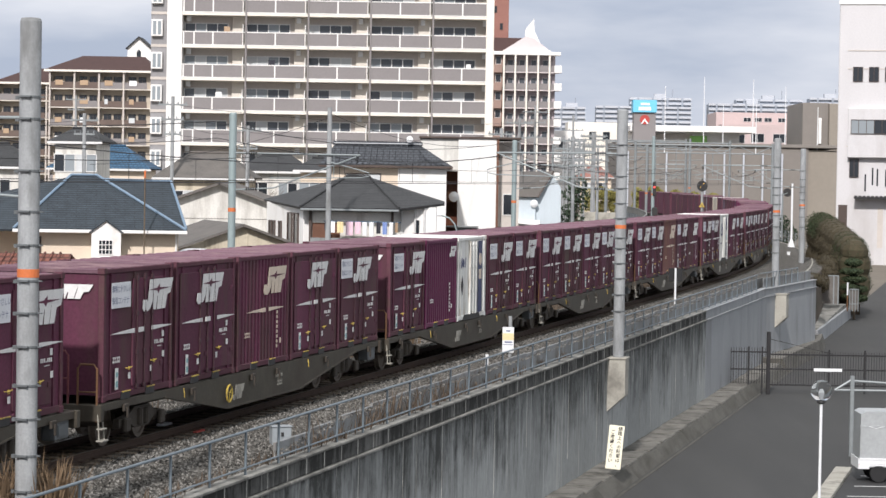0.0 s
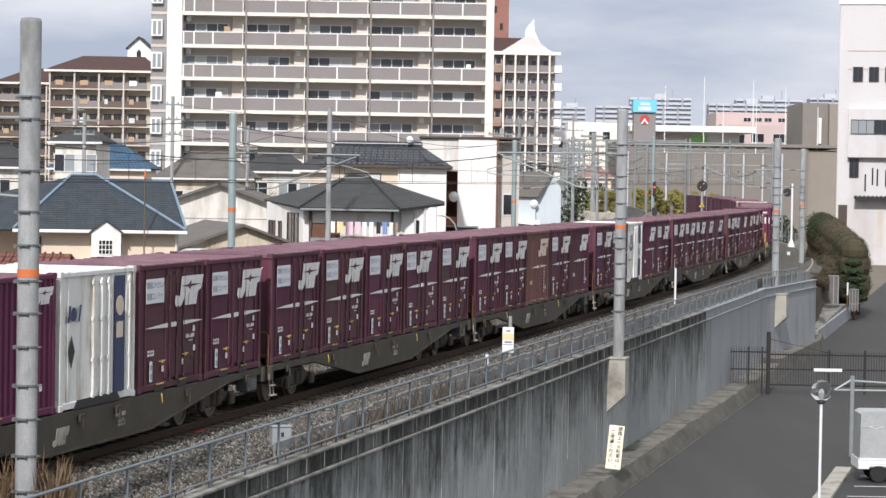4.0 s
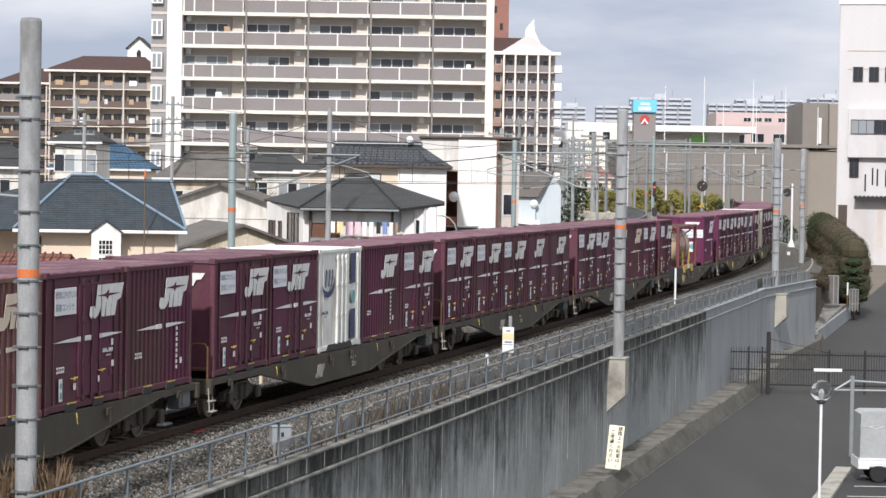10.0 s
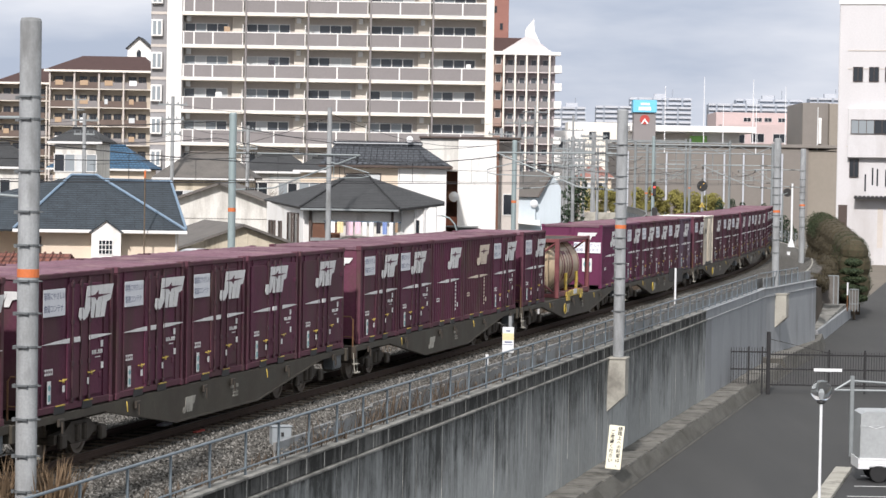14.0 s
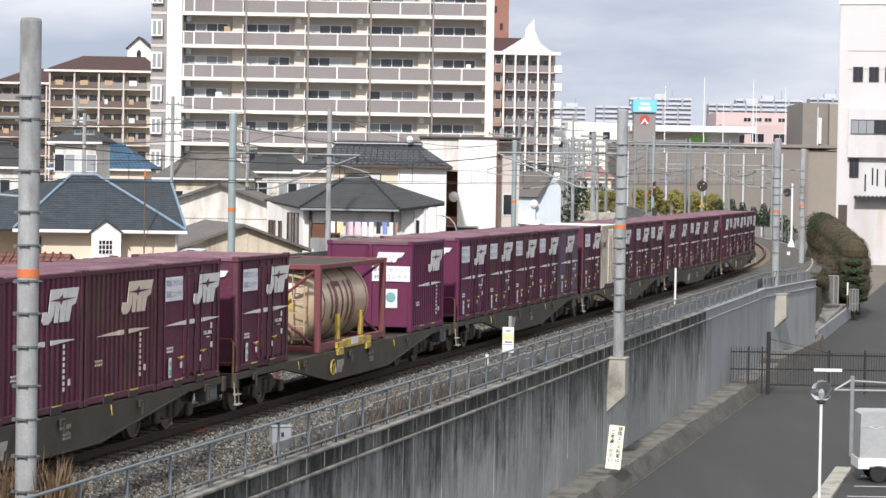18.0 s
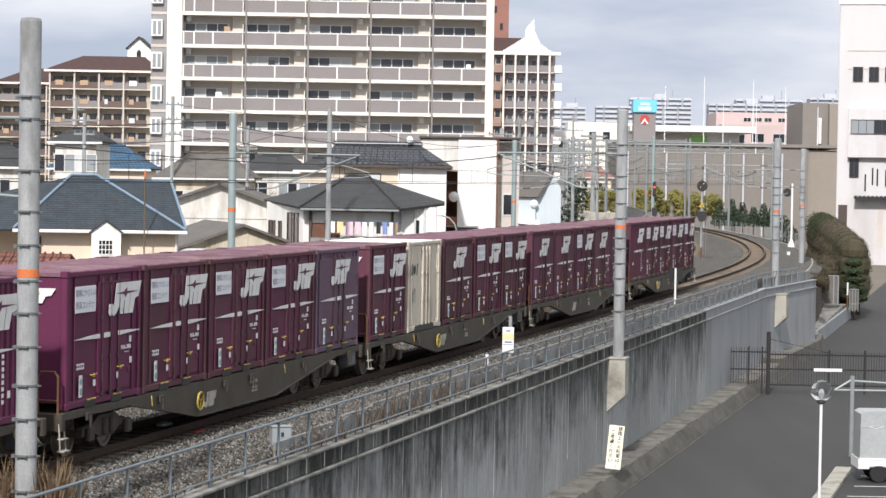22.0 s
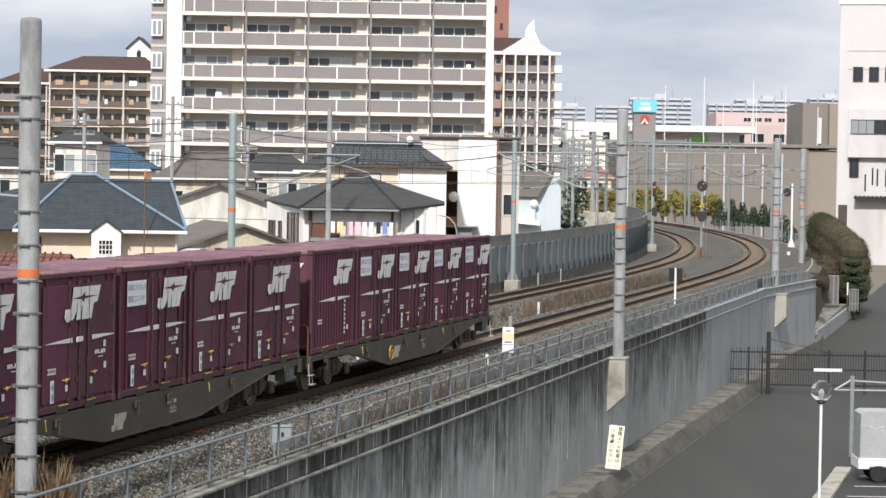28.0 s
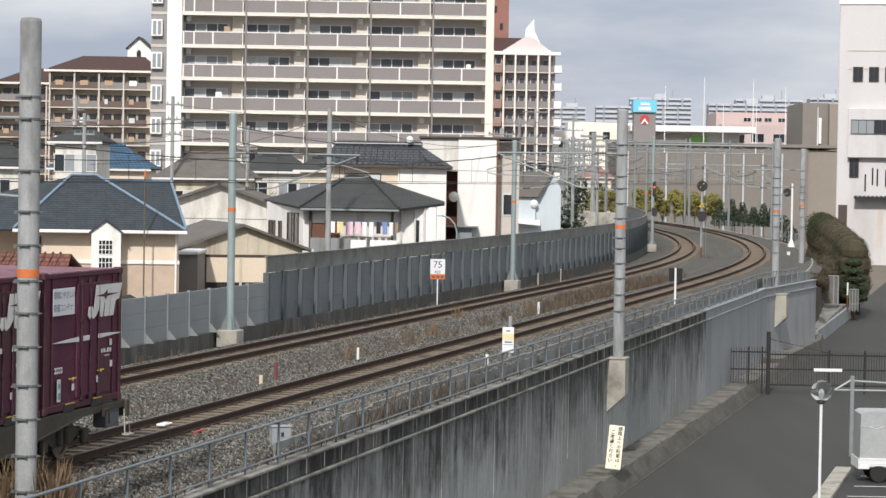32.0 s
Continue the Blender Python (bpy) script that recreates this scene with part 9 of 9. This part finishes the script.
part("orange_post", Shape().tube([(-0.14, 0, 0), (-0.14, 0, 1.95)], 0.05, 8), M["rusty_pipe"], rl_, "rusty orange post")
part("white_band", Shape().tube([(-0.14, 0, 1.1), (-0.14, 0, 1.96)], 0.055, 8), M["white_metal"], rl_, "white band")

bw = tagged(part("wall_yard", Shape().box(11.6, 15.6, 215, 215.3, -4.6, 2.4, c=0.03), M["concrete_light"]), "pale concrete yard wall behind the barrier", "wall", kind="structure")

# ---------- poles and cables of the town ----------
def town_pole(x, y, top, arms, r=0.15):
    ob = thing("utility_pole", "grey concrete utility pole with cross-arms", "utility pole", pose(x, y, 0), group="utility poles")
    part("shaft", Shape().tube([(0, 0, GZ), (0, 0, top)], r, 12, r * 0.7), M["pole_concrete"], ob)
    for z, w in arms:
        part("cross_arm", Shape().box(-w, w, -0.05, 0.05, z - 0.05, z + 0.05), M["galv"], ob)
        ins = Shape()
        for k in (-0.9, -0.35, 0.35, 0.9):
            ins.lathe([(0.03, z + 0.05), (0.05, z + 0.10), (0.02, z + 0.20)], "z", 8, pose(k * w, 0, 0))
        part("insulators", ins, M["galv"], ob, "grey insulators")
    return ob


POLES = [(10.9, 225, 9.2, ((8.8, 1.2), (8.0, 1.0), (7.0, 0.8))), (14.5, 240, 9.8, ((9.4, 1.2), (8.4, 1.0), (7.2, 0.9))), (15.6, 260, 10.2, ((9.8, 1.3), (8.8, 1.1))), (9.4, 188, 8.0, ((7.6, 1.0), (6.9, 0.8), (6.2, 0.7))), (12.6, 230, 8.8, ((8.4, 1.1), (7.5, 1.0), (6.6, 0.8))), (16.8, 275, 10.5, ((10.1, 1.4), (9.0, 1.1))), (-5.25, 112.0, 8.35, ()), (-20.8, 142, 8.6, ((8.2, 0.8), (7.4, 0.6))), (-16.6, 150, 9.9, ((9.4, 0.9), (8.5, 0.7), (7.6, 0.5))), (8.9, 170, 8.2, ((7.9, 0.9), (7.3, 0.7), (6.6, 0.6))), (5.6, 185, 9.8, ((9.4, 1.0), (8.3, 0.8))), (3.8, 165, 8.6, ((8.2, 0.9), (7.4, 0.7))), (12.5, 240, 11.5, ((11.0, 1.2), (10.0, 1.0))), (8.6, 235, 12.2, ((11.6, 1.2), (10.6, 1.0), (9.2, 0.7))), (-36, 240, 12.6, ((12.2, 1.0), (11.2, 0.8))), (-12.0, 150, 8.2, ((7.9, 0.8), (6.8, 0.6))), (11.6, 205, 8.6, ((8.2, 1.0), (7.6, 0.8), (6.9, 0.8), (6.1, 0.6))), (13.4, 215, 8.0, ((7.6, 1.2), (6.9, 1.0), (6.0, 1.0))), (10.2, 195, 7.8, ((7.4, 0.9), (6.7, 0.8), (5.8, 0.7)))]
for x, y, t, a in POLES:
    town_pole(x, y, t, a)
links = [((9.4, 188, 7.6), (10.9, 225, 8.8)), ((9.4, 188, 6.9), (12.6, 230, 8.4)), ((10.9, 225, 8.0), (14.5, 240, 9.4)), ((12.6, 230, 7.5), (15.6, 260, 9.8)), ((14.5, 240, 8.4), (16.8, 275, 10.1)), ((8.9, 170, 7.3), (9.4, 188, 7.6)), ((8.9, 170, 7.9), (10.2, 195, 7.4)), ((8.9, 170, 6.6), (10.2, 195, 6.7)), ((10.2, 195, 7.4), (11.6, 205, 8.2)), ((11.6, 205, 7.6), (13.4, 215, 7.6)), ((11.6, 205, 6.9), (13.4, 215, 6.9)), ((5.6, 185, 8.3), (11.6, 205, 8.2)), ((3.8, 165, 7.4), (10.2, 195, 5.8)), ((-20.8, 142, 8.2), (-16.6, 150, 8.6)), ((-16.6, 150, 8.5), (-12.0, 150, 7.9)), ((-20.8, 142, 7.4), (-16.6, 150, 7.6)), ((-12.0, 150, 7.8), (3.8, 165, 8.2)), ((-12.0, 150, 6.8), (3.8, 165, 7.4)), ((-16.6, 150, 7.6), (3.8, 165, 6.6)), ((3.8, 165, 8.2), (8.9, 170, 7.9)), ((3.8, 165, 7.4), (8.9, 170, 6.6)), ((8.9, 170, 7.3), (12.5, 240, 10.0)), ((5.6, 185, 8.3), (8.6, 235, 10.6)), ((-30, 130, 7.4), (-20.8, 142, 7.6)), ((-33, 135, 8.5), (-20.8, 142, 8.2)), ((-16.6, 150, 9.4), (5.6, 185, 9.4)), ((-5.25, 112, 8.1), (2.0, 134.8, 7.0)), ((-5.25, 112, 7.9), (-17, 118, 5.6))]
for a, b in links:
    tagged(part("service_cable", Shape().tube(hung(a, b, 0.5), 0.012, 4), M["wire"]), "black service cable sagging between poles", "cable", group="service cables")
sl = thing("street_lamp", "curved street lamp with a pale head", "street lamp", pose(0.70, 127.5, -0.15))
part("post", Shape().tube([(0, 0, GZ), (0, 0, 2.6), (-0.12, 0, 3.0), (-0.4, 0, 3.3), (-0.85, 0, 3.45)], 0.04, 8), M["pole_steel"], sl)
part("head", Shape().box(-1.35, -0.8, -0.12, 0.12, 3.38, 3.52, c=0.05), M["white_metal"], sl)

# light gantry over the bend
for s_, z_, lat0, lat1 in ((240, 8.4, -8.6, 4.5), (268, 8.9, -8.7, 4.6), (293, 9.3, -8.8, 4.8)):
    gn = thing("portal_gantry", "light steel lattice gantry spanning the tracks", "gantry", group="gantries")
    part("beam", Shape().tube([at(s_, lat0, z_), at(s_, lat1, z_)], 0.085, 6), M["galv"], gn)
    part("beam", Shape().tube([at(s_, lat0, z_ - 0.75), at(s_, lat1, z_ - 0.75)], 0.06, 6), M["galv"], gn)
    n = 8
    for i in range(n):
        a, b = lat0 + (lat1 - lat0) * i / n, lat0 + (lat1 - lat0) * (i + 1) / n
        part("brace", Shape().tube([at(s_, a, z_ - (0.75 if i % 2 else 0)), at(s_, b, z_ - (0 if i % 2 else 0.75))], 0.045, 5), M["galv"], gn)
    for la in (-5.45, 0.0):
        part("drop_arm", Shape().tube([at(s_, la - 1.2, z_ - 0.75), at(s_, la - 1.2, z_ - 2.9), at(s_, la + 0.1, z_ - 2.7)], 0.05, 6), M["galv"], gn)
        part("register_pipe", Shape().tube([at(s_, la - 1.9, z_ - 1.9), at(s_, la + 1.6, z_ - 1.8)], 0.05, 6), M["galv"], gn)
    for la in (lat0, lat1):
        part("leg", Shape().tube([at(s_, la, -0.6), at(s_, la, z_ + 0.3)], 0.13, 10), M["galv"], gn)
for x, y, t in ((33.2, 372, 19.5), (41.5, 395, 22), (44.6, 395, 17.5), (47.0, 372, 17.0), (47.5, 380, 21.0), (52.5, 380, 20.0), (56.6, 374, 16.8), (30.8, 392, 18.0)):
    tagged(part("flag_pole", Shape().tube([(x, y, 9.5), (x, y, t)], 0.09, 6, 0.05), M["white_metal"]), "tall slim white pole on the hall roof", "pole", group="slim roof poles")

# ---------- sleepers ----------
slp = fixed(Shape().prism([(-0.13, -0.34), (0.13, -0.34), (0.10, -0.158), (-0.10, -0.158)], -1.0, 1.0, "y").mesh("sleeper", M["sleeper"]))
for lane, tr, s_first in ((0.0, tracks[0], 33.0), (FAR, tracks[1], 55.0)):
    rest = Shape()
    for k in range(620):
        s_ = 12 + 0.62 * k
        if s_first <= s_ < s_first + 0.62 * 290:
            part("sleeper", slp, None, tr, m=along(s_, lane))
        else:
            rest.prism([(-0.13, -0.34), (0.13, -0.34), (0.10, -0.158), (-0.10, -0.158)], -1.0, 1.0, "y", along(s_, lane))
    r_ = part("sleepers_rest", rest.mesh("sleepers_rest", M["sleeper"]), None, tr)
    r_["kind"] = "stuff"
    cl = Shape()
    for k in range(330):
        s_ = 30 + 0.62 * k
        for side in (-0.566, 0.566):
            cl.box(-0.07, 0.07, -0.12, 0.12, -0.158, -0.13, along(s_, lane + side))
    c_ = part("rail_fastenings", cl.mesh("rail_fastenings", M["rail_side"]), None, tr)
    c_["kind"] = "stuff"


motions()
